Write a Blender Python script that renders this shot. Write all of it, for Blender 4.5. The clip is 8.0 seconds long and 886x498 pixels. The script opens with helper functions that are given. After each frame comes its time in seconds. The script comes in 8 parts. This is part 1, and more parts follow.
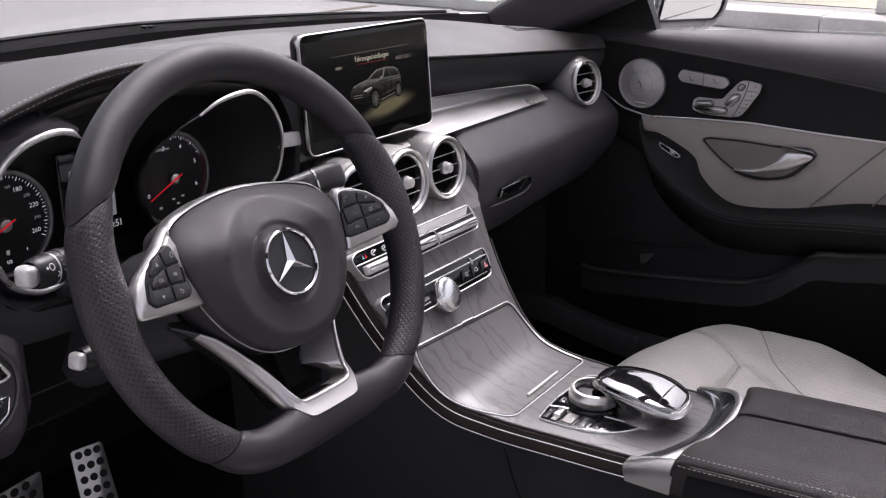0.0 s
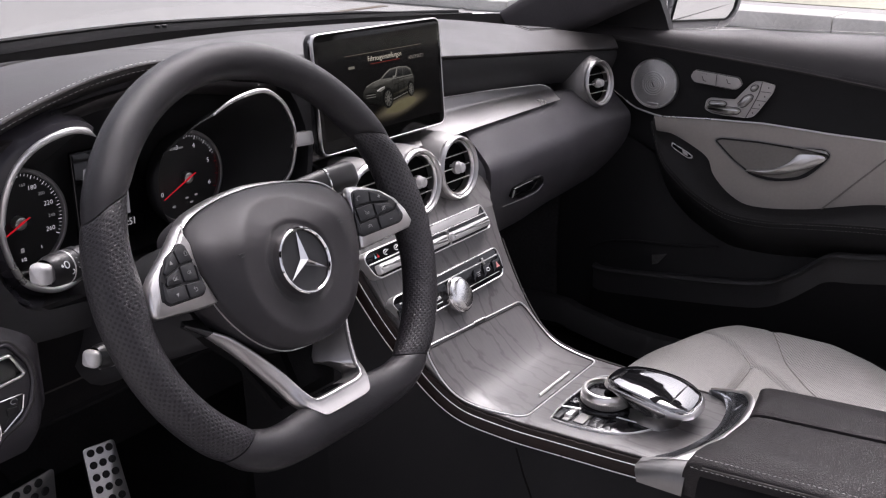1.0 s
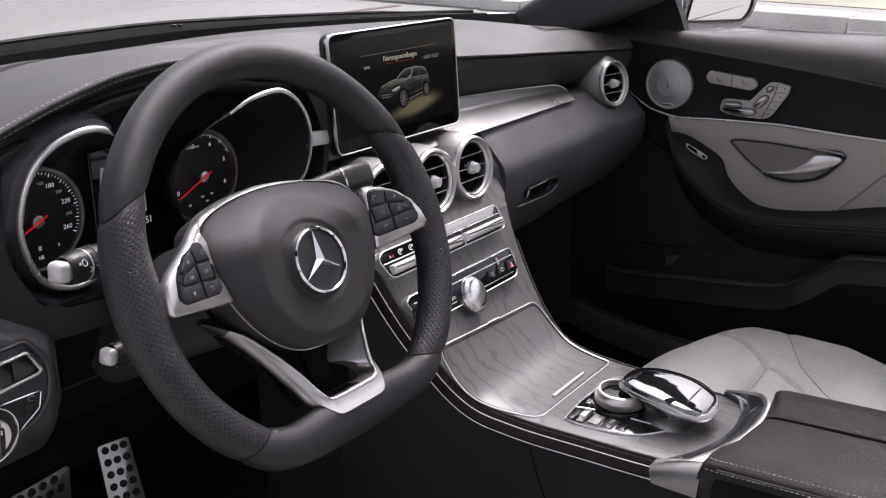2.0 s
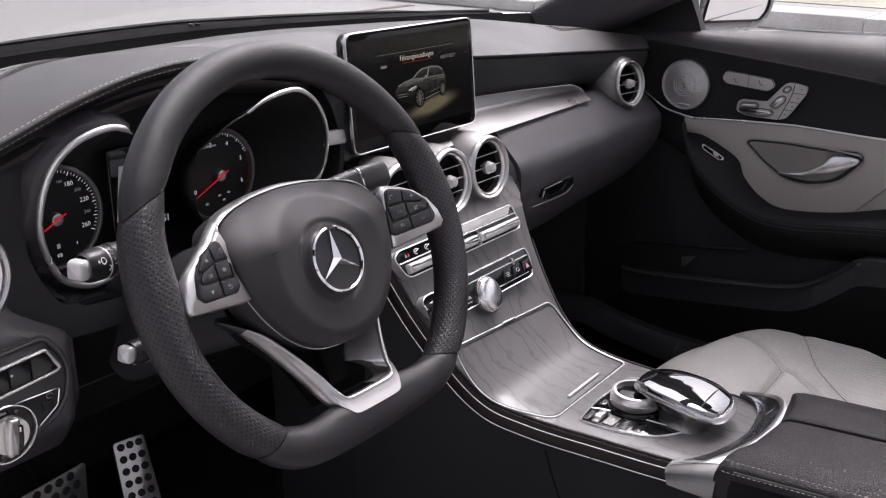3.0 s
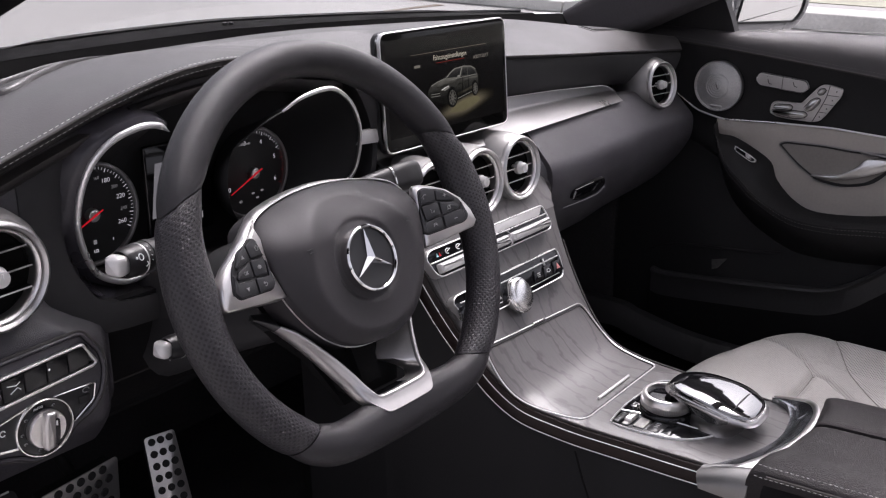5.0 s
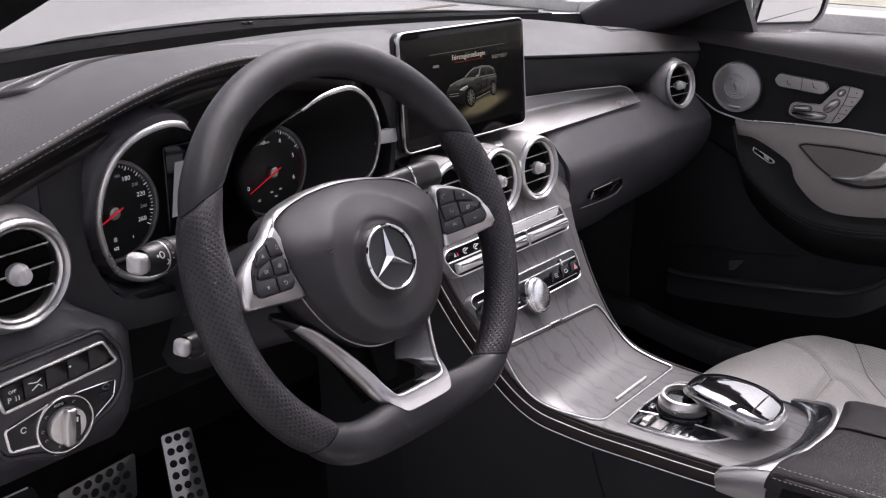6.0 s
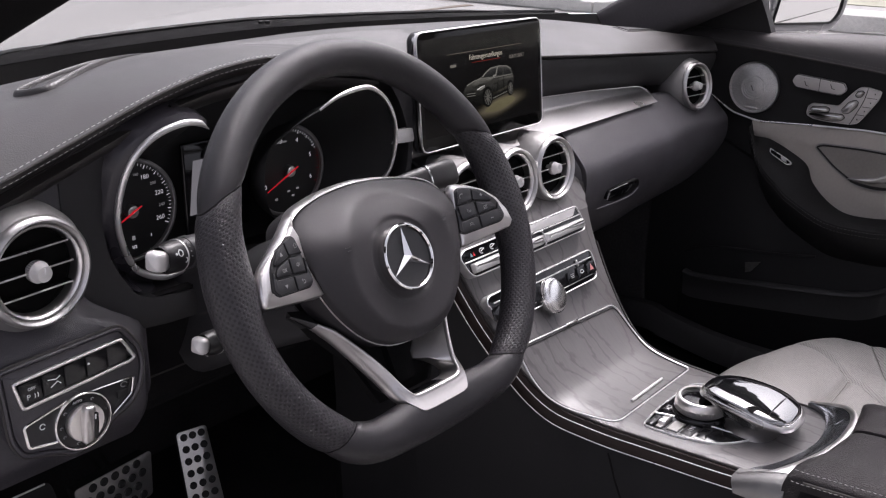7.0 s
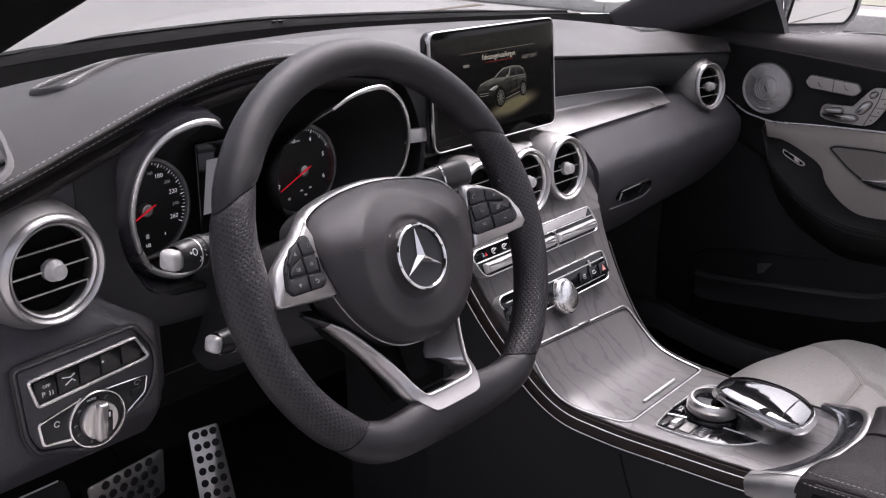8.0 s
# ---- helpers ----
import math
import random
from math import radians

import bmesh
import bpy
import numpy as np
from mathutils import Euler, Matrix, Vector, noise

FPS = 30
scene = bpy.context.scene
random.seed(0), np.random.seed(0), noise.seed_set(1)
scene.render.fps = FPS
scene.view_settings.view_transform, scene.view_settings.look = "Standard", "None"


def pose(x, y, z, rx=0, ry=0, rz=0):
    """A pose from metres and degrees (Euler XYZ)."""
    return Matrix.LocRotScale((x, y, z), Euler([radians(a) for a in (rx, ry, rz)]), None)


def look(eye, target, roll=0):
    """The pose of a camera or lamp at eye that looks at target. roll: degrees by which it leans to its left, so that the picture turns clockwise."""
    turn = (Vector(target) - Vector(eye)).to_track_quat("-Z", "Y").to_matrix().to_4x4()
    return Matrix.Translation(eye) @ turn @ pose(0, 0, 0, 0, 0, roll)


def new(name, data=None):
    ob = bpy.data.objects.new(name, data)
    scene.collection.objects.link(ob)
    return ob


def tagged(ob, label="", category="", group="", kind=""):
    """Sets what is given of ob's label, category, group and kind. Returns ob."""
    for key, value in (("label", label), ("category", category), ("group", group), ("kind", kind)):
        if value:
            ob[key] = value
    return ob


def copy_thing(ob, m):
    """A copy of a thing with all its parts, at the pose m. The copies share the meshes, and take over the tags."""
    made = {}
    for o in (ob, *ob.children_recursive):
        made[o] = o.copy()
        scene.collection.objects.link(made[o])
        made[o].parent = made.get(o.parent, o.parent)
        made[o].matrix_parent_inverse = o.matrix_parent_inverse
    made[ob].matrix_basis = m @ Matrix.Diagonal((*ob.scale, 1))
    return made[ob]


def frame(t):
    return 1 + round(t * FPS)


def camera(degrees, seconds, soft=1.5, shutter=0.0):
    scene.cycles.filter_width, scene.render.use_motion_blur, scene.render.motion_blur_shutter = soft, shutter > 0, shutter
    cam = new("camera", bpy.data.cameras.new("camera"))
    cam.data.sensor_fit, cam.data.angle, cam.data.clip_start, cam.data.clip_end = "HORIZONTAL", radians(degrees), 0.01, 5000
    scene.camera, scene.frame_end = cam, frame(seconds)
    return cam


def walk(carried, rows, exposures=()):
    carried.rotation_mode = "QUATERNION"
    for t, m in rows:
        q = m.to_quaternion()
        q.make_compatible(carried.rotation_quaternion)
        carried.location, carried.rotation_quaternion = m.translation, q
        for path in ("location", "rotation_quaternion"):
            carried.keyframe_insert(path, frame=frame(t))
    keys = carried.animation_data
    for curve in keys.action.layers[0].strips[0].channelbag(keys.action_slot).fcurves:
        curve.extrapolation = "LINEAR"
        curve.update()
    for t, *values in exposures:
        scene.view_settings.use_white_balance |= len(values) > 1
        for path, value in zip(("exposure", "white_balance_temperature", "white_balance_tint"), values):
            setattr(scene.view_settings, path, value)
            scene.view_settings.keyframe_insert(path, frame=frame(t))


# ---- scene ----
cam = camera(49.48, 8.0, 1.2)
# seconds, eye, heading from straight ahead to the right, pitch, lean to the right
ROWS = [
    (0.0, -0.92479, -0.55345, 1.23262, 55.769, -19.711, -0.731),
    (0.5, -0.92513, -0.55302, 1.23219, 55.481, -19.703, -0.735),
    (1.0, -0.92630, -0.55121, 1.23193, 55.145, -19.708, -0.746),
    (1.5, -0.92743, -0.54988, 1.23190, 54.792, -19.708, -0.769),
    (3.0, -0.93057, -0.54527, 1.23222, 53.621, -19.763, -0.820),
    (3.5, -0.93190, -0.54397, 1.23227, 53.233, -19.772, -0.847),
    (4.0, -0.93294, -0.54281, 1.23217, 52.790, -19.774, -0.868),
    (4.5, -0.93394, -0.54177, 1.23230, 52.417, -19.786, -0.870),
    (6.0, -0.93817, -0.53646, 1.23194, 51.148, -19.814, -0.930),
    (6.5, -0.93916, -0.53495, 1.23179, 50.747, -19.822, -0.944),
    (7.0, -0.94061, -0.53284, 1.23124, 50.356, -19.815, -0.969),
    (7.5, -0.94191, -0.53169, 1.23141, 50.004, -19.827, -0.997),
    (8.0, -0.94260, -0.53123, 1.23174, 49.717, -19.850, -0.998),
]
walk(cam, [(t, pose(x, y, z, 0, 0, -h) @ pose(0, 0, 0, 90 + p) @ pose(0, 0, 0, 0, 0, -l)) for t, x, y, z, h, p, l in ROWS],
     exposures=[(0.0, 0.76, 6350, 22), (8.0, 0.76, 6350, 22)])

# ---- light: a bright overcast day ----
SUN_EL, SUN_AZ = 60.0, 75.0
world = bpy.data.worlds.new("overcast_sky")
scene.world = world
world.use_nodes = True
wn = world.node_tree
sky = wn.nodes.new("ShaderNodeTexSky")
sky.sky_type, sky.sun_disc = "NISHITA", False
sky.sun_elevation, sky.sun_rotation = radians(SUN_EL), radians(SUN_AZ)
sky.air_density, sky.dust_density, sky.ozone_density = 1.0, 6.0, 1.0
hue = wn.nodes.new("ShaderNodeHueSaturation")
hue.inputs["Saturation"].default_value = 0.25
wn.links.new(sky.outputs["Color"], hue.inputs["Color"])
wn.links.new(hue.outputs["Color"], wn.nodes["Background"].inputs["Color"])
wn.nodes["Background"].inputs["Strength"].default_value = 0.15
sun = new("sun", bpy.data.lights.new("sun", "SUN"))
sun.data.energy, sun.data.angle, sun.data.color = 1.2, radians(25), (1.0, 0.97, 0.94)
az, el = radians(SUN_AZ), radians(SUN_EL)
sun.matrix_basis = look((math.sin(az) * math.cos(el) * 20, math.cos(az) * math.cos(el) * 20, math.sin(el) * 20), (0, 0, 0))


# ---- materials ----
def node(nt, kind, **values):
    n = nt.nodes.new(kind)
    for key, value in values.items():
        n.inputs[key.replace("_", " ")].default_value = value
    return n


def ramp(nt, source, lo, hi, a=0.0, b=1.0):
    """Map a value in a..b to lo..hi."""
    n = nt.nodes.new("ShaderNodeMapRange")
    n.inputs["From Min"].default_value, n.inputs["From Max"].default_value = a, b
    n.inputs["To Min"].default_value, n.inputs["To Max"].default_value = lo, hi
    nt.links.new(source, n.inputs["Value"])
    return n.outputs["Result"]


def coords(nt, kind="Object", scale=(1, 1, 1)):
    tc = nt.nodes.new("ShaderNodeTexCoord")
    mp = nt.nodes.new("ShaderNodeMapping")
    mp.inputs["Scale"].default_value = scale
    nt.links.new(tc.outputs[kind], mp.inputs["Vector"])
    return mp.outputs["Vector"]


def mat(name, base, rough=0.5, metal=0.0, vary=0.08, patch=9.0, fine=220.0, grain=0.0, cell=0.0, relief=0.0004, coat=0.0, spec=0.5, rvary=0.06, warp=(1, 1, 1)):
    """A surface with colour and gloss variation at two scales, and a noise (grain) or cell relief."""
    m = bpy.data.materials.new(name)
    m.use_nodes = True
    nt = m.node_tree
    b = nt.nodes["Principled BSDF"]
    b.inputs["Metallic"].default_value, b.inputs["Coat Weight"].default_value = metal, coat
    b.inputs["Specular IOR Level"].default_value = spec
    vec = coords(nt, "Object", warp)
    big = node(nt, "ShaderNodeTexNoise", Scale=patch, Detail=4.0)
    small = node(nt, "ShaderNodeTexNoise", Scale=fine, Detail=2.0)
    for n in (big, small):
        nt.links.new(vec, n.inputs["Vector"])
    mix = nt.nodes.new("ShaderNodeMath")
    mix.operation = "ADD"
    nt.links.new(ramp(nt, big.outputs["Fac"], 1 - vary, 1 + vary, 0.3, 0.7), mix.inputs[0])
    nt.links.new(ramp(nt, small.outputs["Fac"], -vary * 0.6, vary * 0.6, 0.3, 0.7), mix.inputs[1])
    mul = nt.nodes.new("ShaderNodeVectorMath")
    mul.operation = "SCALE"
    mul.inputs[0].default_value = base
    nt.links.new(mix.outputs[0], mul.inputs["Scale"])
    nt.links.new(mul.outputs["Vector"], b.inputs["Base Color"])
    nt.links.new(ramp(nt, big.outputs["Fac"], max(rough - rvary, 0.02), rough + rvary, 0.3, 0.7), b.inputs["Roughness"])
    height = None
    if cell:
        v = node(nt, "ShaderNodeTexVoronoi", Scale=cell)
        v.feature = "DISTANCE_TO_EDGE"
        nt.links.new(vec, v.inputs["Vector"])
        height = ramp(nt, v.outputs["Distance"], 0.0, 1.0, 0.0, 0.25)
    elif grain:
        g = node(nt, "ShaderNodeTexNoise", Scale=grain, Detail=3.0)
        nt.links.new(vec, g.inputs["Vector"])
        height = g.outputs["Fac"]
    if height:
        bump = node(nt, "ShaderNodeBump", Strength=0.6, Distance=relief)
        nt.links.new(height, bump.inputs["Height"])
        nt.links.new(bump.outputs["Normal"], b.inputs["Normal"])
    return m


def perforated(name, base, rough, pitch, hole, relief=0.0006, cell=900.0, dark=0.25, flat=False):
    """Leather with rows of punched holes, laid out along the surface in metres (UV)."""
    m = mat(name, base, rough, cell=cell, relief=0.0002, vary=0.1)
    nt = m.node_tree
    b = nt.nodes["Principled BSDF"]
    uv = coords(nt, "Object" if flat else "UV", (1 / pitch, 1 / pitch, 0 if flat else 1))
    best = None
    for shift in ((0, 0, 0), (0.5, 0.5, 0)):
        add = nt.nodes.new("ShaderNodeVectorMath")
        add.inputs[1].default_value = shift
        nt.links.new(uv, add.inputs[0])
        frac = nt.nodes.new("ShaderNodeVectorMath")
        frac.operation = "FRACTION"
        nt.links.new(add.outputs["Vector"], frac.inputs[0])
        dist = nt.nodes.new("ShaderNodeVectorMath")
        dist.operation = "DISTANCE"
        dist.inputs[1].default_value = (0.5, 0.5, 0)
        nt.links.new(frac.outputs["Vector"], dist.inputs[0])
        if best:
            low = nt.nodes.new("ShaderNodeMath")
            low.operation = "MINIMUM"
            nt.links.new(best, low.inputs[0])
            nt.links.new(dist.outputs["Value"], low.inputs[1])
            best = low.outputs[0]
        else:
            best = dist.outputs["Value"]
    open_ = ramp(nt, best, 0.0, 1.0, hole * 0.7, hole * 1.3)
    old = b.inputs["Base Color"].links[0].from_socket
    scale = nt.nodes.new("ShaderNodeVectorMath")
    scale.operation = "SCALE"
    nt.links.new(old, scale.inputs[0])
    nt.links.new(ramp(nt, open_, dark, 1.0), scale.inputs["Scale"])
    nt.links.new(scale.outputs["Vector"], b.inputs["Base Color"])
    bump = node(nt, "ShaderNodeBump", Strength=0.8, Distance=relief)
    nt.links.new(open_, bump.inputs["Height"])
    nt.links.new(b.inputs["Normal"].links[0].from_socket, bump.inputs["Normal"])
    nt.links.new(bump.outputs["Normal"], b.inputs["Normal"])
    return m


def wood(name, dark, light, rough=0.43, coat=0.06):
    """Open-pored grey wood: wavy year rings and fine pores."""
    m = bpy.data.materials.new(name)
    m.use_nodes = True
    nt = m.node_tree
    b = nt.nodes["Principled BSDF"]
    vec = coords(nt, "Object", (1.0, 0.55, 0.7))
    bend = node(nt, "ShaderNodeTexNoise", Scale=7.0, Detail=3.0)
    nt.links.new(vec, bend.inputs["Vector"])
    rings = node(nt, "ShaderNodeTexWave", Scale=12.0, Distortion=13.0, Detail=4.0)
    rings.inputs["Detail Scale"].default_value = 1.6
    nt.links.new(vec, rings.inputs["Vector"])
    pores = node(nt, "ShaderNodeTexNoise", Scale=520.0, Detail=2.0)
    nt.links.new(coords(nt, "Object", (1.0, 0.06, 0.12)), pores.inputs["Vector"])
    line = ramp(nt, rings.outputs["Fac"], 0.0, 1.0, 0.0, 0.12)
    por = ramp(nt, pores.outputs["Fac"], 0.80, 1.05, 0.32, 0.62)
    mul = nt.nodes.new("ShaderNodeMath")
    mul.operation = "MULTIPLY"
    nt.links.new(ramp(nt, line, 0.42, 1.0), mul.inputs[0])
    nt.links.new(por, mul.inputs[1])
    mix = nt.nodes.new("ShaderNodeMix")
    mix.data_type = "RGBA"
    mix.inputs["A"].default_value, mix.inputs["B"].default_value = (*dark, 1), (*light, 1)
    nt.links.new(mul.outputs[0], mix.inputs["Factor"])
    nt.links.new(mix.outputs["Result"], b.inputs["Base Color"])
    nt.links.new(ramp(nt, mul.outputs[0], rough + 0.1, rough - 0.05), b.inputs["Roughness"])
    bump = node(nt, "ShaderNodeBump", Strength=0.22, Distance=0.0003)
    nt.links.new(mul.outputs[0], bump.inputs["Height"])
    nt.links.new(bump.outputs["Normal"], b.inputs["Normal"])
    b.inputs["Coat Weight"].default_value = coat
    b.inputs["Coat Roughness"].default_value = 0.3
    return m


def glow(name, colour, strength):
    m = bpy.data.materials.new(name)
    m.use_nodes = True
    b = m.node_tree.nodes["Principled BSDF"]
    b.inputs["Base Color"].default_value = (0.004, 0.004, 0.004, 1)
    b.inputs["Roughness"].default_value, b.inputs["Specular IOR Level"].default_value = 0.12, 0.25
    b.inputs["Emission Color"].default_value = (*colour, 1)
    b.inputs["Emission Strength"].default_value = strength
    return m


def clear(name, tint=(1, 1, 1), rough=0.0):
    m = bpy.data.materials.new(name)
    m.use_nodes = True
    b = m.node_tree.nodes["Principled BSDF"]
    b.inputs["Base Color"].default_value = (*tint, 1)
    b.inputs["Roughness"].default_value, b.inputs["Transmission Weight"].default_value = rough, 1.0
    b.inputs["IOR"].default_value = 1.45
    return m


PAD = mat("dash_leather_dark_grey", (0.0275, 0.0250, 0.0248), 0.46, spec=0.62, grain=750, relief=0.0004, vary=0.06)
PLASTIC = mat("black_soft_plastic", (0.016, 0.0155, 0.017), 0.55, grain=1400, relief=0.0003, vary=0.12)
DEEP = mat("black_matt_plastic", (0.010, 0.010, 0.011), 0.6, grain=900, relief=0.0003)
GLOSS = mat("piano_black", (0.006, 0.006, 0.007), 0.08, vary=0.02, rvary=0.02, spec=0.4)
KEY = mat("black_switch_plastic", (0.018, 0.018, 0.020), 0.38, grain=1600, relief=0.0001)
NAPPA = mat("smooth_black_nappa", (0.018, 0.0166, 0.0188), 0.36, spec=0.44, cell=1500, relief=0.00015, vary=0.08)
NAPPA_HOLES = perforated("perforated_black_nappa", (0.024, 0.0215, 0.0252), 0.38, 0.0050, 0.20, relief=0.00030, dark=0.04)
HUB = mat("airbag_cover_plastic", (0.0235, 0.0214, 0.0238), 0.53, spec=0.40, grain=2600, relief=0.0002)
SILVER = mat("satin_silver", (0.80, 0.78, 0.77), 0.32, metal=1.0, vary=0.03, rvary=0.04, grain=3000, relief=0.00003)
SATIN = mat("matt_silver_paint", (0.36, 0.353, 0.350), 0.58, metal=1.0, vary=0.03, grain=3000, relief=0.00004)
CHROME = mat("chrome", (0.80, 0.79, 0.78), 0.08, metal=1.0, vary=0.01, rvary=0.02)
STEEL = mat("brushed_steel", (0.70, 0.69, 0.68), 0.40, metal=1.0, vary=0.06, grain=700, relief=0.0001, warp=(1, 12, 1))
LINE = mat("bright_trim_line", (0.88, 0.87, 0.86), 0.30, metal=0.8, vary=0.02)
ALU = mat("pale_silver_trim", (0.62, 0.61, 0.605), 0.42, metal=0.30, vary=0.03)
WOOD = wood("grey_open_pored_wood", (0.040, 0.038, 0.038), (0.114, 0.108, 0.108))
TRIM_METAL = mat("satin_grey_aluminium", (0.40, 0.392, 0.392), 0.30, metal=1.0, vary=0.03, rvary=0.04)
WOOD_EDGE = mat("brown_wood_edge", (0.018, 0.011, 0.0095), 0.20, vary=0.3, fine=300, spec=0.16, warp=(6, 1, 6))
VOID = mat("deep_black", (0.008, 0.0078, 0.008), 0.95, spec=0.05, grain=900, relief=0.0005)
# Paler copy of the pillar lining, for the side that light reaches
PILLAR_LIT = mat("pillar_cloth_lit", (0.062, 0.058, 0.063), 0.8, spec=0.3, grain=900, relief=0.0004)
DOOR_LOW = mat("black_door_plastic", (0.0105, 0.0102, 0.0110), 0.65, spec=0.25, grain=1200, relief=0.0003)
# Paler copy of the door plastic, for edges that face up to the light
POCKET_LIP = mat("black_plastic_lit", (0.030, 0.029, 0.0305), 0.55, spec=0.35, grain=1200, relief=0.0003)
# Darker copy of the black plastic; its colour carries shade on low, sheltered parts
LOWER_SHADED = mat("black_plastic_in_shade", (0.008, 0.0075, 0.0082), 0.75, spec=0.12, grain=1200, relief=0.0003)
PIANO = mat("polished_black_glass", (0.006, 0.006, 0.007), 0.04, vary=0.0, rvary=0.01, spec=1.0, coat=1.0)
PIANO.node_tree.nodes["Principled BSDF"].inputs["IOR"].default_value = 2.3
STALK = mat("black_stalk_plastic", (0.014, 0.0135, 0.0145), 0.42, spec=0.4, grain=1600, relief=0.0001)
GLOVE = mat("black_grained_lid", (0.039, 0.0360, 0.0425), 0.42, spec=0.80, cell=700, relief=0.0003, vary=0.1)
BRUSHED = mat("brushed_silver_plate", (0.23, 0.225, 0.22), 0.40, metal=1.0, vary=0.04, grain=600, relief=0.00008, warp=(1, 14, 1))
SHELL = mat("dark_satin_silver", (0.52, 0.508, 0.50), 0.28, metal=1.0, vary=0.03, rvary=0.04)
DOOR_TOP = mat("black_door_leather", (0.014, 0.0135, 0.0145), 0.62, spec=0.3, cell=700, relief=0.0002, vary=0.1)
VISOR = mat("dark_violet_grey_visor", (0.030, 0.028, 0.034), 0.30, metal=0.0, vary=0.03)
ARM_HIDE = mat("grained_black_leather", (0.0225, 0.0198, 0.0205), 0.50, spec=0.24, cell=430, relief=0.00040, vary=0.08)
BOW_DARK = mat("dark_blue_grey_metal", (0.23, 0.236, 0.255), 0.20, metal=0.95, vary=0.03)
GREIGE = mat("greige_leather", (0.43, 0.40, 0.37), 0.5, cell=700, relief=0.0004, vary=0.05)
BEIGE = mat("light_grey_leather", (0.47, 0.455, 0.44), 0.48, cell=700, relief=0.0004, vary=0.05)
BEIGE_HOLES = perforated("perforated_light_leather", (0.50, 0.487, 0.465), 0.5, 0.0037, 0.18, relief=0.0004, dark=0.42, flat=True)
BOLSTER_HOLES = perforated("wide_perforated_light_leather", (0.49, 0.477, 0.455), 0.5, 0.0052, 0.18, relief=0.0005, dark=0.34, flat=True)
SEAM = mat("dark_groove", (0.035, 0.032, 0.031), 0.8)
THREAD = mat("grey_thread", (0.62, 0.60, 0.59), 0.7, fine=1500)
THREAD_DARK = mat("dark_thread", (0.10, 0.095, 0.095), 0.7, fine=1500)
CARPET = mat("black_carpet", (0.034, 0.0323, 0.0340), 0.95, spec=0.1, grain=700, relief=0.002, vary=0.3)
RUBBER = mat("black_rubber", (0.012, 0.012, 0.012), 0.6, grain=900)
MESH_GRILLE = perforated("loudspeaker_mesh", (0.80, 0.785, 0.775), 0.34, 0.0019, 0.20, relief=0.0003, dark=0.22)
MESH_GRILLE.node_tree.nodes["Principled BSDF"].inputs["Metallic"].default_value = 0.35
MESH_GRILLE.node_tree.nodes["Principled BSDF"].inputs["Metallic"].default_value = 0.9
MIRROR = mat("mirror_glass", (0.88, 0.88, 0.87), 0.02, metal=1.0, vary=0.0, rvary=0.0)
PAINT = mat("silver_car_paint", (0.26, 0.258, 0.27), 0.28, metal=0.5, coat=1.0, vary=0.02)
LINING = mat("grey_headliner", (0.16, 0.155, 0.15), 0.9, grain=900, relief=0.0005)
CONCRETE = mat("pale_concrete", (0.345, 0.337, 0.325), 0.85, grain=40, relief=0.004, vary=0.07, patch=0.35, fine=9.0)
KERB = mat("kerb_stone", (0.60, 0.583, 0.555), 0.85, grain=60, relief=0.006, vary=0.16, patch=1.6, fine=30)
TURF = mat("pale_dry_grass", (0.40, 0.395, 0.31), 0.95, grain=40, relief=0.02, vary=0.25, patch=0.8, fine=20)
INK = mat("white_print", (0.72, 0.72, 0.72), 0.6, vary=0.02)
INK_GREY = mat("grey_print", (0.30, 0.30, 0.30), 0.6, vary=0.02)
RED_PAINT = mat("red_pointer", (0.55, 0.015, 0.02), 0.4, vary=0.03)
BLUE_INK = mat("blue_print", (0.25, 0.45, 0.50), 0.5, vary=0.03)
LIT = glow("lit_numerals", (0.70, 0.70, 0.72), 0.40)
LIT_GREY = glow("lit_small_numerals", (0.36, 0.36, 0.36), 0.26)
LIT_RED = glow("lit_pointer_red", (0.62, 0.014, 0.022), 0.42)
LIT_DARK_RED = glow("lit_red_zone", (0.10, 0.006, 0.006), 0.5)
DIAL = mat("dial_black", (0.006, 0.006, 0.007), 0.5, vary=0.05)


# ---- builders ----
def thing(name, loc=(0, 0, 0), label="", category="", group="", kind=""):
    ob = new(name)
    ob.location = loc
    ob.empty_display_size = 0.05
    return tagged(ob, label, category, group, kind)


def part(name, bm, material, parent, label="", sharp=38, kind=""):
    """Link a bmesh, given in the thing's build space, as one mesh under a thing or a part."""
    root = parent
    while root is not None and root.parent:
        root = root.parent
    if root is not None:
        bm.transform(Matrix.Translation(-root.location))
    bmesh.ops.recalc_face_normals(bm, faces=bm.faces)
    me = bpy.data.meshes.new(name)
    bm.to_mesh(me)
    bm.free()
    for poly in me.polygons:
        poly.use_smooth = True
    me.set_sharp_from_angle(angle=radians(sharp))
    me.materials.append(material)
    ob = new(name, me)
    ob.parent = parent
    return tagged(ob, label, kind=kind)


def solid(name, bm, material, label, category, kind="", group="", loc=(0, 0, 0)):
    """A thing that is one mesh."""
    ob = part(name, bm, material, None)
    return tagged(ob, label, category, group, kind)


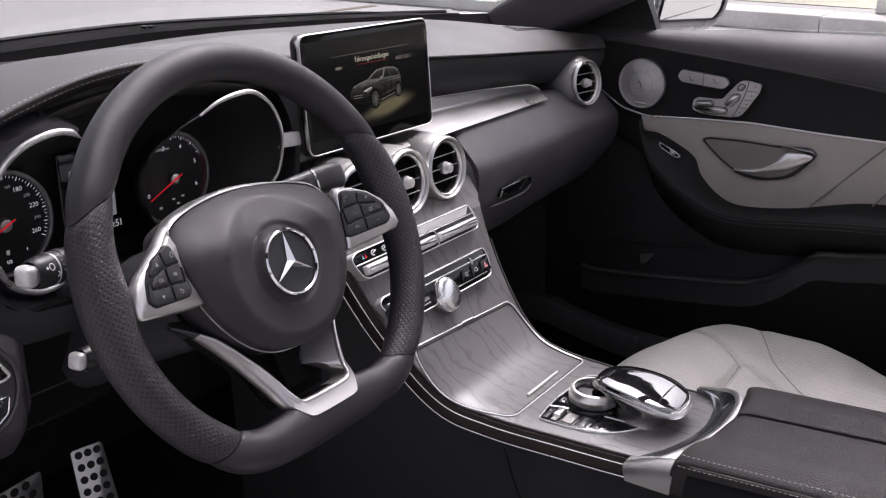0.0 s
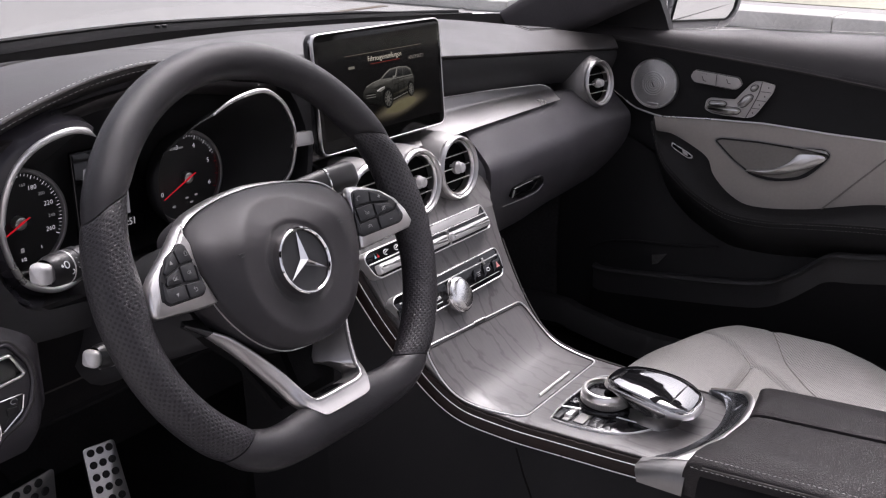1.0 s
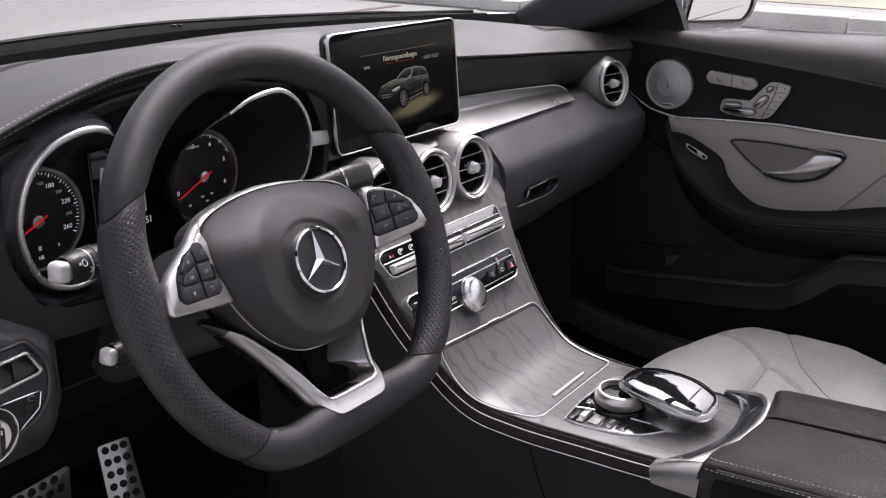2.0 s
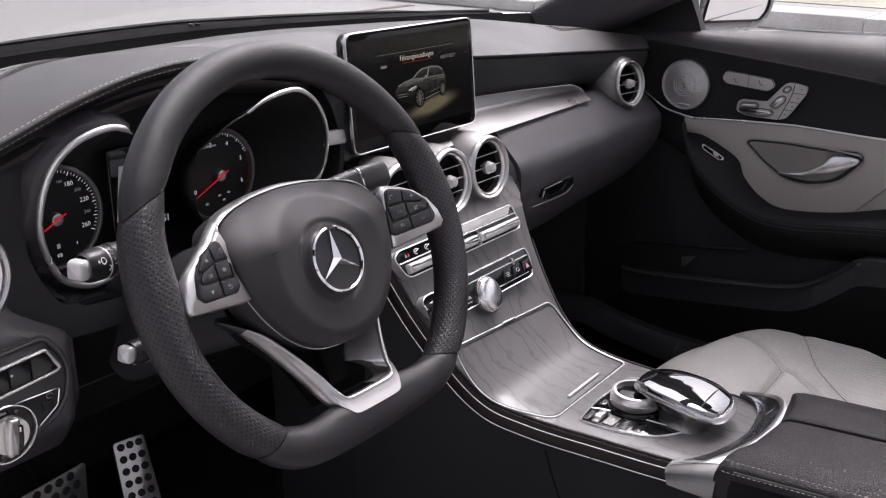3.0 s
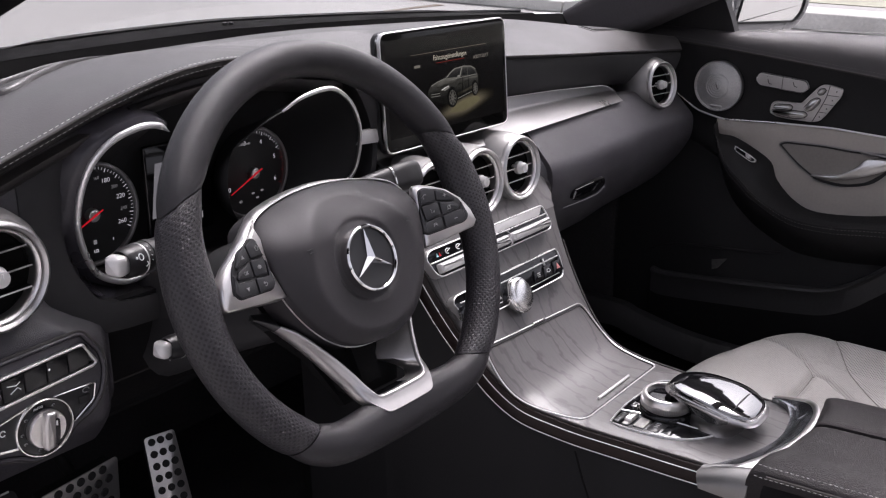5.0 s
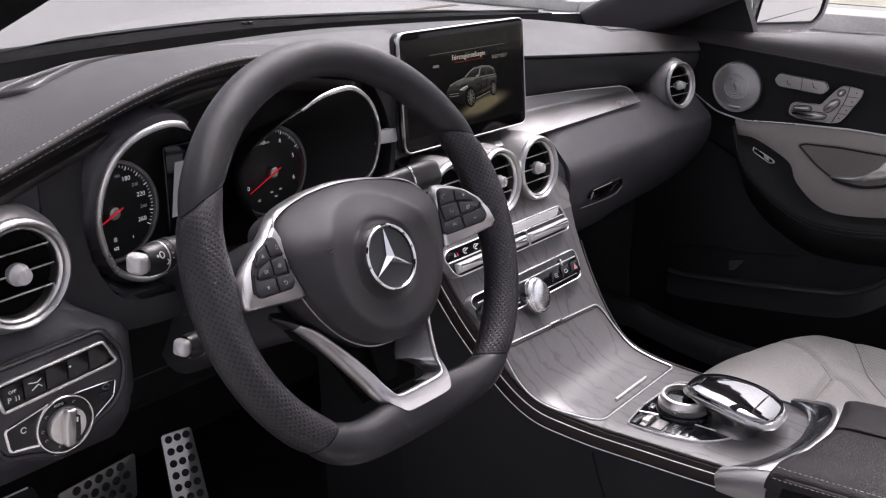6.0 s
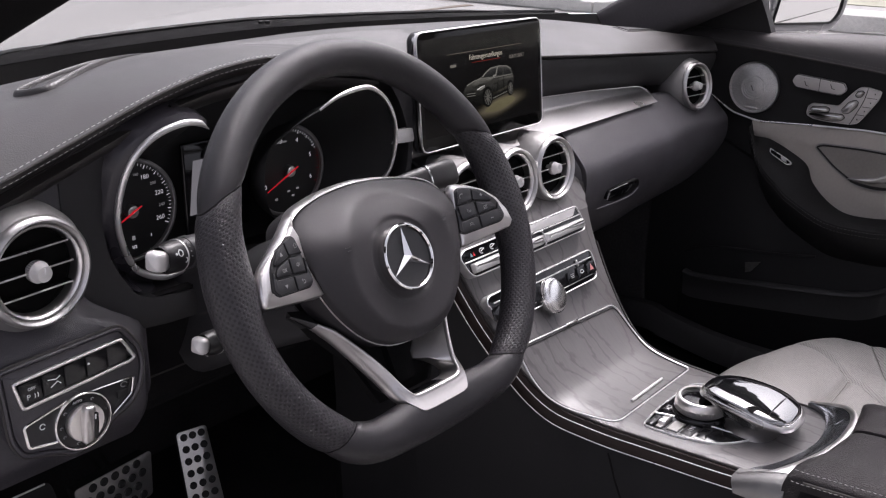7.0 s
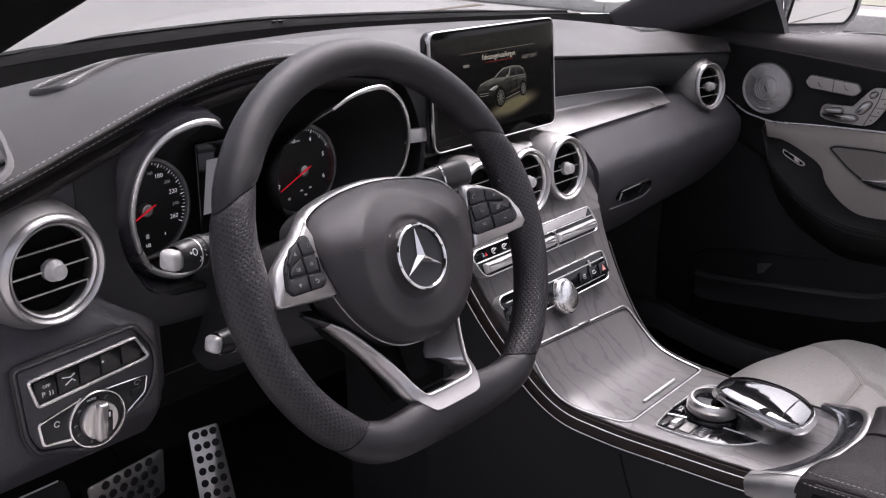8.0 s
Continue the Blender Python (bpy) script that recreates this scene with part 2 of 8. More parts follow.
def spline(pts, n=6, closed=False):
    """A smooth curve through the points (Catmull-Rom)."""
    p = [Vector(q) for q in pts]
    k = len(p)
    out = []
    for i in range(k if closed else k - 1):
        if closed:
            a, b, c, d = p[(i - 1) % k], p[i], p[(i + 1) % k], p[(i + 2) % k]
        else:
            b, c = p[i], p[i + 1]
            a = p[i - 1] if i else b * 2 - c
            d = p[i + 2] if i + 2 < k else c * 2 - b
        for j in range(n):
            t = j / n
            out.append(0.5 * (2 * b + (c - a) * t + (2 * a - 5 * b + 4 * c - d) * t * t + (3 * b - a - 3 * c + d) * t ** 3))
    if not closed:
        out.append(p[-1])
    return out


def rounded(pts, r, n=4):
    """A polygon (2D) with its corners rounded; r is one radius or one for each corner."""
    p = [Vector(q) for q in pts]
    k = len(p)
    out = []
    for i in range(k):
        a, b, c = p[i - 1], p[i], p[(i + 1) % k]
        rr = r[i] if isinstance(r, (list, tuple)) else r
        e, f = (a - b), (c - b)
        d = min(rr, e.length * 0.48, f.length * 0.48)
        s, t = b + e.normalized() * d, b + f.normalized() * d
        for j in range(n + 1):
            w = j / n
            out.append(s * (1 - w) ** 2 + b * 2 * w * (1 - w) + t * w * w)
    return out


def inset(pts, d):
    """Move a closed 2D outline inwards by d (counter-clockwise or clockwise)."""
    p = [Vector(q[:2]) for q in pts]
    k = len(p)
    area = sum(p[i - 1].x * p[i].y - p[i].x * p[i - 1].y for i in range(k))
    sign = 1 if area > 0 else -1
    out = []
    for i in range(k):
        e, f = p[i] - p[i - 1], p[(i + 1) % k] - p[i]
        if e.length < 1e-9:
            e = f
        if f.length < 1e-9:
            f = e
        a, b = Vector((-e.y, e.x)).normalized(), Vector((-f.y, f.x)).normalized()
        m = a + b
        m = m.normalized() if m.length > 1e-6 else a
        out.append(p[i] + m * (sign * d / max(m.dot(a), 0.45)))
    return out


def loft(rings, ring_closed=True, path_closed=False, caps=True):
    """A skin over rings of points, with UV in metres (x along the rings' path, y round them)."""
    bm = bmesh.new()
    lay = bm.loops.layers.uv.new("UVMap")
    vs = [[bm.verts.new(Vector(q)) for q in ring] for ring in rings]
    k = len(rings[0])
    along = [0.0]
    for a, b in zip(rings, rings[1:] + rings[:1]):
        along.append(along[-1] + sum((Vector(p) - Vector(q)).length for p, q in zip(a, b)) / k)
    mid = [Vector(q) for q in rings[len(rings) // 2]]
    round_ = [0.0]
    for j in range(k):
        round_.append(round_[-1] + (mid[(j + 1) % k] - mid[j]).length)
    for i in range(len(rings) if path_closed else len(rings) - 1):
        for j in range(k if ring_closed else k - 1):
            i2, j2 = (i + 1) % len(rings), (j + 1) % k
            quad = [vs[i][j], vs[i2][j], vs[i2][j2], vs[i][j2]]
            if len({v.index if v.index >= 0 else id(v) for v in quad}) < 4:
                continue
            f = bm.faces.new(quad)
            for loop, (s, t) in zip(f.loops, ((i, j), (i + 1, j), (i + 1, j + 1), (i, j + 1))):
                loop[lay].uv = (along[s], round_[t])
    if caps and ring_closed and not path_closed:
        bm.faces.new(vs[0])
        bm.faces.new(vs[-1])
    return bm


def slab(outline, layers, m=Matrix(), lift=None):
    """A plate over a 2D outline: layers of (inset, height). m carries it into place; lift(x, y) adds a height."""
    rings = []
    for d, h in layers:
        ring = inset(outline, d) if d else [Vector(q[:2]) for q in outline]
        rings.append([m @ Vector((q.x, q.y, h + (lift(q.x, q.y) if lift else 0))) for q in ring])
    return loft(rings)


def plate(outline, low, high, m=Matrix(), soft=0.001, lift=None):
    """A plate with a rounded upper edge."""
    return slab(outline, [(0, low), (0, high - soft), (soft * 0.3, high - soft * 0.3), (soft, high)], m, lift)


def ring_frame(outline, width, low, high, m=Matrix(), soft=0.0006, lift=None):
    """A frame that runs round a 2D outline, width inwards."""
    rings = []
    for d, h in ((0, low), (0, high - soft), (soft, high), (width - soft, high), (width, high - soft), (width, low)):
        ring = inset(outline, d)
        rings.append([m @ Vector((q.x, q.y, h + (lift(q.x, q.y) if lift else 0))) for q in ring])
    return loft(rings, True, True)


def tube(path, r, closed=False, seg=8, flat=1.0, up=None):
    """A tube along a path; r is one radius or one for each point; flat squeezes it along up."""
    p = [Vector(q) for q in path]
    k = len(p)
    rings = []
    nrm = None
    for i in range(k):
        if closed:
            t = (p[(i + 1) % k] - p[i - 1]).normalized()
        else:
            t = (p[min(i + 1, k - 1)] - p[max(i - 1, 0)]).normalized()
        if up is not None:
            nrm = Vector(up)
        elif nrm is None:
            nrm = Vector((0, 0, 1)) if abs(t.z) < 0.9 else Vector((1, 0, 0))
        nrm = (nrm - t * nrm.dot(t)).normalized()
        side = t.cross(nrm)
        rr = r[i] if isinstance(r, (list, tuple)) else r
        rings.append([p[i] + side * (rr * math.cos(a)) + nrm * (rr * flat * math.sin(a)) for a in [2 * math.pi * j / seg for j in range(seg)]])
    return loft(rings, True, closed)


def lathe(profile, m=Matrix(), seg=40, squash=(1, 1)):
    """Turn (radius, height) rows round the local z axis."""
    rings = []
    for r, h in profile:
        rings.append([m @ Vector((max(r, 1e-5) * math.cos(a) * squash[0], max(r, 1e-5) * math.sin(a) * squash[1], h)) for a in [2 * math.pi * j / seg for j in range(seg)]])
    bm = loft(rings, caps=False)
    if profile[0][0] < 0.0005 or profile[-1][0] < 0.0005:
        bmesh.ops.remove_doubles(bm, verts=bm.verts, dist=5e-5)
    return bm


def box(x0, x1, y0, y1, z0, z1, r=0.004, m=Matrix()):
    return slab(rounded([(x0, y0), (x1, y0), (x1, y1), (x0, y1)], r, 3), [(r * 0.7, z0), (0, z0 + r * 0.7), (0, z1 - r * 0.7), (r * 0.25, z1 - r * 0.25), (r * 0.8, z1)], m)


def sheet(fn, us, vs, thick, back=None):
    """A curved panel: fn(u, v) gives the face; the back lies thick behind it along the given direction."""
    d = Vector(back) * thick
    rings = []
    for u in us:
        face = [Vector(fn(u, v)) for v in vs]
        rings.append(face + [q + d for q in reversed(face)])
    return loft(rings)


def lin(a, b, n):
    return [a + (b - a) * i / (n - 1) for i in range(n)]


def interp(x, xs, ys):
    return float(np.interp(x, xs, ys))


def soft_interp(x, xs, ys, w):
    """Linear interpolation, blurred over the width w."""
    return sum(interp(x + w * k / 3, xs, ys) * g for k, g in zip((-3, -2, -1, 0, 1, 2, 3), (0.06, 0.12, 0.2, 0.24, 0.2, 0.12, 0.06)))


def text(name, body, size, material, parent, m, depth=0.0003, squeeze=1.0, thin=0.0):
    """Raised lettering, centred at the pose m."""
    cu = bpy.data.curves.new(name, "FONT")
    cu.body, cu.size, cu.extrude, cu.align_x, cu.align_y = body, size, depth, "CENTER", "CENTER"
    cu.resolution_u, cu.offset = 3, -thin
    tmp = new(name + "_tmp", cu)
    me = bpy.data.meshes.new_from_object(tmp.evaluated_get(bpy.context.evaluated_depsgraph_get()))
    bpy.data.objects.remove(tmp)
    bpy.data.curves.remove(cu)
    bm = bmesh.new()
    bm.from_mesh(me)
    bpy.data.meshes.remove(me)
    bm.transform(m @ Matrix.Diagonal((squeeze, 1, 1, 1)))
    return part(name, bm, material, parent)


def joined(pieces):
    """One bmesh out of several."""
    bm = bmesh.new()
    for piece in pieces:
        me = bpy.data.meshes.new("piece")
        piece.to_mesh(me)
        piece.free()
        bm.from_mesh(me)
        bpy.data.meshes.remove(me)
    return bm


def stitches(path, length=0.0045, gap=0.0022, r=0.0005, off=(0, 0, 0)):
    """A row of sewn stitches along a smooth path."""
    p = [Vector(q) + Vector(off) for q in path]
    cum = [0.0]
    for a, b in zip(p, p[1:]):
        cum.append(cum[-1] + (b - a).length)

    def at(s):
        i = min(max(int(np.searchsorted(cum, s)) - 1, 0), len(p) - 2)
        w = (s - cum[i]) / max(cum[i + 1] - cum[i], 1e-9)
        return p[i].lerp(p[i + 1], w)
    pieces, s = [], gap
    while s + length < cum[-1]:
        pieces.append(tube([at(s), at(s + length * 0.5), at(s + length)], [r * 0.5, r, r * 0.5], seg=5))
        s += length + gap
    return joined(pieces)

# ---- outside: ground, kerb, grass ----
solid("ground", slab([(-90, -90), (90, -90), (90, 90), (-90, 90)], [(0, -0.3), (0, 0.0)]), CONCRETE, "pale worn concrete forecourt round the car", "ground", "structure")
kerb_line = thing("kerb", (10.2, 2.5, 0), "low pale stone kerb along the forecourt", "kerb", kind="structure")
for k in range(16):
    y0 = -14 + k * 2.0
    part("kerb_stone", box(9.75 + 0.01 * math.sin(k * 2.3), 10.4, y0, y0 + 1.993, 0.001, 0.186 + 0.004 * math.sin(k * 1.7), 0.02), KERB, kerb_line)
solid("pavement", slab([(10.4, -40), (10.95, -40), (10.95, 60), (10.4, 60)], [(0, 0.002), (0, 0.18)]), CONCRETE, "pale concrete pavement behind the kerb", "pavement", "structure")
solid("grass_verge", slab([(10.95, -40), (60, -40), (60, 60), (10.95, 60)], [(0, 0.002), (0, 0.19)]), TURF, "dry yellow-green grass verge", "grass", "structure")

solid("ground_strip", slab(rounded([(8.1, 7.56), (9.4, 7.60), (9.4, 7.74), (8.1, 7.64)], 0.02, 2), [(0, 0.001), (0.004, 0.010)]), mat("brown_strip", (0.17, 0.135, 0.105), 0.85, grain=40, relief=0.004, vary=0.15, patch=2.0, fine=30), "thin brown strip on the forecourt", "ground", "structure")
solid("concrete_block", box(10.42, 10.80, 0.85, 1.60, 0.181, 0.95, 0.02), KERB, "pale grey concrete block on the kerb", "block")

# ---- car shell ----
solid("floor", box(-0.72, 0.76, -1.3, 0.86, 0.26, 0.30, 0.004), CARPET, "black carpeted car floor", "floor", "structure")
solid("wall_front", box(-0.74, 0.76, 0.80, 0.86, 0.301, 1.0, 0.004), CARPET, "black carpeted bulkhead of the footwells", "bulkhead", "structure")
solid("wall_rear", box(-0.74, 0.80, -1.36, -1.30, 0.26, 1.00, 0.004), LINING, "grey rear wall of the cabin below the rear window", "wall", "structure")
solid("wall_driver_rear", box(-0.80, -0.735, -1.30, -0.74, 0.26, 1.00, 0.01), LINING, "lower body side behind the driver's doorway", "wall", "structure")
# unseen panel under the windscreen, added to keep light out of the footwells
solid("wall_bulkhead_top", slab([(x, 0.602 - 0.32 * x * x) for x in lin(-0.735, 0.755, 16)] + [(0.755, 0.86), (-0.735, 0.86)], [(0, 1.001), (0, 1.012)]), RUBBER, "unseen black panel added to keep light out of the footwells", "bulkhead", "structure")
ROOF_X = 0.60


def roof_face(u, v):
    y = -1.3 + v * 1.22
    return (u, y, 1.415 - 0.05 * (u / ROOF_X) ** 2 - 0.03 * max(0, (v - 0.75) / 0.25) ** 2)


def roof_piece(x0, x1, v0, v1):
    return sheet(roof_face, lin(x0, x1, 7), lin(v0, v1, 5), 0.05, (0, 0, 1))


# unseen roof, guessed as glass to let light in: two panes between rails
RW = ROOF_X + 0.05
solid("ceiling", joined([roof_piece(-RW, -0.44, 0, 1), roof_piece(0.44, RW, 0, 1), roof_piece(-0.44, 0.44, 0.93, 1), roof_piece(-0.44, 0.44, 0.47, 0.55), roof_piece(-0.44, 0.44, 0, 0.06)]), LINING, "unseen grey cloth headliner round the guessed glass roof", "headliner", "structure")
sunroof = thing("glass_roof", (0, -0.6, 1.42), "unseen clear glass roof, guessed to let light in", "glass roof", kind="structure")
for v0, v1 in ((0.55, 0.93), (0.06, 0.47)):
    pn = part("pane", sheet(lambda u, v: Vector(roof_face(u, v)) + Vector((0, 0, 0.03)), lin(-0.4395, 0.4395, 7), lin(v0 + 0.001, v1 - 0.001, 5), 0.005, (0, 0, 1)), clear("roof_glass", (0.96, 0.98, 0.97)), sunroof)
    pn.visible_shadow = False


def glass_base(x):
    return Vector((x, 0.67 - 0.5 * x * x, 1.045 - 0.02 * x * x))


def glass_top(x):
    return Vector((x * 0.86, -0.09 - 0.08 * x * x, 1.385 - 0.03 * x * x))


windscreen = thing("windshield", (0, 0.3, 1.2), "clear curved windscreen with a black border", "windscreen", kind="structure")
pane = part("pane", sheet(lambda u, v: glass_base(u).lerp(glass_top(u), v) + Vector((0, 0.02, 0.035)) * (4 * v * (1 - v)), lin(-0.70, 0.70, 15), lin(0, 1, 7), 0.005, (0, 0.4, 0.9)), clear("windscreen_glass", (0.93, 0.96, 0.95)), windscreen)
pane.visible_shadow = False

for side, name in ((-1, "driver"), (1, "passenger")):
    path = spline([(side * 0.735, 0.56, 0.93), (side * 0.722, 0.42, 1.005), (side * 0.700, 0.22, 1.105), (side * 0.675, 0.0, 1.20), (side * 0.645, -0.20, 1.285), (side * 0.61, -0.36, 1.345)], 5)
    rings = []
    for q in path:
        q = q + Vector((-0.004, 0, 0.027) if side < 0 else (0, 0, 0))
        ring = []
        for a, b in rounded([(-0.055, -0.045), (0.05, -0.045), (0.05, 0.04), (-0.055, 0.04)], 0.02, 3):
            ring.append(q + Vector((-side * a, b * 0.55, b)))
        rings.append(ring)
    # one lining in two tones: driver's blacker, passenger's paler, to carry the light
    tagged(part("trim_pillar", loft(rings), VOID if side < 0 else PILLAR_LIT, None), "black-lined windscreen pillar, %s side" % name, "pillar", kind="structure")

# ---- dashboard ----
DX = [-0.72, -0.63, -0.55, -0.48, -0.417, -0.36, -0.28, -0.20, -0.12, 0.0, 0.148, 0.273, 0.442, 0.671, 0.72]
DY = [0.20, 0.17, 0.17, 0.17, 0.17, 0.172, 0.18, 0.195, 0.205, 0.21, 0.20, 0.20, 0.20, 0.20, 0.20]
DZ = [0.990, 1.022, 1.049, 1.073, 1.088, 1.093, 1.086, 1.070, 1.057, 1.052, 1.038, 1.027, 1.013, 0.994, 0.990]
RX = [-0.72, -0.51, -0.33, -0.20, 0.0, 0.10, 0.285, 0.427, 0.50, 0.60, 0.66, 0.72]
RY = [0.36, 0.43, 0.495, 0.525, 0.545, 0.54, 0.48, 0.42, 0.38, 0.30, 0.25, 0.22]
RZ = [1.03, 1.048, 1.05, 1.05, 1.05, 1.05, 1.05, 1.05, 1.042, 1.028, 1.016, 1.005]


def edge(x):
    return Vector((x, soft_interp(x, DX, DY, 0.03), soft_interp(x, DX, DZ, 0.03)))


def rear(x):
    return Vector((x, soft_interp(x, RX, RY, 0.04), soft_interp(x, RX, RZ, 0.04)))


def pad_top(x, v):
    e, r = edge(x), rear(x)
    p = e.lerp(r, v)
    p.z += 0.016 * math.sin(math.pi * v) * (1 - 0.5 * v)
    return p


def pad_face(x, v):
    if v < 0:
        e = edge(x)
        w = -v
        curl = interp(x, [-0.15, 0.05], [0.014, 0.008])
        drop = interp(x, [-0.15, 0.05], [0.016, 0.006])
        return e + Vector((0, 0.004 - 0.004 * math.cos(w * math.pi / 2) + curl * w * w, -drop * w))
    return pad_top(x, v)


dash = thing("dashboard", (0, 0.3, 0.9), "dark grey leather dashboard with grey contrast stitching", "dashboard")
top = part("top_pad", sheet(pad_face, lin(-0.72, 0.70, 72), [-1, -0.7, -0.4, -0.15, 0, 0.03, 0.08, 0.16, 0.28, 0.42, 0.58, 0.74, 0.88, 1.0], 0.02, (0, 0.3, -1)), PAD, dash)
# a shallow groove at the edge of the hood, sewn on both sides
groove = [pad_top(x, 0.0) + Vector((0, -0.0012, 0.0004)) for x in lin(-0.71, -0.20, 60)]
part("seam", tube(groove, 0.0014, seg=6), SEAM, top)
part("stitching", stitches([pad_top(x, 0.013) + Vector((0, -0.0004, 0.0020)) for x in lin(-0.71, -0.2, 90)], 0.0036, 0.0020, 0.00032), THREAD, top, "grey stitching", kind="stuff")
part("stitching", stitches([pad_face(x, -0.33) + Vector((0, -0.0014, 0.0006)) for x in lin(-0.71, -0.2, 90)], 0.0036, 0.0020, 0.00034), THREAD, top, "grey stitching", kind="stuff")
fold = [pad_top(x, 0.0) + Vector((0, -0.0010, 0.0005)) for x in lin(0.13, 0.69, 50)]
part("seam", tube(fold, 0.0012, seg=6), SEAM, top)

# black cowl between pad and glass, with the grey scuttle outside
def cowl_face(x, v):
    r = rear(x)
    g = Vector((x, 0.585 - 0.32 * x * x, 1.0535 - 0.022 * max(0.0, x)))
    p = r.lerp(g, v)
    p.z -= 0.06 * math.sin(math.pi * v) ** 0.6 * (1 - 0.3 * v) + 0.008 * (1 - v)
    p.y -= 0.02 * (1 - v)
    return p


part("cowl", sheet(cowl_face, lin(-0.70, 0.70, 30), lin(0, 1, 8), 0.01, (0, 0, -1)), VOID, dash)
scuttle = thing("scuttle_panel", (0, 0.62, 1.06), "grey plastic scuttle below the windscreen", "scuttle", kind="structure")


def scuttle_face(x, v):
    return Vector((x, 0.588 - 0.32 * x * x + 0.034 * v, 1.0540 - 0.022 * max(0.0, x) + (0.0085 - 0.010 * max(0.0, x + 0.05)) * v ** 0.6))


part("panel", sheet(scuttle_face, lin(-0.66, 0.62, 30), lin(0, 1, 6), 0.008, (0, 0, -1)), mat("grey_scuttle_plastic", (0.005, 0.005, 0.0055), 0.8, grain=300, spec=0.06), scuttle)
part("lip", tube([scuttle_face(x, 1.0) + Vector((0, 0, 0.002)) for x in lin(-0.66, 0.62, 30)], 0.0030, seg=6), RUBBER, scuttle)
for dx in (0.0, 0.012):
    part("nozzle", lathe([(0.0001, 0), (0.004, 0.0), (0.004, 0.003), (0.0001, 0.004)], Matrix.Translation(scuttle_face(0.0 + dx, 0.45)), 12), DEEP, scuttle)

# driver's face of the dashboard, with an opening for the instruments
hole = spline([(-0.527, 0.965), (-0.514, 1.020), (-0.487, 1.047), (-0.455, 1.059), (-0.40, 1.064), (-0.33, 1.066), (-0.24, 1.064), (-0.17, 1.046), (-0.135, 0.98), (-0.15, 0.91), (-0.20, 0.885), (-0.33, 0.88), (-0.474, 0.884), (-0.512, 0.913)], 5, True)
outer = []
for q in hole:
    d = (Vector((q.x + 0.335, (q.y - 0.97) * 1.6)))
    a = math.atan2(d.y, d.x)
    wide = 1.18 if q.x < -0.335 else 1.03
    if q.y > 0.97:
        x = -0.335 + (q.x + 0.335) * wide
        outer.append(Vector((x, edge(x).z - 0.014)))
    else:
        outer.append(Vector((-0.335 + (q.x + 0.335) * wide, 0.97 + (q.y - 0.97) * 1.28)))
bm = loft([[Vector((-0.335 + (q.x + 0.335) * 1.015, 0.1945 if q.y > 0.91 else 0.2010, q.y)) for q in outer], [Vector((q.x, 0.1895, q.y)) for q in outer], [Vector((q.x, 0.186, q.y)) for q in [o.lerp(h, 0.5) for o, h in zip(outer, hole)]], [Vector((q.x, 0.19, q.y)) for q in hole], [Vector((q.x, 0.273, q.y)) for q in hole]], True, False, False)
part("binnacle", bm, PLASTIC, dash)
part("binnacle_back", slab(inset(hole, -0.004), [(0, 0), (0, 0.004)], pose(0, 0.276, 0, 90)), DEEP, dash)


def smooth01(k):
    k = min(1.0, max(0.0, k))
    return k * k * (3 - 2 * k)


def face_right(z):
    return -0.548 + 0.054 * smooth01((0.912 - z) / 0.05)


def left_face(x, v):
    e = edge(x)
    z = e.z - 0.013 + (0.774 - e.z) * v
    b = smooth01((0.925 - z) / 0.040)
    fold = smooth01((face_right(z) - x) / 0.028)
    return (x, 0.1905 - 0.0306 * b * fold + 0.38 * max(0, v - 0.86) ** 1.3 + 0.5 * max(0, -0.66 - x) ** 1.2, z)


def left_grid(s, v):
    z = edge(-0.6).z - 0.013 + (0.774 - edge(-0.6).z) * v
    return left_face(-0.74 + (face_right(z) + 0.74) * s, v)


part("driver_face", sheet(left_grid, [1 - (1 - k) ** 1.8 for k in lin(0, 1, 30)], lin(0, 1, 36), 0.01, (0, 1, 0)), GLOVE, dash)


def knee_face(x, v):
    z = 0.885 - 0.165 * v
    return (x, 0.192 + 0.02 * v + 0.08 * v * v, z)


part("knee_panel", sheet(knee_face, lin(-0.530, -0.17, 12), lin(0, 1, 10), 0.01, (0, 1, 0)), LOWER_SHADED, dash)
part("knee_seam", tube([Vector(knee_face(x, 0.62)) + Vector((0, -0.0005, 0)) for x in lin(-0.52, -0.18, 8)], 0.0012, seg=6), SEAM, dash)
part("lower_edge", tube([Vector(knee_face(x, 1.0)) for x in lin(-0.74, -0.17, 8)], 0.006, seg=8), LOWER_SHADED, dash)


def left_low(x, v):
    a = Vector(left_face(x, 1.0))
    return a + Vector((0, 0.12 * v, -0.012 * v))


part("lower_panel", sheet(left_low, lin(-0.74, -0.52, 6), lin(0, 1, 5), 0.01, (0, 1, 0)), GLOVE, dash)

# passenger's side: recessed face, trim strip, glovebox
def pass_upper(x, v):
    e = edge(x)
    t = trim_top(x)
    a = e + Vector((0, interp(x, [-0.15, 0.05], [0.016, 0.0030]), interp(x, [-0.15, 0.05], [-0.0155, -0.0045])))
    p = a.lerp(t, v)
    p.y -= 0.0075 * math.sin(math.pi * v) ** 0.6
    return p


def trim_top(x):
    return Vector((x, interp(x, [-0.22, 0.1, 0.5, 0.66], [0.228, 0.222, 0.226, 0.226]), interp(x, [-0.22, 0.18, 0.307, 0.464, 0.66], [0.978, 0.976, 0.968, 0.955, 0.935])))


def trim_low(x):
    return Vector((x, interp(x, [-0.22, 0.1, 0.5, 0.66], [0.172, 0.168, 0.184, 0.190]), interp(x, [-0.22, 0.17, 0.465, 0.66], [0.938, 0.9395, 0.9385, 0.922])))


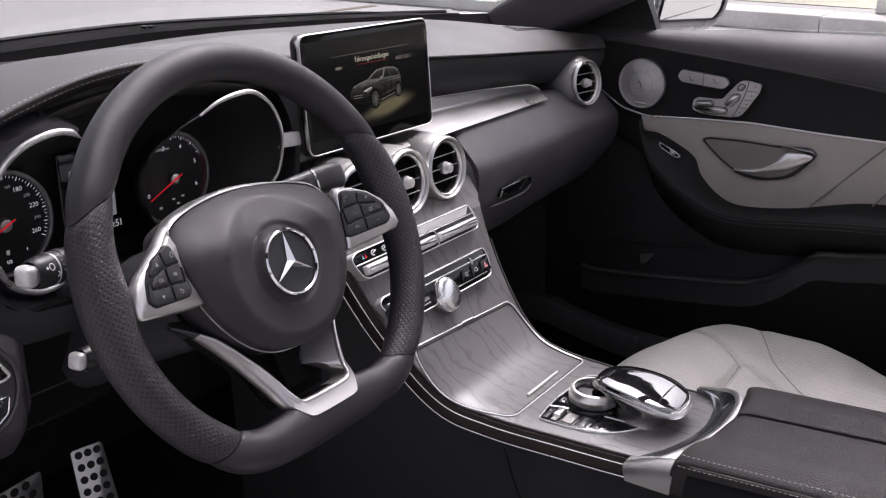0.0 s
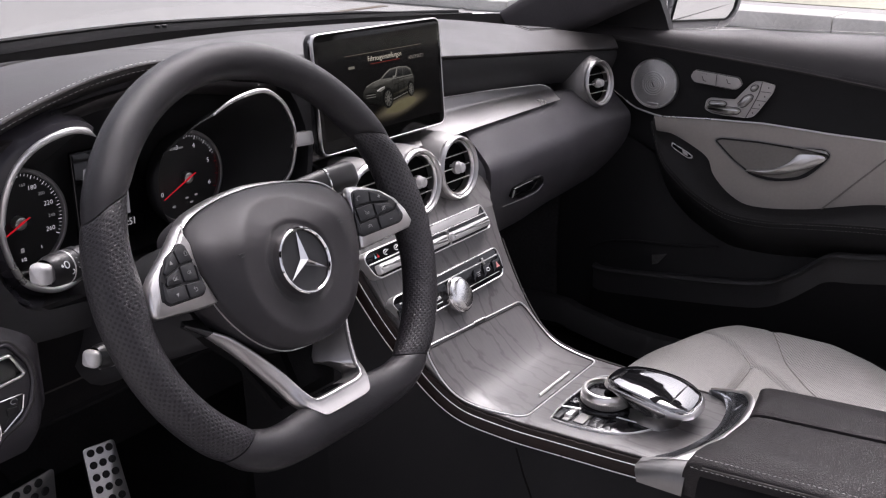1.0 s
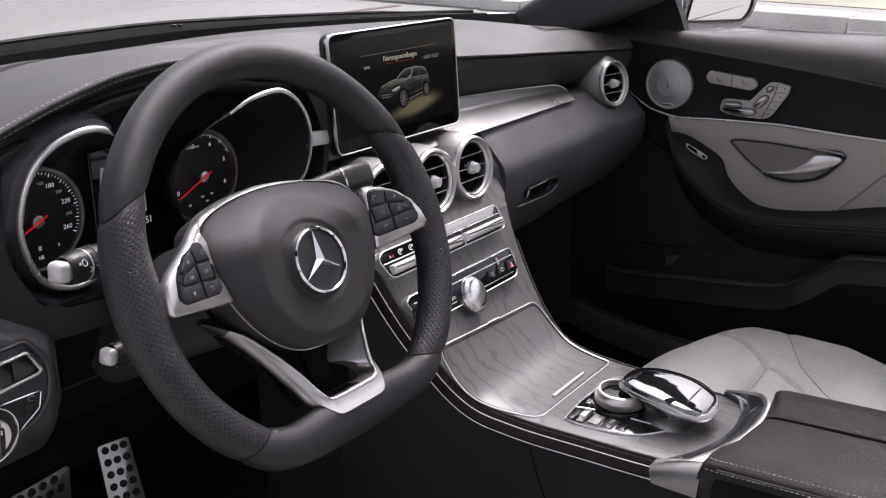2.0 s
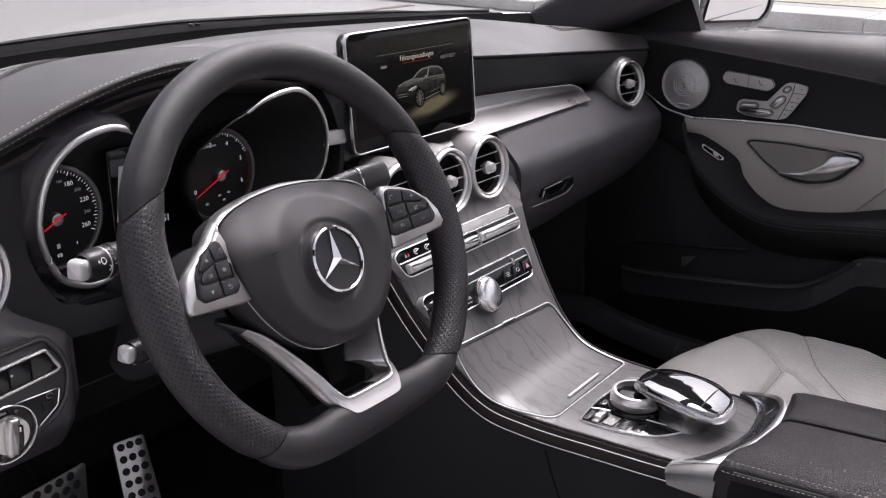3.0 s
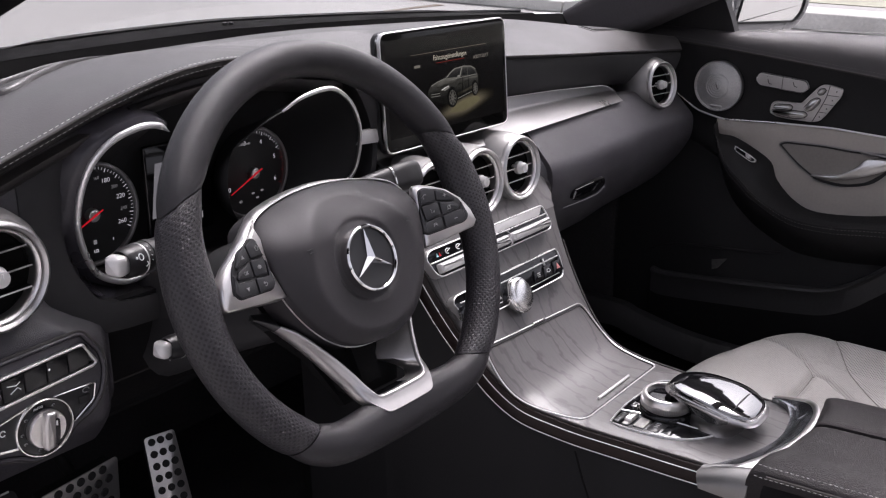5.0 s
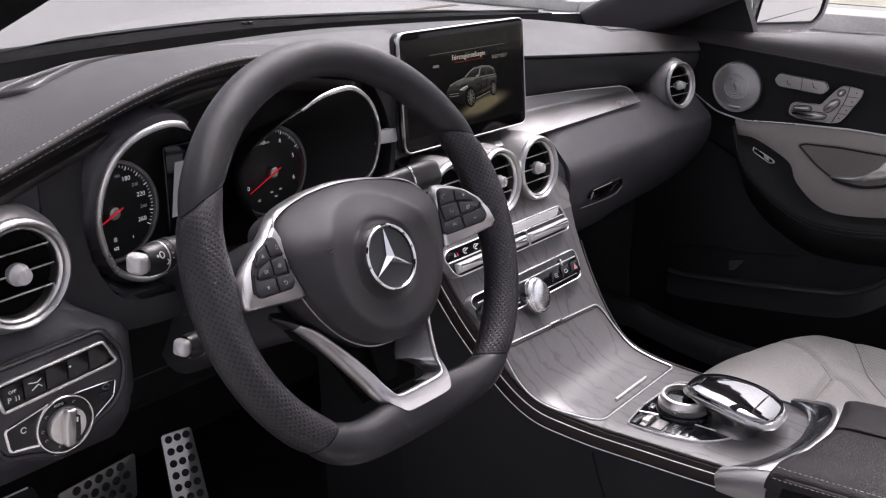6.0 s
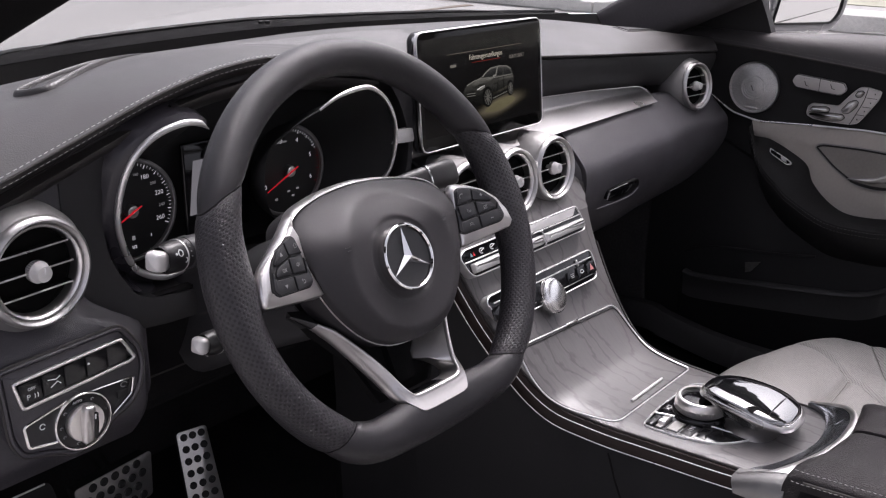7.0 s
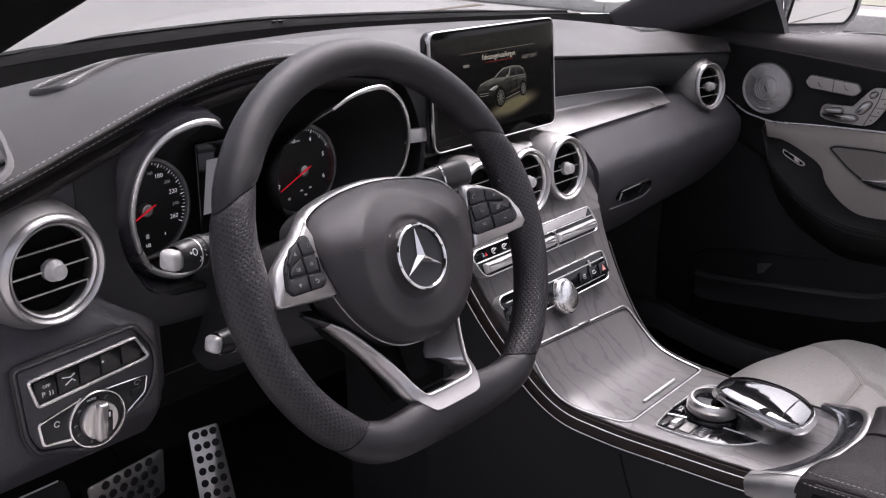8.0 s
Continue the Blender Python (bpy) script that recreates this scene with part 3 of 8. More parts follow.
part("passenger_face", sheet(pass_upper, lin(-0.13, 0.70, 30), lin(0, 1, 8), 0.01, (0, 1, 0)), PLASTIC, dash)


def trim_sheet(x, v):
    hi, lo_ = trim_top(x), trim_low(x)
    p = hi.lerp(lo_, v)
    p.y = hi.y + (lo_.y - hi.y) * soft_interp(v, [-0.2, 0.0, 0.44, 1.0, 1.2], [-0.095, 0.0, 0.21, 1.0, 1.28], 0.06)
    return p + Vector((0, -0.004, 0))


def trim_end(v):
    """The strip's end bulges in the middle and is rounded off at the top."""
    return soft_interp(v, [-0.1, 0.0, 0.03, 0.115, 0.32, 0.475, 0.705, 0.86, 1.0, 1.1], [0.440, 0.450, 0.457, 0.4665, 0.4740, 0.4755, 0.462, 0.4525, 0.4475, 0.444], 0.03)


def trim_face(u, v):
    return trim_sheet(-0.128 + u * (trim_end(v) + 0.128), v)


strip = part("trim_strip", sheet(trim_face, lin(0, 1, 60), lin(0, 1, 30), 0.006, (0, 1, -0.2)), TRIM_METAL, dash, "satin grey metal trim strip")
part("chrome_line", tube([trim_face(u, 0.0) + Vector((0, -0.001, 0.0008)) for u in lin(0.005, 1, 60)] + [trim_face(1.0, v) + Vector((0, -0.001, 0.0006)) for v in lin(0.02, 0.55, 14)], 0.0006, seg=6), SILVER, strip, "thin silver line")
part("trim_strip", loft([[Vector((x, 0.193, z + 0.0080)), Vector((x, y + 0.002, z + 0.0078)), Vector((x, y, z + 0.003)), Vector((x, y - 0.0015, z - 0.0045)), Vector((x, y, z - 0.0075)), Vector((x, 0.193, z - 0.0080))] for x, y, z in ((-0.161, 0.1900, 0.9812), (-0.150, 0.1865, 0.9810), (-0.130, 0.1845, 0.9803), (-0.098, 0.1840, 0.9788))]), ALU, dash, "satin grey trim strip", 50)
GB = [(0.181, 0.930), (0.168, 0.9200), (0.155, 0.9085), (0.142, 0.8960), (0.1325, 0.8870), (0.1270, 0.8790), (0.1250, 0.8700), (0.1245, 0.8580), (0.1262, 0.844), (0.1335, 0.825), (0.149, 0.800), (0.173, 0.770), (0.206, 0.738), (0.262, 0.705), (0.33, 0.690)]


def glove_face(x, v):
    q = spline_gb[min(int(v * (len(spline_gb) - 1) + 0.5), len(spline_gb) - 1)]
    k = interp(x, [0.10, 0.150, 0.168, 0.40, 0.5, 0.72], [0.034, 0.026, 0.0, 0.008, 0.022, 0.042])
    dz = trim_low(x).z - 0.926
    return (x, q.x + k, q.y + dz * (1 - v))


spline_gb = spline([(a, b) for a, b in GB], 3)
lower = part("glovebox_lid", sheet(glove_face, lin(0.165, 0.70, 28), lin(0, 1, len(spline_gb)), 0.012, (0, 1, 0.1)), GLOVE, dash, "black soft glovebox lid")
part("side_panel", sheet(glove_face, lin(0.10, 0.161, 6), lin(0, 1, len(spline_gb)), 0.012, (0, 1, 0.1)), GLOVE, dash)
HND = pose(0.2575, 0.1262, 0.842, 101, 0, -2)
rec = rounded([(-0.040, -0.0045), (-0.039, 0.0085), (0.009, 0.0115), (0.042, 0.0115), (0.049, -0.001), (0.029, -0.0112), (-0.0115, -0.0132), (-0.034, -0.0085)], 0.006, 4)
hd = part("handle", slab(rec, [(0, -0.004), (0, 0.0012), (0.0012, 0.0018), (0.0026, 0.0006), (0.0045, -0.003)], HND), LOWER_SHADED, lower, "black recessed glovebox handle")
part("chrome_line", tube([HND @ Vector(q) for q in spline([(-0.058, -0.0150, 0.0014), (-0.0115, -0.0142, 0.0026), (0.029, -0.0120, 0.0026), (0.046, -0.0035, 0.0020)], 4)], 0.0004, seg=6), STEEL, hd, "fine chrome line")
part("chrome_line", tube([HND @ Vector(q) for q in ((-0.037, 0.0082, 0.0022), (-0.010, 0.0100, 0.0022), (0.010, 0.0108, 0.0022))], 0.0004, seg=6), STEEL, hd)
part("lever", plate(rounded([(-0.033, -0.0065), (0.022, -0.0060), (0.030, 0.0078), (-0.026, 0.0066)], 0.003, 3), -0.003, 0.0012, HND, 0.0012), GLOSS, hd)
part("lock", plate(rounded([(-0.0385, -0.006), (-0.0355, -0.006), (-0.0330, 0.005), (-0.0365, 0.005)], 0.001, 2), -0.001, 0.0022, HND, 0.0005), STEEL, hd)

# loudspeaker mesh and air slots on the pad
mesh_area = rounded([(-0.22, 0.10), (0.10, 0.10), (0.12, 0.75), (-0.24, 0.75)], 0.06, 4)
rings = []
for d in (0.0, 0.05, 0.10, 0.155):
    rings.append([pad_top(q.x, max(0.02, q.y)) + Vector((0, 0, 0.0022 - 0.0018 * (d == 0.0))) for q in [Vector(p).lerp(Vector((-0.06, 0.42)), d * 6) for p in mesh_area]])
part("speaker_mesh", loft(rings), mat("dash_speaker_mesh", (0.10, 0.097, 0.098), 0.45, cell=420, relief=0.001, vary=0.1), top, "fine dark loudspeaker mesh")


def defrost(x0, x1, v0, v1, name):
    pts = rounded([(x0, v0), (x1, v0 + 0.28), (x1 + 0.0, v1 + 0.28), (x0 + 0.008, v1)], 0.02, 4)
    c = sum(pts, Vector((0, 0))) / len(pts)
    lip = [[pad_top(q.x, q.y) + Vector((0, 0, h)) for q in [p.lerp(c, k) for p in pts]] for k, h in ((0.0, -0.0005), (0.04, 0.0012), (0.12, 0.0012), (0.16, 0.0002))]
    part(name, loft(lip, caps=False), PAD, top, "raised lip of an air slot")
    core = [[pad_top(q.x, q.y) + Vector((0, 0, h)) for q in [p.lerp(c, k) for p in pts]] for k, h in ((0.17, 0.0005), (0.2, 0.0022))]
    part("slot", loft(core), DEEP, top)


boat = [Vector((q.x, q.y - 0.045, 0)) for q in spline([(-0.530, 0.60), (-0.521, 0.51), (-0.503, 0.475), (-0.47, 0.53), (-0.42, 0.615), (-0.36, 0.705), (-0.33, 0.750), (-0.38, 0.73), (-0.45, 0.69), (-0.51, 0.65)], 5, True)]
keel = [Vector((min(max(q.x, -0.512), -0.345), interp(q.x, [-0.512, -0.42, -0.345], [0.527, 0.607, 0.685]), 0)) for q in boat]
rings = [[pad_top(q.x, q.y) + Vector((0, 0, h * interp(q.x, [-0.42, -0.335], [1, 0.12]))) for q in [p.lerp(c, k) for p, c in zip(boat, keel)]] for k, h in ((0.0, -0.001), (0.05, 0.0022), (0.12, 0.0040), (0.20, 0.0048), (0.28, 0.0040), (0.34, 0.0014), (0.40, -0.0030))]
part("defroster", loft(rings, caps=False), PAD, top, "raised boat-shaped lip of an air slot", 60)
part("slot", loft([[pad_top(q.x, q.y) + Vector((0, 0, h)) for q in [p.lerp(c, k) for p, c in zip(boat, keel)]] for k, h in ((0.34, 0.0002), (0.7, 0.0006), (0.95, 0.0006))]), DEEP, top)
defrost(0.50, 0.60, 0.40, 0.62, "defroster")
pts = spline([(-0.70, 0.34), (-0.69, 0.10), (-0.655, 0.02), (-0.615, 0.05), (-0.598, 0.20), (-0.585, 0.42), (-0.60, 0.52), (-0.66, 0.50)], 4, True)
c = sum(pts, Vector((0, 0))) / len(pts)
part("side_grille", loft([[pad_top(q.x, max(q.y, 0.012)) + Vector((0, 0, h)) for q in [p.lerp(c, k) for p in pts]] for k, h in ((0.0, 0.0), (0.03, 0.003), (0.10, 0.003), (0.14, 0.0004))], caps=False), mat("pale_grey_plastic", (0.16, 0.155, 0.155), 0.5), top, "satin surround of a demister grille")
for k in range(5):
    y0 = 0.12 + 0.08 * k
    part("slat", tube([pad_top(x, y0) + Vector((0, 0, 0.002)) for x in (-0.685, -0.65, -0.612)], 0.0022, seg=6), DEEP, top)

# ---- steering wheel (built flat, then set on its column) ----
RIM = 0.170
wheel = thing("steering_wheel", (0, 0, 0), "flat-bottomed black leather steering wheel with silver spokes", "steering wheel")


def rim_mid(a):
    x, y = RIM * math.cos(a), RIM * math.sin(a)
    s = -y
    if s > 0.09:
        s = 0.1475 - 0.006 * math.log(1 + math.exp((0.1475 - s) / 0.006))
    return Vector((x, -s, 0))


def rim_ring(a, shrink=0.0):
    """One section of the rim, thicker at the bottom and at the thumb rests."""
    c = rim_mid(a)
    deg = math.degrees(a) % 360
    low = math.exp(-((deg - 270) / 30) ** 2)
    side = min(abs(deg), abs(deg - 360), abs(deg - 180))
    away = min(abs(deg - 4), abs(deg - 364), abs(deg - 176))
    thumb = math.exp(-(away / 11) ** 2)
    out = c.normalized()
    if low > 0.3:
        out = (out + Vector((0, -1, 0)) * (low - 0.3) * 1.2).normalized()
    half_in = 0.0158 + 0.0075 * low + 0.006 * thumb + 0.0012 * math.exp(-(side / 30) ** 2)
    half_out = 0.0160 + 0.0025 * low
    depth = 0.0172 + 0.001 * thumb - 0.0035 * low
    ring = []
    for j in range(28):
        t = 2 * math.pi * j / 28
        r = (half_out if math.cos(t) > 0 else half_in) - shrink
        w = abs(math.cos(t)) ** 0.9 * (1 if math.cos(t) > 0 else -1)
        ring.append(c + out * (r * w) + Vector((0, 0, (depth - shrink) * math.sin(t))))
    return ring


def rim_section(a0, a1, name, material, label, skew0=0.0, skew1=0.0):
    """A stretch of the rim; its seams lean by skew degrees from the inner to the outer side."""
    n = max(8, int(abs(a1 - a0) / 2.2))
    rings = []
    for i in range(n + 1):
        a = a0 + (a1 - a0) * i / n
        e = min(i, n - i)
        lean = skew0 * max(0, 1 - i / 8) + skew1 * max(0, 1 - (n - i) / 8)
        sh = (0.0016, 0.0006, 0.00015)[e] if e < 3 else 0.0
        ring = []
        for j in range(28):
            ring.append(rim_ring(radians(a + lean * math.cos(2 * math.pi * j / 28)), sh)[j])
        rings.append(ring)
    return part(name, loft(rings), material, wheel, label, 60)


rim_section(27.2, 152.8, "rim_top", NAPPA, "smooth black leather rim section", -5.5, 5.5)
rim_section(-51.2, 26.8, "rim_grip", NAPPA_HOLES, "perforated black leather grip", 4.0, -5.5)
rim_section(153.2, 228.8, "rim_grip", NAPPA_HOLES, "perforated black leather grip", 5.5, -2.5)
rim_section(229.2, 308.4, "rim_bottom", NAPPA, "smooth flat leather bottom section", -2.5, 4.0)

HALF = [(0.0, 0.0625), (0.030, 0.0606), (0.055, 0.0560), (0.072, 0.0508), (0.0835, 0.0445), (0.0905, 0.0355), (0.0925, 0.025), (0.0915, 0.010), (0.0865, -0.013), (0.0765, -0.0355), (0.063, -0.0545), (0.047, -0.0690), (0.027, -0.0780), (0.0, -0.0805)]
pad_line = spline(HALF + [(-x, y) for x, y in HALF[-2:0:-1]], 4, True)
pad_line = [Vector((q.x, q.y)) for q in pad_line]
HC = Vector((0.001, -0.0105))


def pad_height(rho, r, y=0.0):
    """Flange rising to a crest, a shallow bowl inside it and a moat round the emblem."""
    h = 0.002 + 0.0115 * max(0.0, 1 - rho ** 4) ** 0.6 + 0.0042 * smooth01((0.084 - r) / 0.026)
    w = min(max((0.0610 - r) / 0.024, 0.0), 1.0)
    h -= 0.0034 * w * (2 - w) + 0.0022 * smooth01((0.0380 - r) / 0.004)
    return h - 0.022 * smooth01((y - 0.012) / 0.056)


rings = [[Vector((q.x, q.y, -0.034 - 0.022 * smooth01((q.y - 0.012) / 0.056))) for q in pad_line], [Vector((q.x, q.y, -0.001 - 0.022 * smooth01((q.y - 0.012) / 0.056))) for q in pad_line]]
for rho in (0.995, 0.985, 0.965, 0.94, 0.9, 0.86, 0.82, 0.78, 0.74, 0.71, 0.68, 0.65, 0.62, 0.59, 0.56, 0.53, 0.5, 0.48, 0.46, 0.44, 0.42, 0.40, 0.38, 0.36, 0.34, 0.32, 0.3, 0.2, 0.08):
    rings.append([Vector((p.x, p.y, pad_height(rho, (p - HC).length, p.y))) for p in [HC + (q - HC) * rho for q in pad_line]])
cover = part("airbag_cover", loft(rings), HUB, wheel, "smooth black airbag cover", 60)
ER, EN = 0.0278, 0.0190
EM = pose(0.001, -0.0105, EN)
emblem = part("emblem_ring", lathe([(ER - 0.0016, -0.003), (ER - 0.0018, 0.001), (ER - 0.0008, 0.0022), (ER, 0.0022), (ER + 0.0010, 0.001), (ER + 0.001, -0.012)], EM, 56), CHROME, cover, "chrome emblem ring")
part("emblem_dish", lathe([(0.0001, -0.0095), (ER - 0.002, -0.0095), (ER - 0.002, -0.001), (0.0001, -0.0018)], EM, 40), KEY, cover)
star = bmesh.new()
tip = [EM @ Vector((0, 0, 0.0045)), EM @ Vector((0, 0, -0.002))]
mid = [star.verts.new(p) for p in tip]
outer_v = []
for k in range(6):
    a = radians(90 + 60 * k)
    r, h = (ER - 0.002, 0.0008) if k % 2 == 0 else (0.0043, -0.0010)
    outer_v.append(star.verts.new(EM @ Vector((r * math.cos(a), r * math.sin(a), h))))
for k in range(6):
    star.faces.new((mid[0], outer_v[k], outer_v[(k + 1) % 6]))
    star.faces.new((mid[1], outer_v[(k + 1) % 6], outer_v[k]))
part("emblem_star", star, CHROME, cover, "chrome three-armed emblem", 5)
for sx in (-1, 1):
    for dx, dy, ln in ((0.0, 0.0, 0.007), (0.0005, -0.0028, 0.005)):
        x0 = sx * 0.059
        part("horn_mark", tube([Vector((x0 + dx - ln / 2, 0.012 + dy, pad_height(0.62, 0.059, 0.012) + 0.0002)), Vector((x0 + dx + ln / 2, 0.0125 + dy, pad_height(0.62, 0.059, 0.012) + 0.0002))], 0.0004, seg=5), KEY, cover)

# spoke pods with six keys each
POD = [(0.0905, 0.010), (0.0915, 0.022), (0.0930, 0.0310), (0.0970, 0.0362), (0.1020, 0.0380), (0.1070, 0.0375), (0.1170, 0.0335), (0.1330, 0.0265), (0.1480, 0.0150), (0.1570, 0.0010), (0.1605, -0.0115), (0.1545, -0.0175), (0.1250, -0.0195), (0.0930, -0.0215), (0.0860, -0.0205), (0.0885, -0.010)]
LEFT_POD = [(0.0885, -0.0112), (0.0946, 0.0049), (0.0950, 0.0190), (0.0942, 0.0291), (0.0925, 0.0370), (0.0885, 0.0425), (0.0807, 0.0484), (0.0905, 0.0460), (0.1018, 0.0402), (0.1150, 0.0335), (0.1277, 0.0266), (0.1443, 0.0163), (0.1535, 0.0084), (0.1580, -0.0040), (0.1592, -0.0120), (0.1560, -0.0165), (0.1261, -0.0194), (0.0920, -0.0220), (0.0850, -0.0212)]
PANEL = rounded([(0.0990, 0.0305), (0.1045, 0.0325), (0.127, 0.0245), (0.1405, 0.0110), (0.1455, -0.006), (0.140, -0.0115), (0.0955, -0.0125), (0.0905, -0.008)], 0.004, 3)
KEY_SHAPES = [
    [(0.1000, 0.0300), (0.1045, 0.0318), (0.1155, 0.0280), (0.1135, 0.0165), (0.0985, 0.0165), (0.0955, 0.0150)],
    [(0.1160, 0.0277), (0.1268, 0.0237), (0.1362, 0.0140), (0.1335, 0.0115), (0.1140, 0.0162)],
    [(0.0965, 0.0155), (0.1150, 0.0155), (0.1150, 0.0020), (0.0975, 0.0010)],
    [(0.1160, 0.0152), (0.1335, 0.0105), (0.1370, 0.0060), (0.1365, 0.0030), (0.1160, 0.0022)],
    [(0.0935, 0.0105), (0.0965, 0.0140), (0.0968, 0.0000), (0.1150, 0.0010), (0.1150, -0.0115), (0.0960, -0.0118), (0.0913, -0.0078)],
    [(0.1160, 0.0010), (0.1372, 0.0020), (0.1402, 0.0100), (0.1445, -0.0055), (0.1395, -0.0105), (0.1160, -0.0115)],
]
# drawn signs of the keys, in millimetres
KEY_SIGNS = {
    (-1, 0): [[(-1.8, 0), (0, 1.8), (1.8, 0)], [(-1.3, 0.3), (-1.3, -1.6), (1.3, -1.6), (1.3, 0.3)]],
    (-1, 2): [[(-1.8, -0.6), (-1, -0.6), (0, -1.6), (0, 1.6), (-1, 0.6), (-1.8, 0.6), (-1.8, -0.6)], [(0.6, -1), (2, 1)], [(0.6, 1), (2, -1)]],
    (-1, 4): [[(-0.6, 1.8), (-1.8, 0.8), (-0.6, -0.2)], [(-1.8, 0.8), (1, 0.8), (1.8, 0.2), (1.8, -0.8), (1, -1.4), (-1, -1.4)]],
    (1, 0): [[(-1.6, -1.6), (-1.7, 0.2), (-0.6, 1.5), (1.3, 1.7)], [(-1.9, -1.2), (-1.0, -1.6)], [(1.2, 1.9), (1.5, 1.0)]],
    (1, 2): [[(-1.5, 1.6), (-0.5, 0.3), (-1.3, -0.5), (-0.7, -1.6)], [(0.2, -1.4), (0.8, -0.8), (0.6, 0.0)], [(1.2, -1.6), (1.9, -0.8), (1.7, 0.2)]],
    (1, 3): [[(-1.4, -1.2), (1.4, -1.2), (1.4, 1.2), (-1.4, 1.2), (-1.4, -1.2)], [(-1.8, -1.6), (1.8, 1.6)]],
    (1, 4): [[(-1.9, -0.6), (-1.2, 0.4), (1.2, 0.4), (1.9, -0.6)], [(-1.6, 1.1), (0, 1.9), (1.6, 1.1)]],
}
for sx in (-1, 1):
    flip = Matrix.Diagonal((sx, 1, 1, 1)) @ pose(0, 0.003 if sx < 0 else 0.0, -0.0185, 0, -10.0) @ Matrix.Translation((0.118, 0, 0)) @ Matrix.Diagonal((0.95, 1, 1, 1)) @ Matrix.Translation((-0.118, 0, 0))
    keys = flip @ Matrix.Translation((0.1209 if sx < 0 else 0.1190, 0.0105 if sx < 0 else 0.0115, 0)) @ Matrix.Diagonal((0.90 if sx < 0 else 1.16, 0.98, 1, 1)) @ Matrix.Translation((-0.118, -0.010, 0))
    outline = LEFT_POD if sx < 0 else POD
    body = part("spoke_pod", slab(outline, [(0.001, -0.003), (0, -0.001), (0.0005, 0.0035), (0.0012, 0.0060), (0.0022, 0.0068)], flip, lambda x, y: -0.010 * smooth01((y - 0.031) / 0.014)), SILVER, wheel, "satin silver spoke trim", 50)
    well = part("key_panel", plate(PANEL, 0.003, 0.0076, keys, 0.0006), DEEP, body, "black key panel")
    for pts in KEY_SHAPES:
        part("key", plate(rounded(inset(pts, 0.0004), 0.0016, 3), 0.006, 0.0092, keys, 0.001), KEY, body, "black rubber key")
    marks = [(0.1030, 0.0235), (0.1240, 0.0195), (0.1065, 0.0085), (0.1250, 0.0070), (0.1055, -0.0055), (0.1290, -0.0050)]
    for k, (mx, my) in enumerate(marks):
        mm = keys @ pose(mx, my, 0.0094) @ Matrix.Diagonal((sx, 1, 1, 1))
        if sx < 0 and k in (1, 3, 5):
            pts = {1: [(-0.002, -0.0012), (0.002, -0.0012), (0, 0.0018)], 3: None, 5: [(-0.002, 0.0012), (0.002, 0.0012), (0, -0.0018)]}[k]
            if pts:
                part("arrow_mark", slab(pts, [(0, 0), (0, 0.0004)], mm), INK_GREY, body)
            else:
                text("ok_mark", "OK", 0.0042, INK_GREY, body, mm, 0.0002)
        elif sx > 0 and k in (1, 5):
            part("sign_mark", slab([(-0.0016, -0.0003), (0.0016, -0.0003), (0.0016, 0.0003), (-0.0016, 0.0003)], [(0, 0), (0, 0.0004)], mm), INK_GREY, body)
            if k == 1:
                part("sign_mark", slab([(-0.0003, -0.0016), (0.0003, -0.0016), (0.0003, 0.0016), (-0.0003, 0.0016)], [(0, 0), (0, 0.0005)], mm), INK_GREY, body)
        else:
            for line in KEY_SIGNS[sx, k]:
                part("symbol_mark", tube([mm @ Vector((x * 0.00115, y * 0.00115, 0.0001)) for x, y in line], 0.00028, seg=5), INK_GREY, body)
    part("pod_back", slab(inset(POD, 0.003), [(0.008, -0.055), (0.003, -0.035), (0, -0.0032)], flip), DEEP, wheel)
# bright band over the cover, from pod to pod
IN_HALF = [(0.0, 0.0630, -0.0215), (0.030, 0.0611, -0.0205), (0.055, 0.0566, -0.0170), (0.073, 0.0512, -0.0140), (0.0845, 0.0448, -0.0120), (0.0915, 0.0358, -0.0100), (0.0935, 0.0260, -0.0095)]
OUT_HALF = [(0.0, 0.0672, -0.0300), (0.030, 0.0648, -0.0290), (0.055, 0.0600, -0.0260), (0.0755, 0.0545, -0.0205), (0.0875, 0.0475, -0.0170), (0.0948, 0.0375, -0.0140), (0.0965, 0.0270, -0.0130)]


def both(half):
    return spline([(-x, y, z) for x, y, z in half[:0:-1]] + half, 5)


rings = []
for k, (a, b) in enumerate(zip(both(IN_HALF), both(OUT_HALF))):
    up = Vector((0, 0, 0.0016))
    b = a.lerp(b, 0.40 + 0.60 * smooth01((k - 5) / 14))
    rings.append([a - up * 6, a, a.lerp(b, 0.15) + up, a.lerp(b, 0.5) + up * 1.5, a.lerp(b, 0.85) + up, b, b - up * 6])
part("arch_trim", loft(rings[6:]), SILVER, wheel, "satin silver arch", 50)
low = sorted([Vector((q.x * 1.006, q.y - 0.0004, -0.004)) for q in pad_line if q.y < 0.02], key=lambda q: math.atan2(q.x, -q.y))
part("cover_line", tube(low, 0.0007, seg=6), STEEL, wheel)
part("hub_back", slab(inset(pad_line, 0.006), [(0.03, -0.085), (0.012, -0.07), (0, -0.050)]), PLASTIC, wheel)

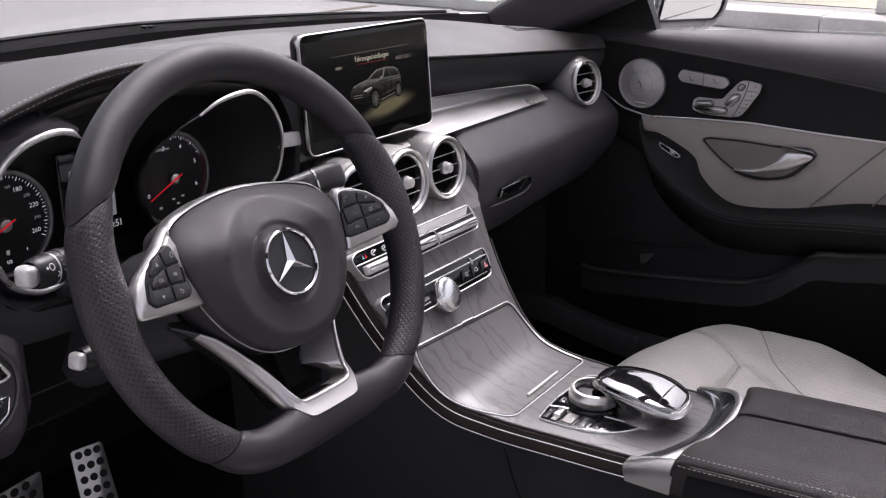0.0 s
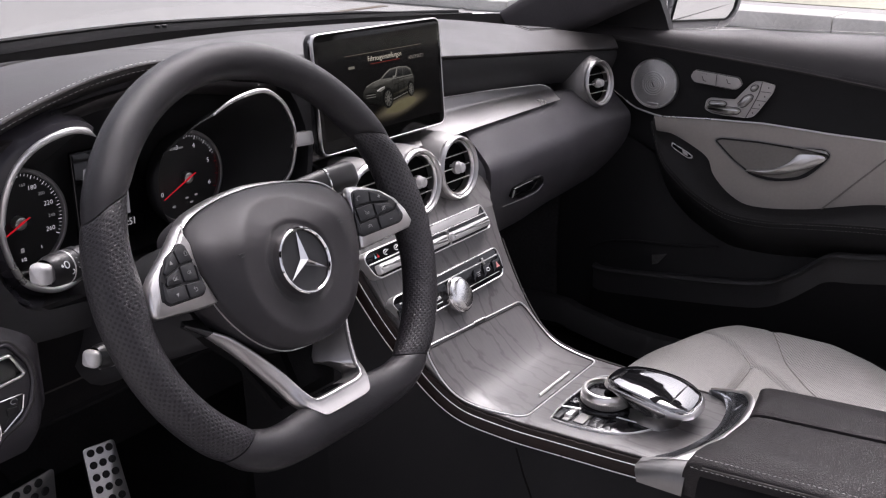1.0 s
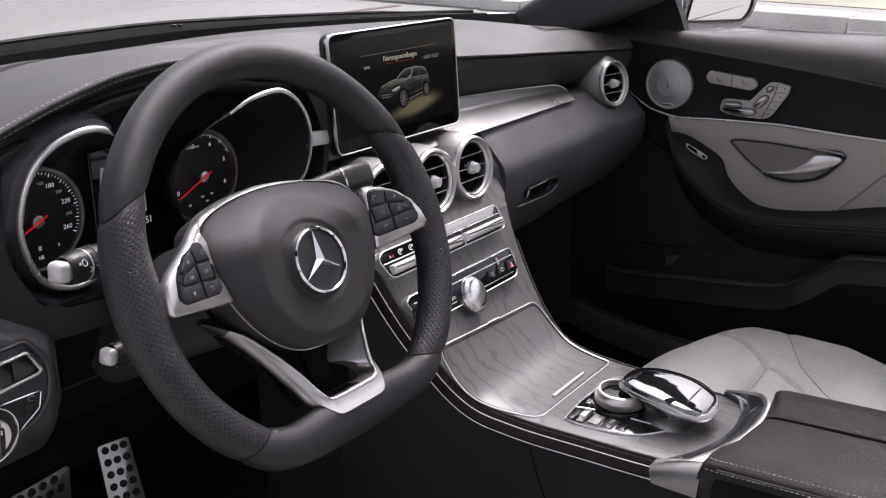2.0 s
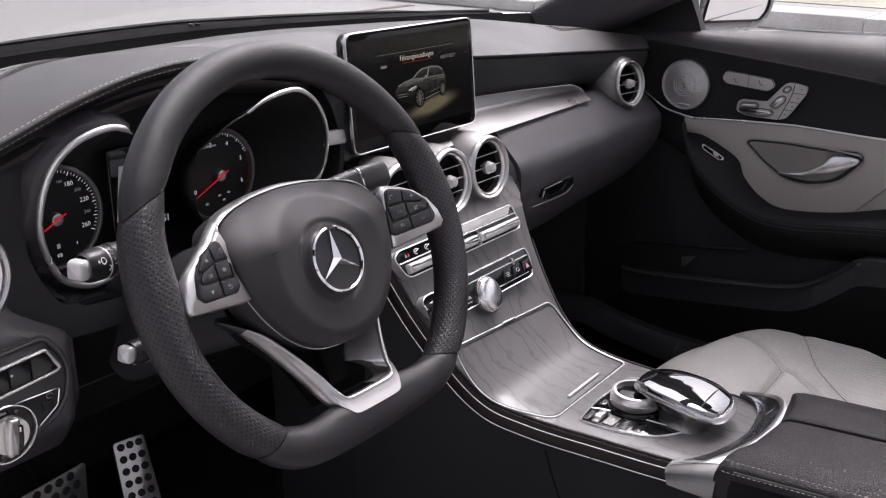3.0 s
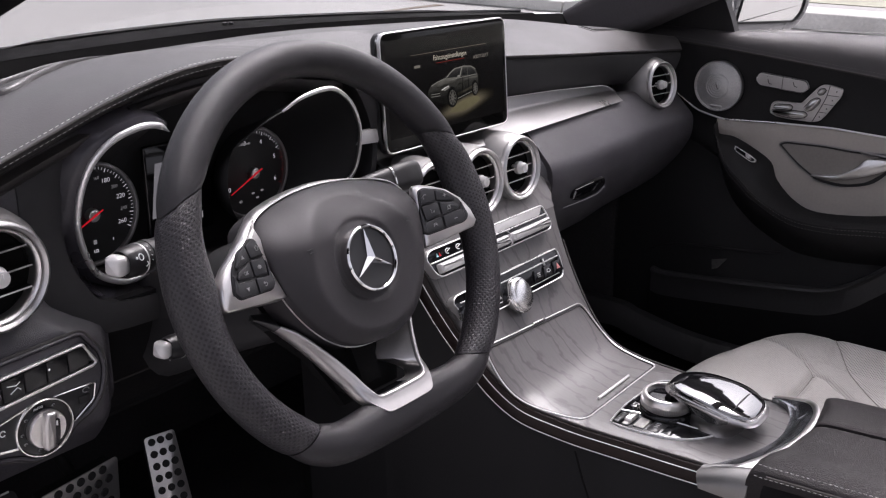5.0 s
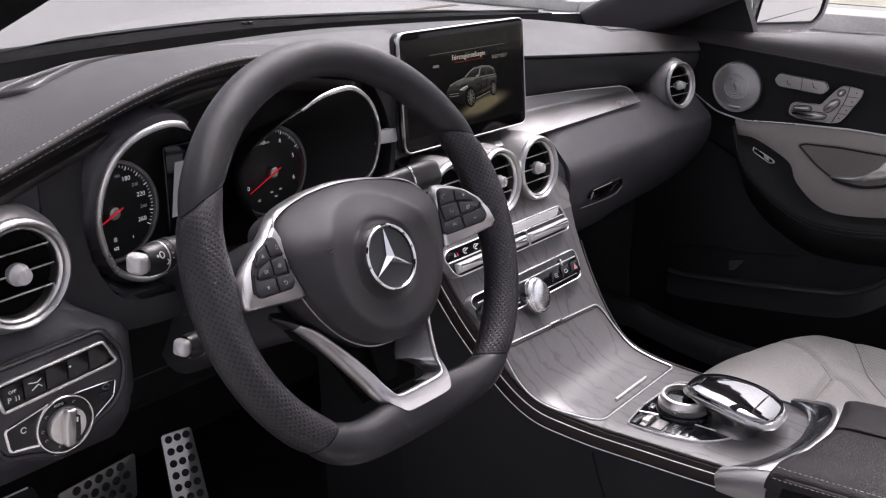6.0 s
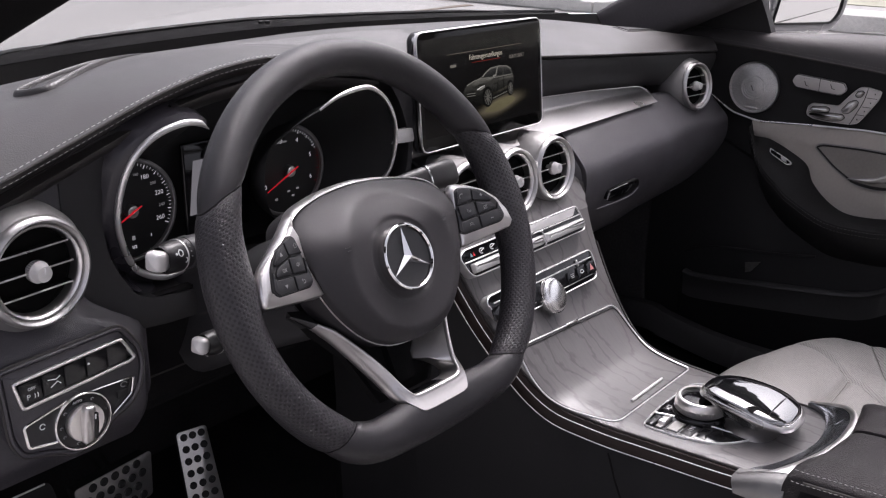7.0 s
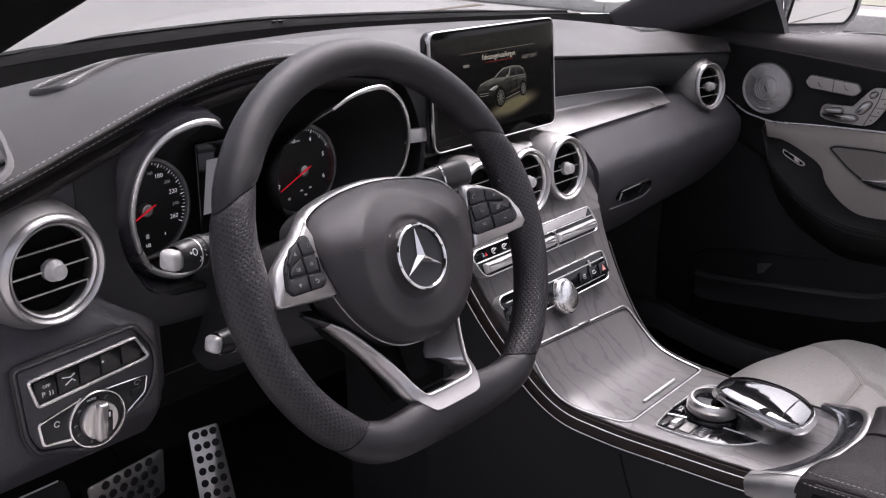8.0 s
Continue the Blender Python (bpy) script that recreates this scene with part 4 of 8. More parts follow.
# lower spoke: a silver U-shaped frame round a dark well
HALF_U = [(0.0965, -0.0285, -0.0330), (0.0860, -0.0365, -0.0270), (0.077, -0.0440, -0.0215), (0.068, -0.053, -0.017), (0.0515, -0.077, -0.010), (0.0405, -0.098, -0.003), (0.0350, -0.112, 0.002), (0.0320, -0.1195, 0.0065), (0.0265, -0.1242, 0.0085), (0.012, -0.1250, 0.0090)]
lip = spline(HALF_U + [(0.0, -0.1250, 0.0090)] + [(-x, y, z) for x, y, z in HALF_U[::-1]], 5)
front, liner = [], []
for i, q in enumerate(lip):
    t = (lip[min(i + 1, len(lip) - 1)] - lip[max(i - 1, 0)]).normalized()
    side = Vector((t.y, -t.x, 0)).normalized()
    if side.dot(Vector((q.x, q.y + 0.06, 0))) < 0:
        side = -side
    f = smooth01((-0.108 - q.y) / 0.016)
    side = (side * (1 - f) + Vector((0, -1, 0)) * f).normalized()
    g = smooth01((-q.y - 0.045) / 0.05)
    wide = 0.0022 + 0.0034 * g + 0.0080 * f
    rise = -0.0030 * (1 - f) + 0.0058 * f
    prof = [(-0.0016, -0.0020), (-0.0010, 0.0002), (0.0002, 0.0010), (0.0014, 0.0006), (0.0022, 0.0001 + rise * 0.1), (wide * 0.6, rise * 0.55), (wide, rise), (wide + 0.0016, rise - 0.0030), (wide + 0.0020 * (1 - f) + 0.0008, rise - 0.0065), (wide + 0.0022 * (1 - f), rise - 0.0115), (wide + 0.0008 * (1 - f), rise - 0.0155 * (1 - f) - 0.013 * f), (wide * 0.5, -0.022), (0.0, -0.024), (-0.0016, -0.018)]
    taper = min(1.0, 0.22 + 0.78 * min(i, len(lip) - 1 - i) / 14)
    front.append([Vector((q.x + side.x * a * taper, q.y + side.y * a * taper, q.z + b * taper)) for a, b in prof])
    deep = 0.034 * (1 - f) + 0.020 * f
    inner = [(-0.0014, -0.0022), (-0.0110 * (1 - f) - 0.002, -deep * 0.55), (-0.0215 * (1 - f) - 0.002, -deep), (0.002, -deep), (0.002, -0.004)]
    liner.append([Vector((q.x + side.x * a * taper, q.y + side.y * a * taper, q.z + b * taper)) for a, b in inner])
ends = 8
# the spoke's ends, coloured dark for the dark surroundings they reflect
for a, b in ((0, ends + 1), (len(front) - ends - 1, len(front))):
    part("spoke_root", loft(front[a:b]), mat("spoke_root_mirroring_dark", (0.030, 0.0285, 0.030), 0.22, vary=0.03), wheel, "root of the lower spoke, coloured dark for what it reflects", 35)
part("lower_spoke", loft(front[ends:len(front) - ends]), mat("grey_satin_spoke", (0.55, 0.532, 0.526), 0.40, metal=1.0, vary=0.03, rvary=0.04), wheel, "satin silver V-shaped lower spoke", 55)
n = len(liner)
for a, b, material in ((0, 9, DEEP), (8, int(n * 0.46), SILVER), (int(n * 0.46) - 1, int(n * 0.61) + 1, GLOSS), (int(n * 0.61), n - 8, VOID), (n - 9, n, DEEP)):
    part("spoke_liner", loft(liner[a:b]), material, wheel, "", 40)
part("lower_well", slab([(-0.034, -0.126), (0.034, -0.126), (0.062, -0.066), (0.05, -0.05), (-0.05, -0.05), (-0.062, -0.066)], [(0, -0.040), (0, -0.032)]), VOID, wheel)
part("well_rib", slab([(-0.013, -0.118), (0.013, -0.118), (0.016, -0.07), (-0.016, -0.07)], [(0, -0.033), (0.002, -0.026)]), VOID, wheel)
wheel.matrix_basis = pose(-0.37, 0, 0.95, 66, 0, 0) @ pose(0, 0, 0, 0, 0, -0.8)

# column shroud and stalks
column = thing("steering_column", (-0.37, 0.12, 0.9), "black plastic steering column shroud", "column")
CM = pose(-0.37, 0, 0.95, 66, 0, 0)
part("shroud", slab(rounded([(-0.060, -0.062), (0.060, -0.062), (0.066, 0.030), (-0.066, 0.030)], 0.02, 4), [(-0.01, -0.26), (0.0, -0.16), (0.004, -0.075), (0.012, -0.070)], CM), PLASTIC, column)
part("shroud_seam", slab(rounded([(-0.068, -0.012), (0.068, -0.012), (0.068, -0.009), (-0.068, -0.009)], 0.001, 2), [(0, -0.24), (0, -0.085)], CM), SEAM, column)


def stalk(name, a, b, r0, r1, label, square=True):
    a, b = Vector(a), Vector(b)
    ob = thing(name, a, label, "stalk")
    d = (b - a)
    L = d.length
    m = Matrix.Translation(a) @ d.to_track_quat("Z", "Y").to_matrix().to_4x4()
    k = r0 / 0.0145
    part("arm", lathe([(r0 * 0.7, 0.0), (r0 * 0.95, 0.010), (r0 * 1.02, L - 0.045 * k), (r0, L - 0.023 * k), (r0 * 0.94, L - 0.016 * k), (r0 * 0.84, L - 0.012 * k), (r1 * 0.92, L - 0.0108 * k)], m, 28), STALK, ob)
    part("collar", lathe([(r0 * 1.0, L - 0.0325 * k), (r0 * 1.03, L - 0.0322 * k), (r0 * 1.03, L - 0.0312 * k), (r0 * 1.0, L - 0.0308 * k)], m, 28), STEEL, ob)
    c = r1 * 0.74
    part("end_cap", slab(rounded([(-c, -c), (c, -c), (c, c), (-c, c)], c * 0.6, 5), [(0.001, L - 0.0137 * k), (0, L - 0.009 * k), (0, L - 0.0055 * k), (c * 0.08, L - 0.0026 * k), (c * 0.24, L - 0.0006), (c * 0.5, L + 0.0007)], m), ALU, ob, "satin silver push cap")
    for t0, t1, back in ((-2.0, -1.5, 0.023), (-2.9, -2.5, 0.024), (2.2, 2.7, 0.039)):
        part("symbol", tube([m @ Vector((r0 * 1.01 * math.cos(t), r0 * 1.01 * math.sin(t), L - back * k + 0.0025 * math.sin(3 * t))) for t in lin(t0, t1, 6)], 0.0005, seg=5), INK, ob)
    turn = m.to_3x3().inverted() @ Vector((-0.5, -0.75, 0.36))
    face = math.atan2(turn.y, turn.x)

    def skin(da, back):
        return m @ Vector((r0 * 1.03 * math.cos(face + da), r0 * 1.03 * math.sin(face + da), L - back * k))

    if r0 > 0.012:
        part("lamp_symbol", tube([skin(0.20 * math.cos(t), 0.0225 + 0.0026 * math.sin(t)) for t in lin(0, 5.9, 14)], 0.00045, True, 5), INK, ob, "white lamp symbol")
        part("lamp_dot", tube([skin(0.05, 0.0175), skin(0.0, 0.0168), skin(-0.06, 0.0176)], 0.0008, seg=6), INK, ob)
        part("wiper_symbol", tube([skin(-0.50 + 0.14 * math.cos(t), 0.0275 + 0.0022 * math.sin(t)) for t in lin(0.2, 3.2, 8)], 0.00045, seg=5), INK, ob, "white wiper symbol")
        for q in (0.55, 0.25, -0.05, -0.35):
            part("position_mark", tube([skin(q, 0.0352), skin(q - 0.05, 0.0362)], 0.0005, seg=5), INK_GREY, ob)
    part("ring_mark", lathe([(r0 * 1.0, L - 0.0470 * k), (r0 * 1.06, L - 0.0468 * k), (r0 * 1.06, L - 0.0400 * k), (r0 * 1.02, L - 0.0398 * k)], m, 28), KEY, ob, "ribbed black turning ring")
    return ob


stalk("indicator_stalk", (-0.480, 0.0986, 0.9596), (-0.551, 0.082, 0.966), 0.0130, 0.0112, "black combination stalk with a silver end cap")
stalk("cruise_stalk", (-0.462, 0.0818, 0.8762), (-0.523, 0.073, 0.888), 0.0105, 0.0095, "short black cruise control stalk with silver cap")
sel = thing("gear_stalk", (-0.25, 0.09, 0.97), "black flat gear selector stalk with a chrome ring", "stalk")
GM = Matrix.Translation((-0.303, 0.085, 0.9655)) @ pose(0, 0, 0, 66, 0, 0) @ Matrix.Diagonal((1, 0.8, 1, 1))


def stalk_body(rows):
    """A flat oval bar: rows of distance along it, half height, half depth."""
    rings = []
    for x, hy, hz in rows:
        ring = []
        for k in range(24):
            t = 2 * math.pi * k / 24
            c, q = math.cos(t), math.sin(t)
            ring.append(GM @ Vector((x, hy * abs(c) ** 0.65 * (1 if c > 0 else -1), hz * abs(q) ** 0.75 * (1 if q > 0 else -1))))
        rings.append(ring)
    return loft(rings)


part("arm", stalk_body([(0.0, 0.010, 0.007), (0.02, 0.0118, 0.0085), (0.05, 0.0150, 0.0098), (0.075, 0.0170, 0.0104)]), STALK, sel)
part("chrome_ring", stalk_body([(0.0752, 0.0174, 0.0108), (0.0756, 0.0180, 0.0114), (0.0772, 0.0180, 0.0114), (0.0776, 0.0174, 0.0108)]), CHROME, sel, "thin chrome ring")
part("grip", stalk_body([(0.0778, 0.0174, 0.0106), (0.095, 0.0182, 0.0112), (0.1125, 0.0184, 0.0108), (0.1150, 0.0176, 0.0100)]), STALK, sel)
part("end_cap", stalk_body([(0.1152, 0.0172, 0.0096), (0.1185, 0.0168, 0.0092), (0.1205, 0.0150, 0.0080), (0.1212, 0.0110, 0.0055)]), KEY, sel)

# ---- instruments ----
cluster = thing("instrument_cluster", (-0.335, 0.25, 0.95), "black instrument cluster with two round dials in chrome-rimmed tubes", "instruments")


def dial_hub(cx, cz, label, numbers, ticks, needle, tube_loop):
    d = pose(cx, 0.263, cz, 90)
    face = part("dial", lathe([(0.0001, -0.003), (0.052, -0.003), (0.052, 0.0), (0.0001, 0.0)], d, 56), DIAL, cluster, label)
    rim = part("dial_ring", lathe([(0.0475, 0.0), (0.0478, 0.0035), (0.0490, 0.0042), (0.0515, 0.0030), (0.0520, 0.0)], d, 72), SATIN, face, "fine silver graduated ring")
    part("ring_teeth", joined([tube([d @ Vector((0.0482 * math.cos(a), 0.0482 * math.sin(a), 0.0042)), d @ Vector((0.0512 * math.cos(a), 0.0512 * math.sin(a), 0.0034))], 0.00035, seg=4) for a in [2 * math.pi * k / 150 for k in range(150)]]), SATIN, face, kind="stuff")
    for s, deg, size, ink in numbers:
        a = radians(deg)
        text("numeral", s, size * 0.95, ink, face, d @ pose(0.0355 * math.cos(a), 0.0355 * math.sin(a), 0.0006), 0.0001, 1.0, size * 0.016)
    a0, a1, n, red = ticks
    for k in range(n + 1):
        deg = a0 + (a1 - a0) * k / n
        a = radians(deg)
        long_ = k % 4 == 0
        part("tick", tube([d @ Vector((r * math.cos(a), r * math.sin(a), 0.0006)) for r in ((0.0425 if long_ else 0.0440), 0.0465)], 0.00036 if long_ else 0.00022, seg=4), LIT_DARK_RED if deg < red else LIT, face)
    a = radians(needle)
    t = Vector((math.cos(a), math.sin(a), 0))
    side = Vector((-t.y, t.x, 0))
    h = Vector((0, 0, 0.007))
    hub = part("hub", lathe([(0.0066, 0.0), (0.0066, 0.005), (0.0058, 0.0066), (0.0045, 0.0072), (0.0001, 0.0064)], d, 32), SILVER, face, "turned silver hub")
    part("needle", loft([[d @ (t * s + side * w + h + Vector((0, 0, z))) for w, z in ((-b, 0), (0, 0.0012), (b, 0), (0, -0.0006))] for s, b in ((-0.010, 0.0007), (0.0, 0.0011), (0.040, 0.0003))]), LIT_RED, face, "red pointer")
    loop = spline(tube_loop, 5, True)
    base = [d @ Vector((0.0525 * math.cos(a), 0.0525 * math.sin(a), 0.0)) for a in [2 * math.pi * k / len(loop) for k in range(len(loop))]]
    c = sum(loop, Vector()) / len(loop)
    ordered = sorted(loop, key=lambda q: math.atan2(q.z - c.z, q.x - c.x) % (2 * math.pi))
    rows = [ordered, [q.lerp(b, 0.5) for q, b in zip(ordered, base)], base]
    if cx < -0.4:
        # the tube of the speedometer is open towards the display
        keep = [k for k, q in enumerate(ordered) if q.x < cx + 0.012]
        rows = [[row[k] for k in keep] for row in rows]
    sleeve = part("sleeve", loft(rows, cx > -0.4, False, False), DEEP, cluster, "black tube of a dial")
    return face, sleeve


SPD = [(-0.427, 0.166, 1.038), (-0.441, 0.162, 1.0465), (-0.460, 0.161, 1.0485), (-0.484, 0.164, 1.0415), (-0.501, 0.170, 1.026), (-0.5095, 0.178, 1.004), (-0.512, 0.187, 0.977), (-0.508, 0.195, 0.954), (-0.497, 0.204, 0.927), (-0.482, 0.212, 0.906), (-0.458, 0.217, 0.892)]
TAC = [(-0.345, 0.181, 1.004), (-0.315, 0.170, 1.026), (-0.292, 0.167, 1.035), (-0.270, 0.163, 1.046), (-0.242, 0.161, 1.051), (-0.221, 0.162, 1.048), (-0.194, 0.168, 1.031), (-0.172, 0.177, 1.005), (-0.159, 0.187, 0.977), (-0.155, 0.199, 0.944), (-0.166, 0.207, 0.925), (-0.19, 0.213, 0.905)]
spd_face, spd_tube = dial_hub(-0.454, 0.947, "black speedometer with white numerals",
                              [("160", 75, 0.0046, LIT_GREY), ("180", 58, 0.0068, LIT), ("200", 39, 0.0050, LIT_GREY), ("220", 19, 0.0068, LIT), ("240", -2, 0.0050, LIT_GREY), ("260", -23, 0.0068, LIT)],
                              (-27, 92, 26, -99), 206, SPD + [(-0.432, 0.219, 0.890), (-0.405, 0.214, 0.912), (-0.398, 0.20, 0.95), (-0.403, 0.184, 1.0)])
tac_face, tac_tube = dial_hub(-0.2535, 0.9475, "black rev counter with white numerals and red zone",
                              [("0", 202, 0.0076, LIT), ("3", 104, 0.0076, LIT), ("4", 66, 0.0076, LIT), ("5", 21, 0.0076, LIT), ("6", -21, 0.0076, LIT)],
                              (-25, 106, 28, 24), 205, TAC + [(-0.23, 0.219, 0.890), (-0.28, 0.219, 0.892), (-0.318, 0.213, 0.92), (-0.342, 0.196, 0.96)])
part("visor_rim", tube(spline(SPD + [(-0.438, 0.219, 0.8895), (-0.415, 0.217, 0.898)], 6), [0.0004, 0.0009, 0.0014, 0.0020, 0.0026] + [0.0031] * 48 + [0.0034] * 20, seg=10), LINE, spd_tube, "bright silver visor rim", 60)
part("visor_edge", tube(spline(TAC[:3], 6), 0.0010, seg=8), DEEP, tac_tube)
part("visor_rim", tube(spline(TAC[2:], 6), [min(0.0026, 0.0014 + 0.00012 * k) for k in range(48)] + [0.0014] * 7, seg=10), SILVER, tac_tube, "bright silver visor rim", 60)
outer_spd = [Vector(q) + Vector((-0.002, 0.006, 0)) + (Vector(q) - Vector((-0.455, 0.19, 0.965))).normalized() * 0.0085 for q in SPD]
part("visor_side", loft([[a, (a + b) / 2 + Vector((-0.002, 0, 0)), b, Vector((b.x, 0.194, b.z)) + (b - a).normalized() * 0.012] for a, b in zip(spline(SPD, 4), spline(outer_spd, 4))], False, False, False), VISOR, spd_tube, "dark side of the visor")
text("unit_label", "x1000/min", 0.0042, LIT_GREY, tac_face, pose(-0.2632, 0.2622, 0.9815, 90), 0.0002)
text("gauge_label", "1/2", 0.0046, LIT, spd_face, pose(-0.4532, 0.2622, 0.9098, 90), 0.0002)
text("gauge_label", "1", 0.0042, LIT, spd_face, pose(-0.4333, 0.2622, 0.9175, 90), 0.0002)
part("fuel_mark", box(-0.4550, -0.4515, -0.9215, -0.9170, 0, 0.0006, 0.0003, pose(0, 0.2624, 0, 90) @ Matrix.Diagonal((1, -1, 1, 1))), LIT_GREY, spd_face)
text("gauge_label", "40", 0.0044, LIT_GREY, tac_face, pose(-0.2722, 0.2622, 0.9176, 90), 0.0002)
for k, (dx, dz) in enumerate(((0.004, 0.924), (0.017, 0.925), (0.010, 0.918))):
    part("gauge_mark", box(-0.258 + dx - 0.002, -0.258 + dx + 0.002, -dz - 0.001, -dz + 0.001, 0, 0.0006, 0.0003, pose(0, 0.2624, 0, 90) @ Matrix.Diagonal((1, -1, 1, 1))), LIT_GREY, tac_face)
# display between the dials
disp = part("center_display", box(-0.398, -0.318, -1.004, -0.905, 0.0, 0.006, 0.003, pose(0, 0.258, 0, 90) @ Matrix.Diagonal((1, -1, 1, 1))), GLOSS, cluster, "dark display between the dials")
part("lit_area", slab([(-0.386, -0.9855), (-0.337, -0.9855), (-0.337, -0.930), (-0.394, -0.930)], [(0, 0.0062), (0, 0.0066)], pose(0, 0.258, 0, 90) @ Matrix.Diagonal((1, -1, 1, 1))), glow("display_grey", (0.16, 0.16, 0.165), 0.55), disp)
text("clock", "10:51", 0.0105, glow("display_white", (0.8, 0.8, 0.8), 0.22), disp, pose(-0.341, 0.2512, 0.9205, 90), 0.0002, 0.85)

# ---- central display ----
SM = Matrix.Translation((-0.010, 0.1705, 0.9585)) @ pose(0, 0, 0, 90 - 5.4)
scr = thing("central_screen", (-0.010, 0.18, 0.96), "tablet-like display with a thin silver edge, switched on", "screen")
W2, H2 = 0.1215, 0.1375
sp = rounded([(-W2, 0), (W2, 0), (W2, H2), (-W2, H2)], 0.013, 6)
part("housing", slab(sp, [(0.012, -0.020), (0.004, -0.017), (0.0, -0.012), (0, -0.0035)], SM), PLASTIC, scr)
part("edge_frame", ring_frame(sp, 0.0019, -0.006, 0.0010, SM, 0.0008), SILVER, scr, "thin satin silver edge")
part("glass", plate(inset(sp, 0.0018), -0.003, 0.0006, SM, 0.0004), mat("display_glass", (0.004, 0.0039, 0.0036), 0.10, spec=0.3, vary=0.02, rvary=0.02), scr, "black glass")
part("stand", slab(rounded([(-0.06, -0.02), (0.06, -0.02), (0.06, 0.10), (-0.06, 0.10)], 0.02, 4), [(0, -0.05), (0, -0.018)], SM), PLASTIC, scr)


def on_screen(x, z):
    """A place on the screen from the car's x and z."""
    return Vector((x + 0.010, (z - 0.9585) / math.cos(radians(5.4))))


def shape(name, pts, material, h, label=""):
    part(name, slab([on_screen(x, z) for x, z in pts], [(0, 0.0006), (0, h)], SM), material, scr, label)


# a softly lit picture of an estate car on a pale floor
g_floor = glow("picture_floor", (0.36, 0.33, 0.17), 0.42)
floor_nt = g_floor.node_tree
fn = node(floor_nt, "ShaderNodeTexNoise", Scale=38.0, Detail=3.0)
floor_nt.links.new(coords(floor_nt, "Object", (0.4, 1, 1.6)), fn.inputs["Vector"])
floor_nt.links.new(ramp(floor_nt, fn.outputs["Fac"], 0.12, 0.19, 0.35, 0.65), floor_nt.nodes["Principled BSDF"].inputs["Emission Strength"])
shape("picture_backdrop", [(-0.124, 0.975), (0.104, 0.975), (0.104, 1.086), (-0.124, 1.086)], glow("picture_dark", (0.016, 0.014, 0.012), 0.08), 0.00068)
FLOOR = [(-0.030, 0.9875), (0.012, 0.9850), (0.048, 0.9925), (0.064, 1.000), (0.052, 1.0065), (0.020, 1.006), (-0.012, 0.998)]
mid = sum((Vector(q) for q in FLOOR), Vector((0, 0))) / len(FLOOR)
for k in range(13):
    grow = 1.45 - 0.065 * k
    glow_k = glow("picture_floor_glow", (0.34, 0.30, 0.19), 0.009 + 0.0014 * k ** 1.9) if k < 12 else g_floor
    shape("picture_floor", [(q.x, q.y) for q in spline([(*(mid + (Vector(p) - mid) * grow), 0) for p in FLOOR], 4, True)], glow_k, 0.0007 + 0.00004 * k)


def shaded(name, dark, light, lo, hi, strength=1.0):
    """A lit picture colour that goes from dark to light up the screen, with soft reflections."""
    m = glow(name, light, strength)
    nt = m.node_tree
    split = nt.nodes.new("ShaderNodeSeparateXYZ")
    nt.links.new(coords(nt, "Object"), split.inputs[0])
    n = node(nt, "ShaderNodeTexNoise", Scale=90.0, Detail=2.0)
    nt.links.new(coords(nt, "Object", (0.5, 1, 1.6)), n.inputs["Vector"])
    add = nt.nodes.new("ShaderNodeMath")
    add.operation = "MULTIPLY_ADD"
    nt.links.new(n.outputs["Fac"], add.inputs[0])
    add.inputs[1].default_value = 0.016
    nt.links.new(split.outputs["Z"], add.inputs[2])
    mix = nt.nodes.new("ShaderNodeMix")
    mix.data_type = "RGBA"
    mix.inputs["A"].default_value, mix.inputs["B"].default_value = (*dark, 1), (*light, 1)
    nt.links.new(ramp(nt, add.outputs[0], 0.0, 1.0, lo + 0.008 - scr.location.z, hi + 0.008 - scr.location.z), mix.inputs["Factor"])
    nt.links.new(mix.outputs["Result"], nt.nodes["Principled BSDF"].inputs["Emission Color"])
    return m


shape("picture_body", [(-0.0525, 1.0150), (-0.0515, 1.0215), (-0.0454, 1.0271), (-0.034, 1.0305), (-0.018, 1.0330), (-0.0085, 1.0385), (0.0005, 1.0418), (0.020, 1.0428), (0.034, 1.0412), (0.0425, 1.0370), (0.0478, 1.0285), (0.0475, 1.0180), (0.0440, 1.0110), (0.0330, 1.0080), (0.0020, 1.0030), (-0.0120, 0.9995), (-0.0300, 1.0045), (-0.0450, 1.0085)], shaded("picture_paint", (0.003, 0.003, 0.0025), (0.030, 0.030, 0.025), 1.012, 1.040), 0.0013, "picture of a dark grey estate car")
g_pane = shaded("picture_glass", (0.004, 0.0042, 0.004), (0.020, 0.020, 0.018), 1.032, 1.042)
shape("picture_window", [(-0.0165, 1.0325), (-0.0075, 1.0372), (0.0015, 1.0405), (0.0135, 1.0412), (0.0095, 1.0318)], g_pane, 0.0015)
shape("picture_window", [(0.0135, 1.0322), (0.0165, 1.0400), (0.0255, 1.0402), (0.0250, 1.0314)], g_pane, 0.0015)
shape("picture_window", [(0.0265, 1.0314), (0.0270, 1.0400), (0.0335, 1.0392), (0.0400, 1.0355), (0.0435, 1.0308)], g_pane, 0.0015)
shape("picture_hood", [(-0.0465, 1.0262), (-0.034, 1.0298), (-0.018, 1.0324), (0.0075, 1.0312), (0.0005, 1.0268), (-0.016, 1.0232), (-0.030, 1.0225)], shaded("picture_hood_light", (0.008, 0.008, 0.0065), (0.085, 0.085, 0.070), 1.0235, 1.034), 0.0015)
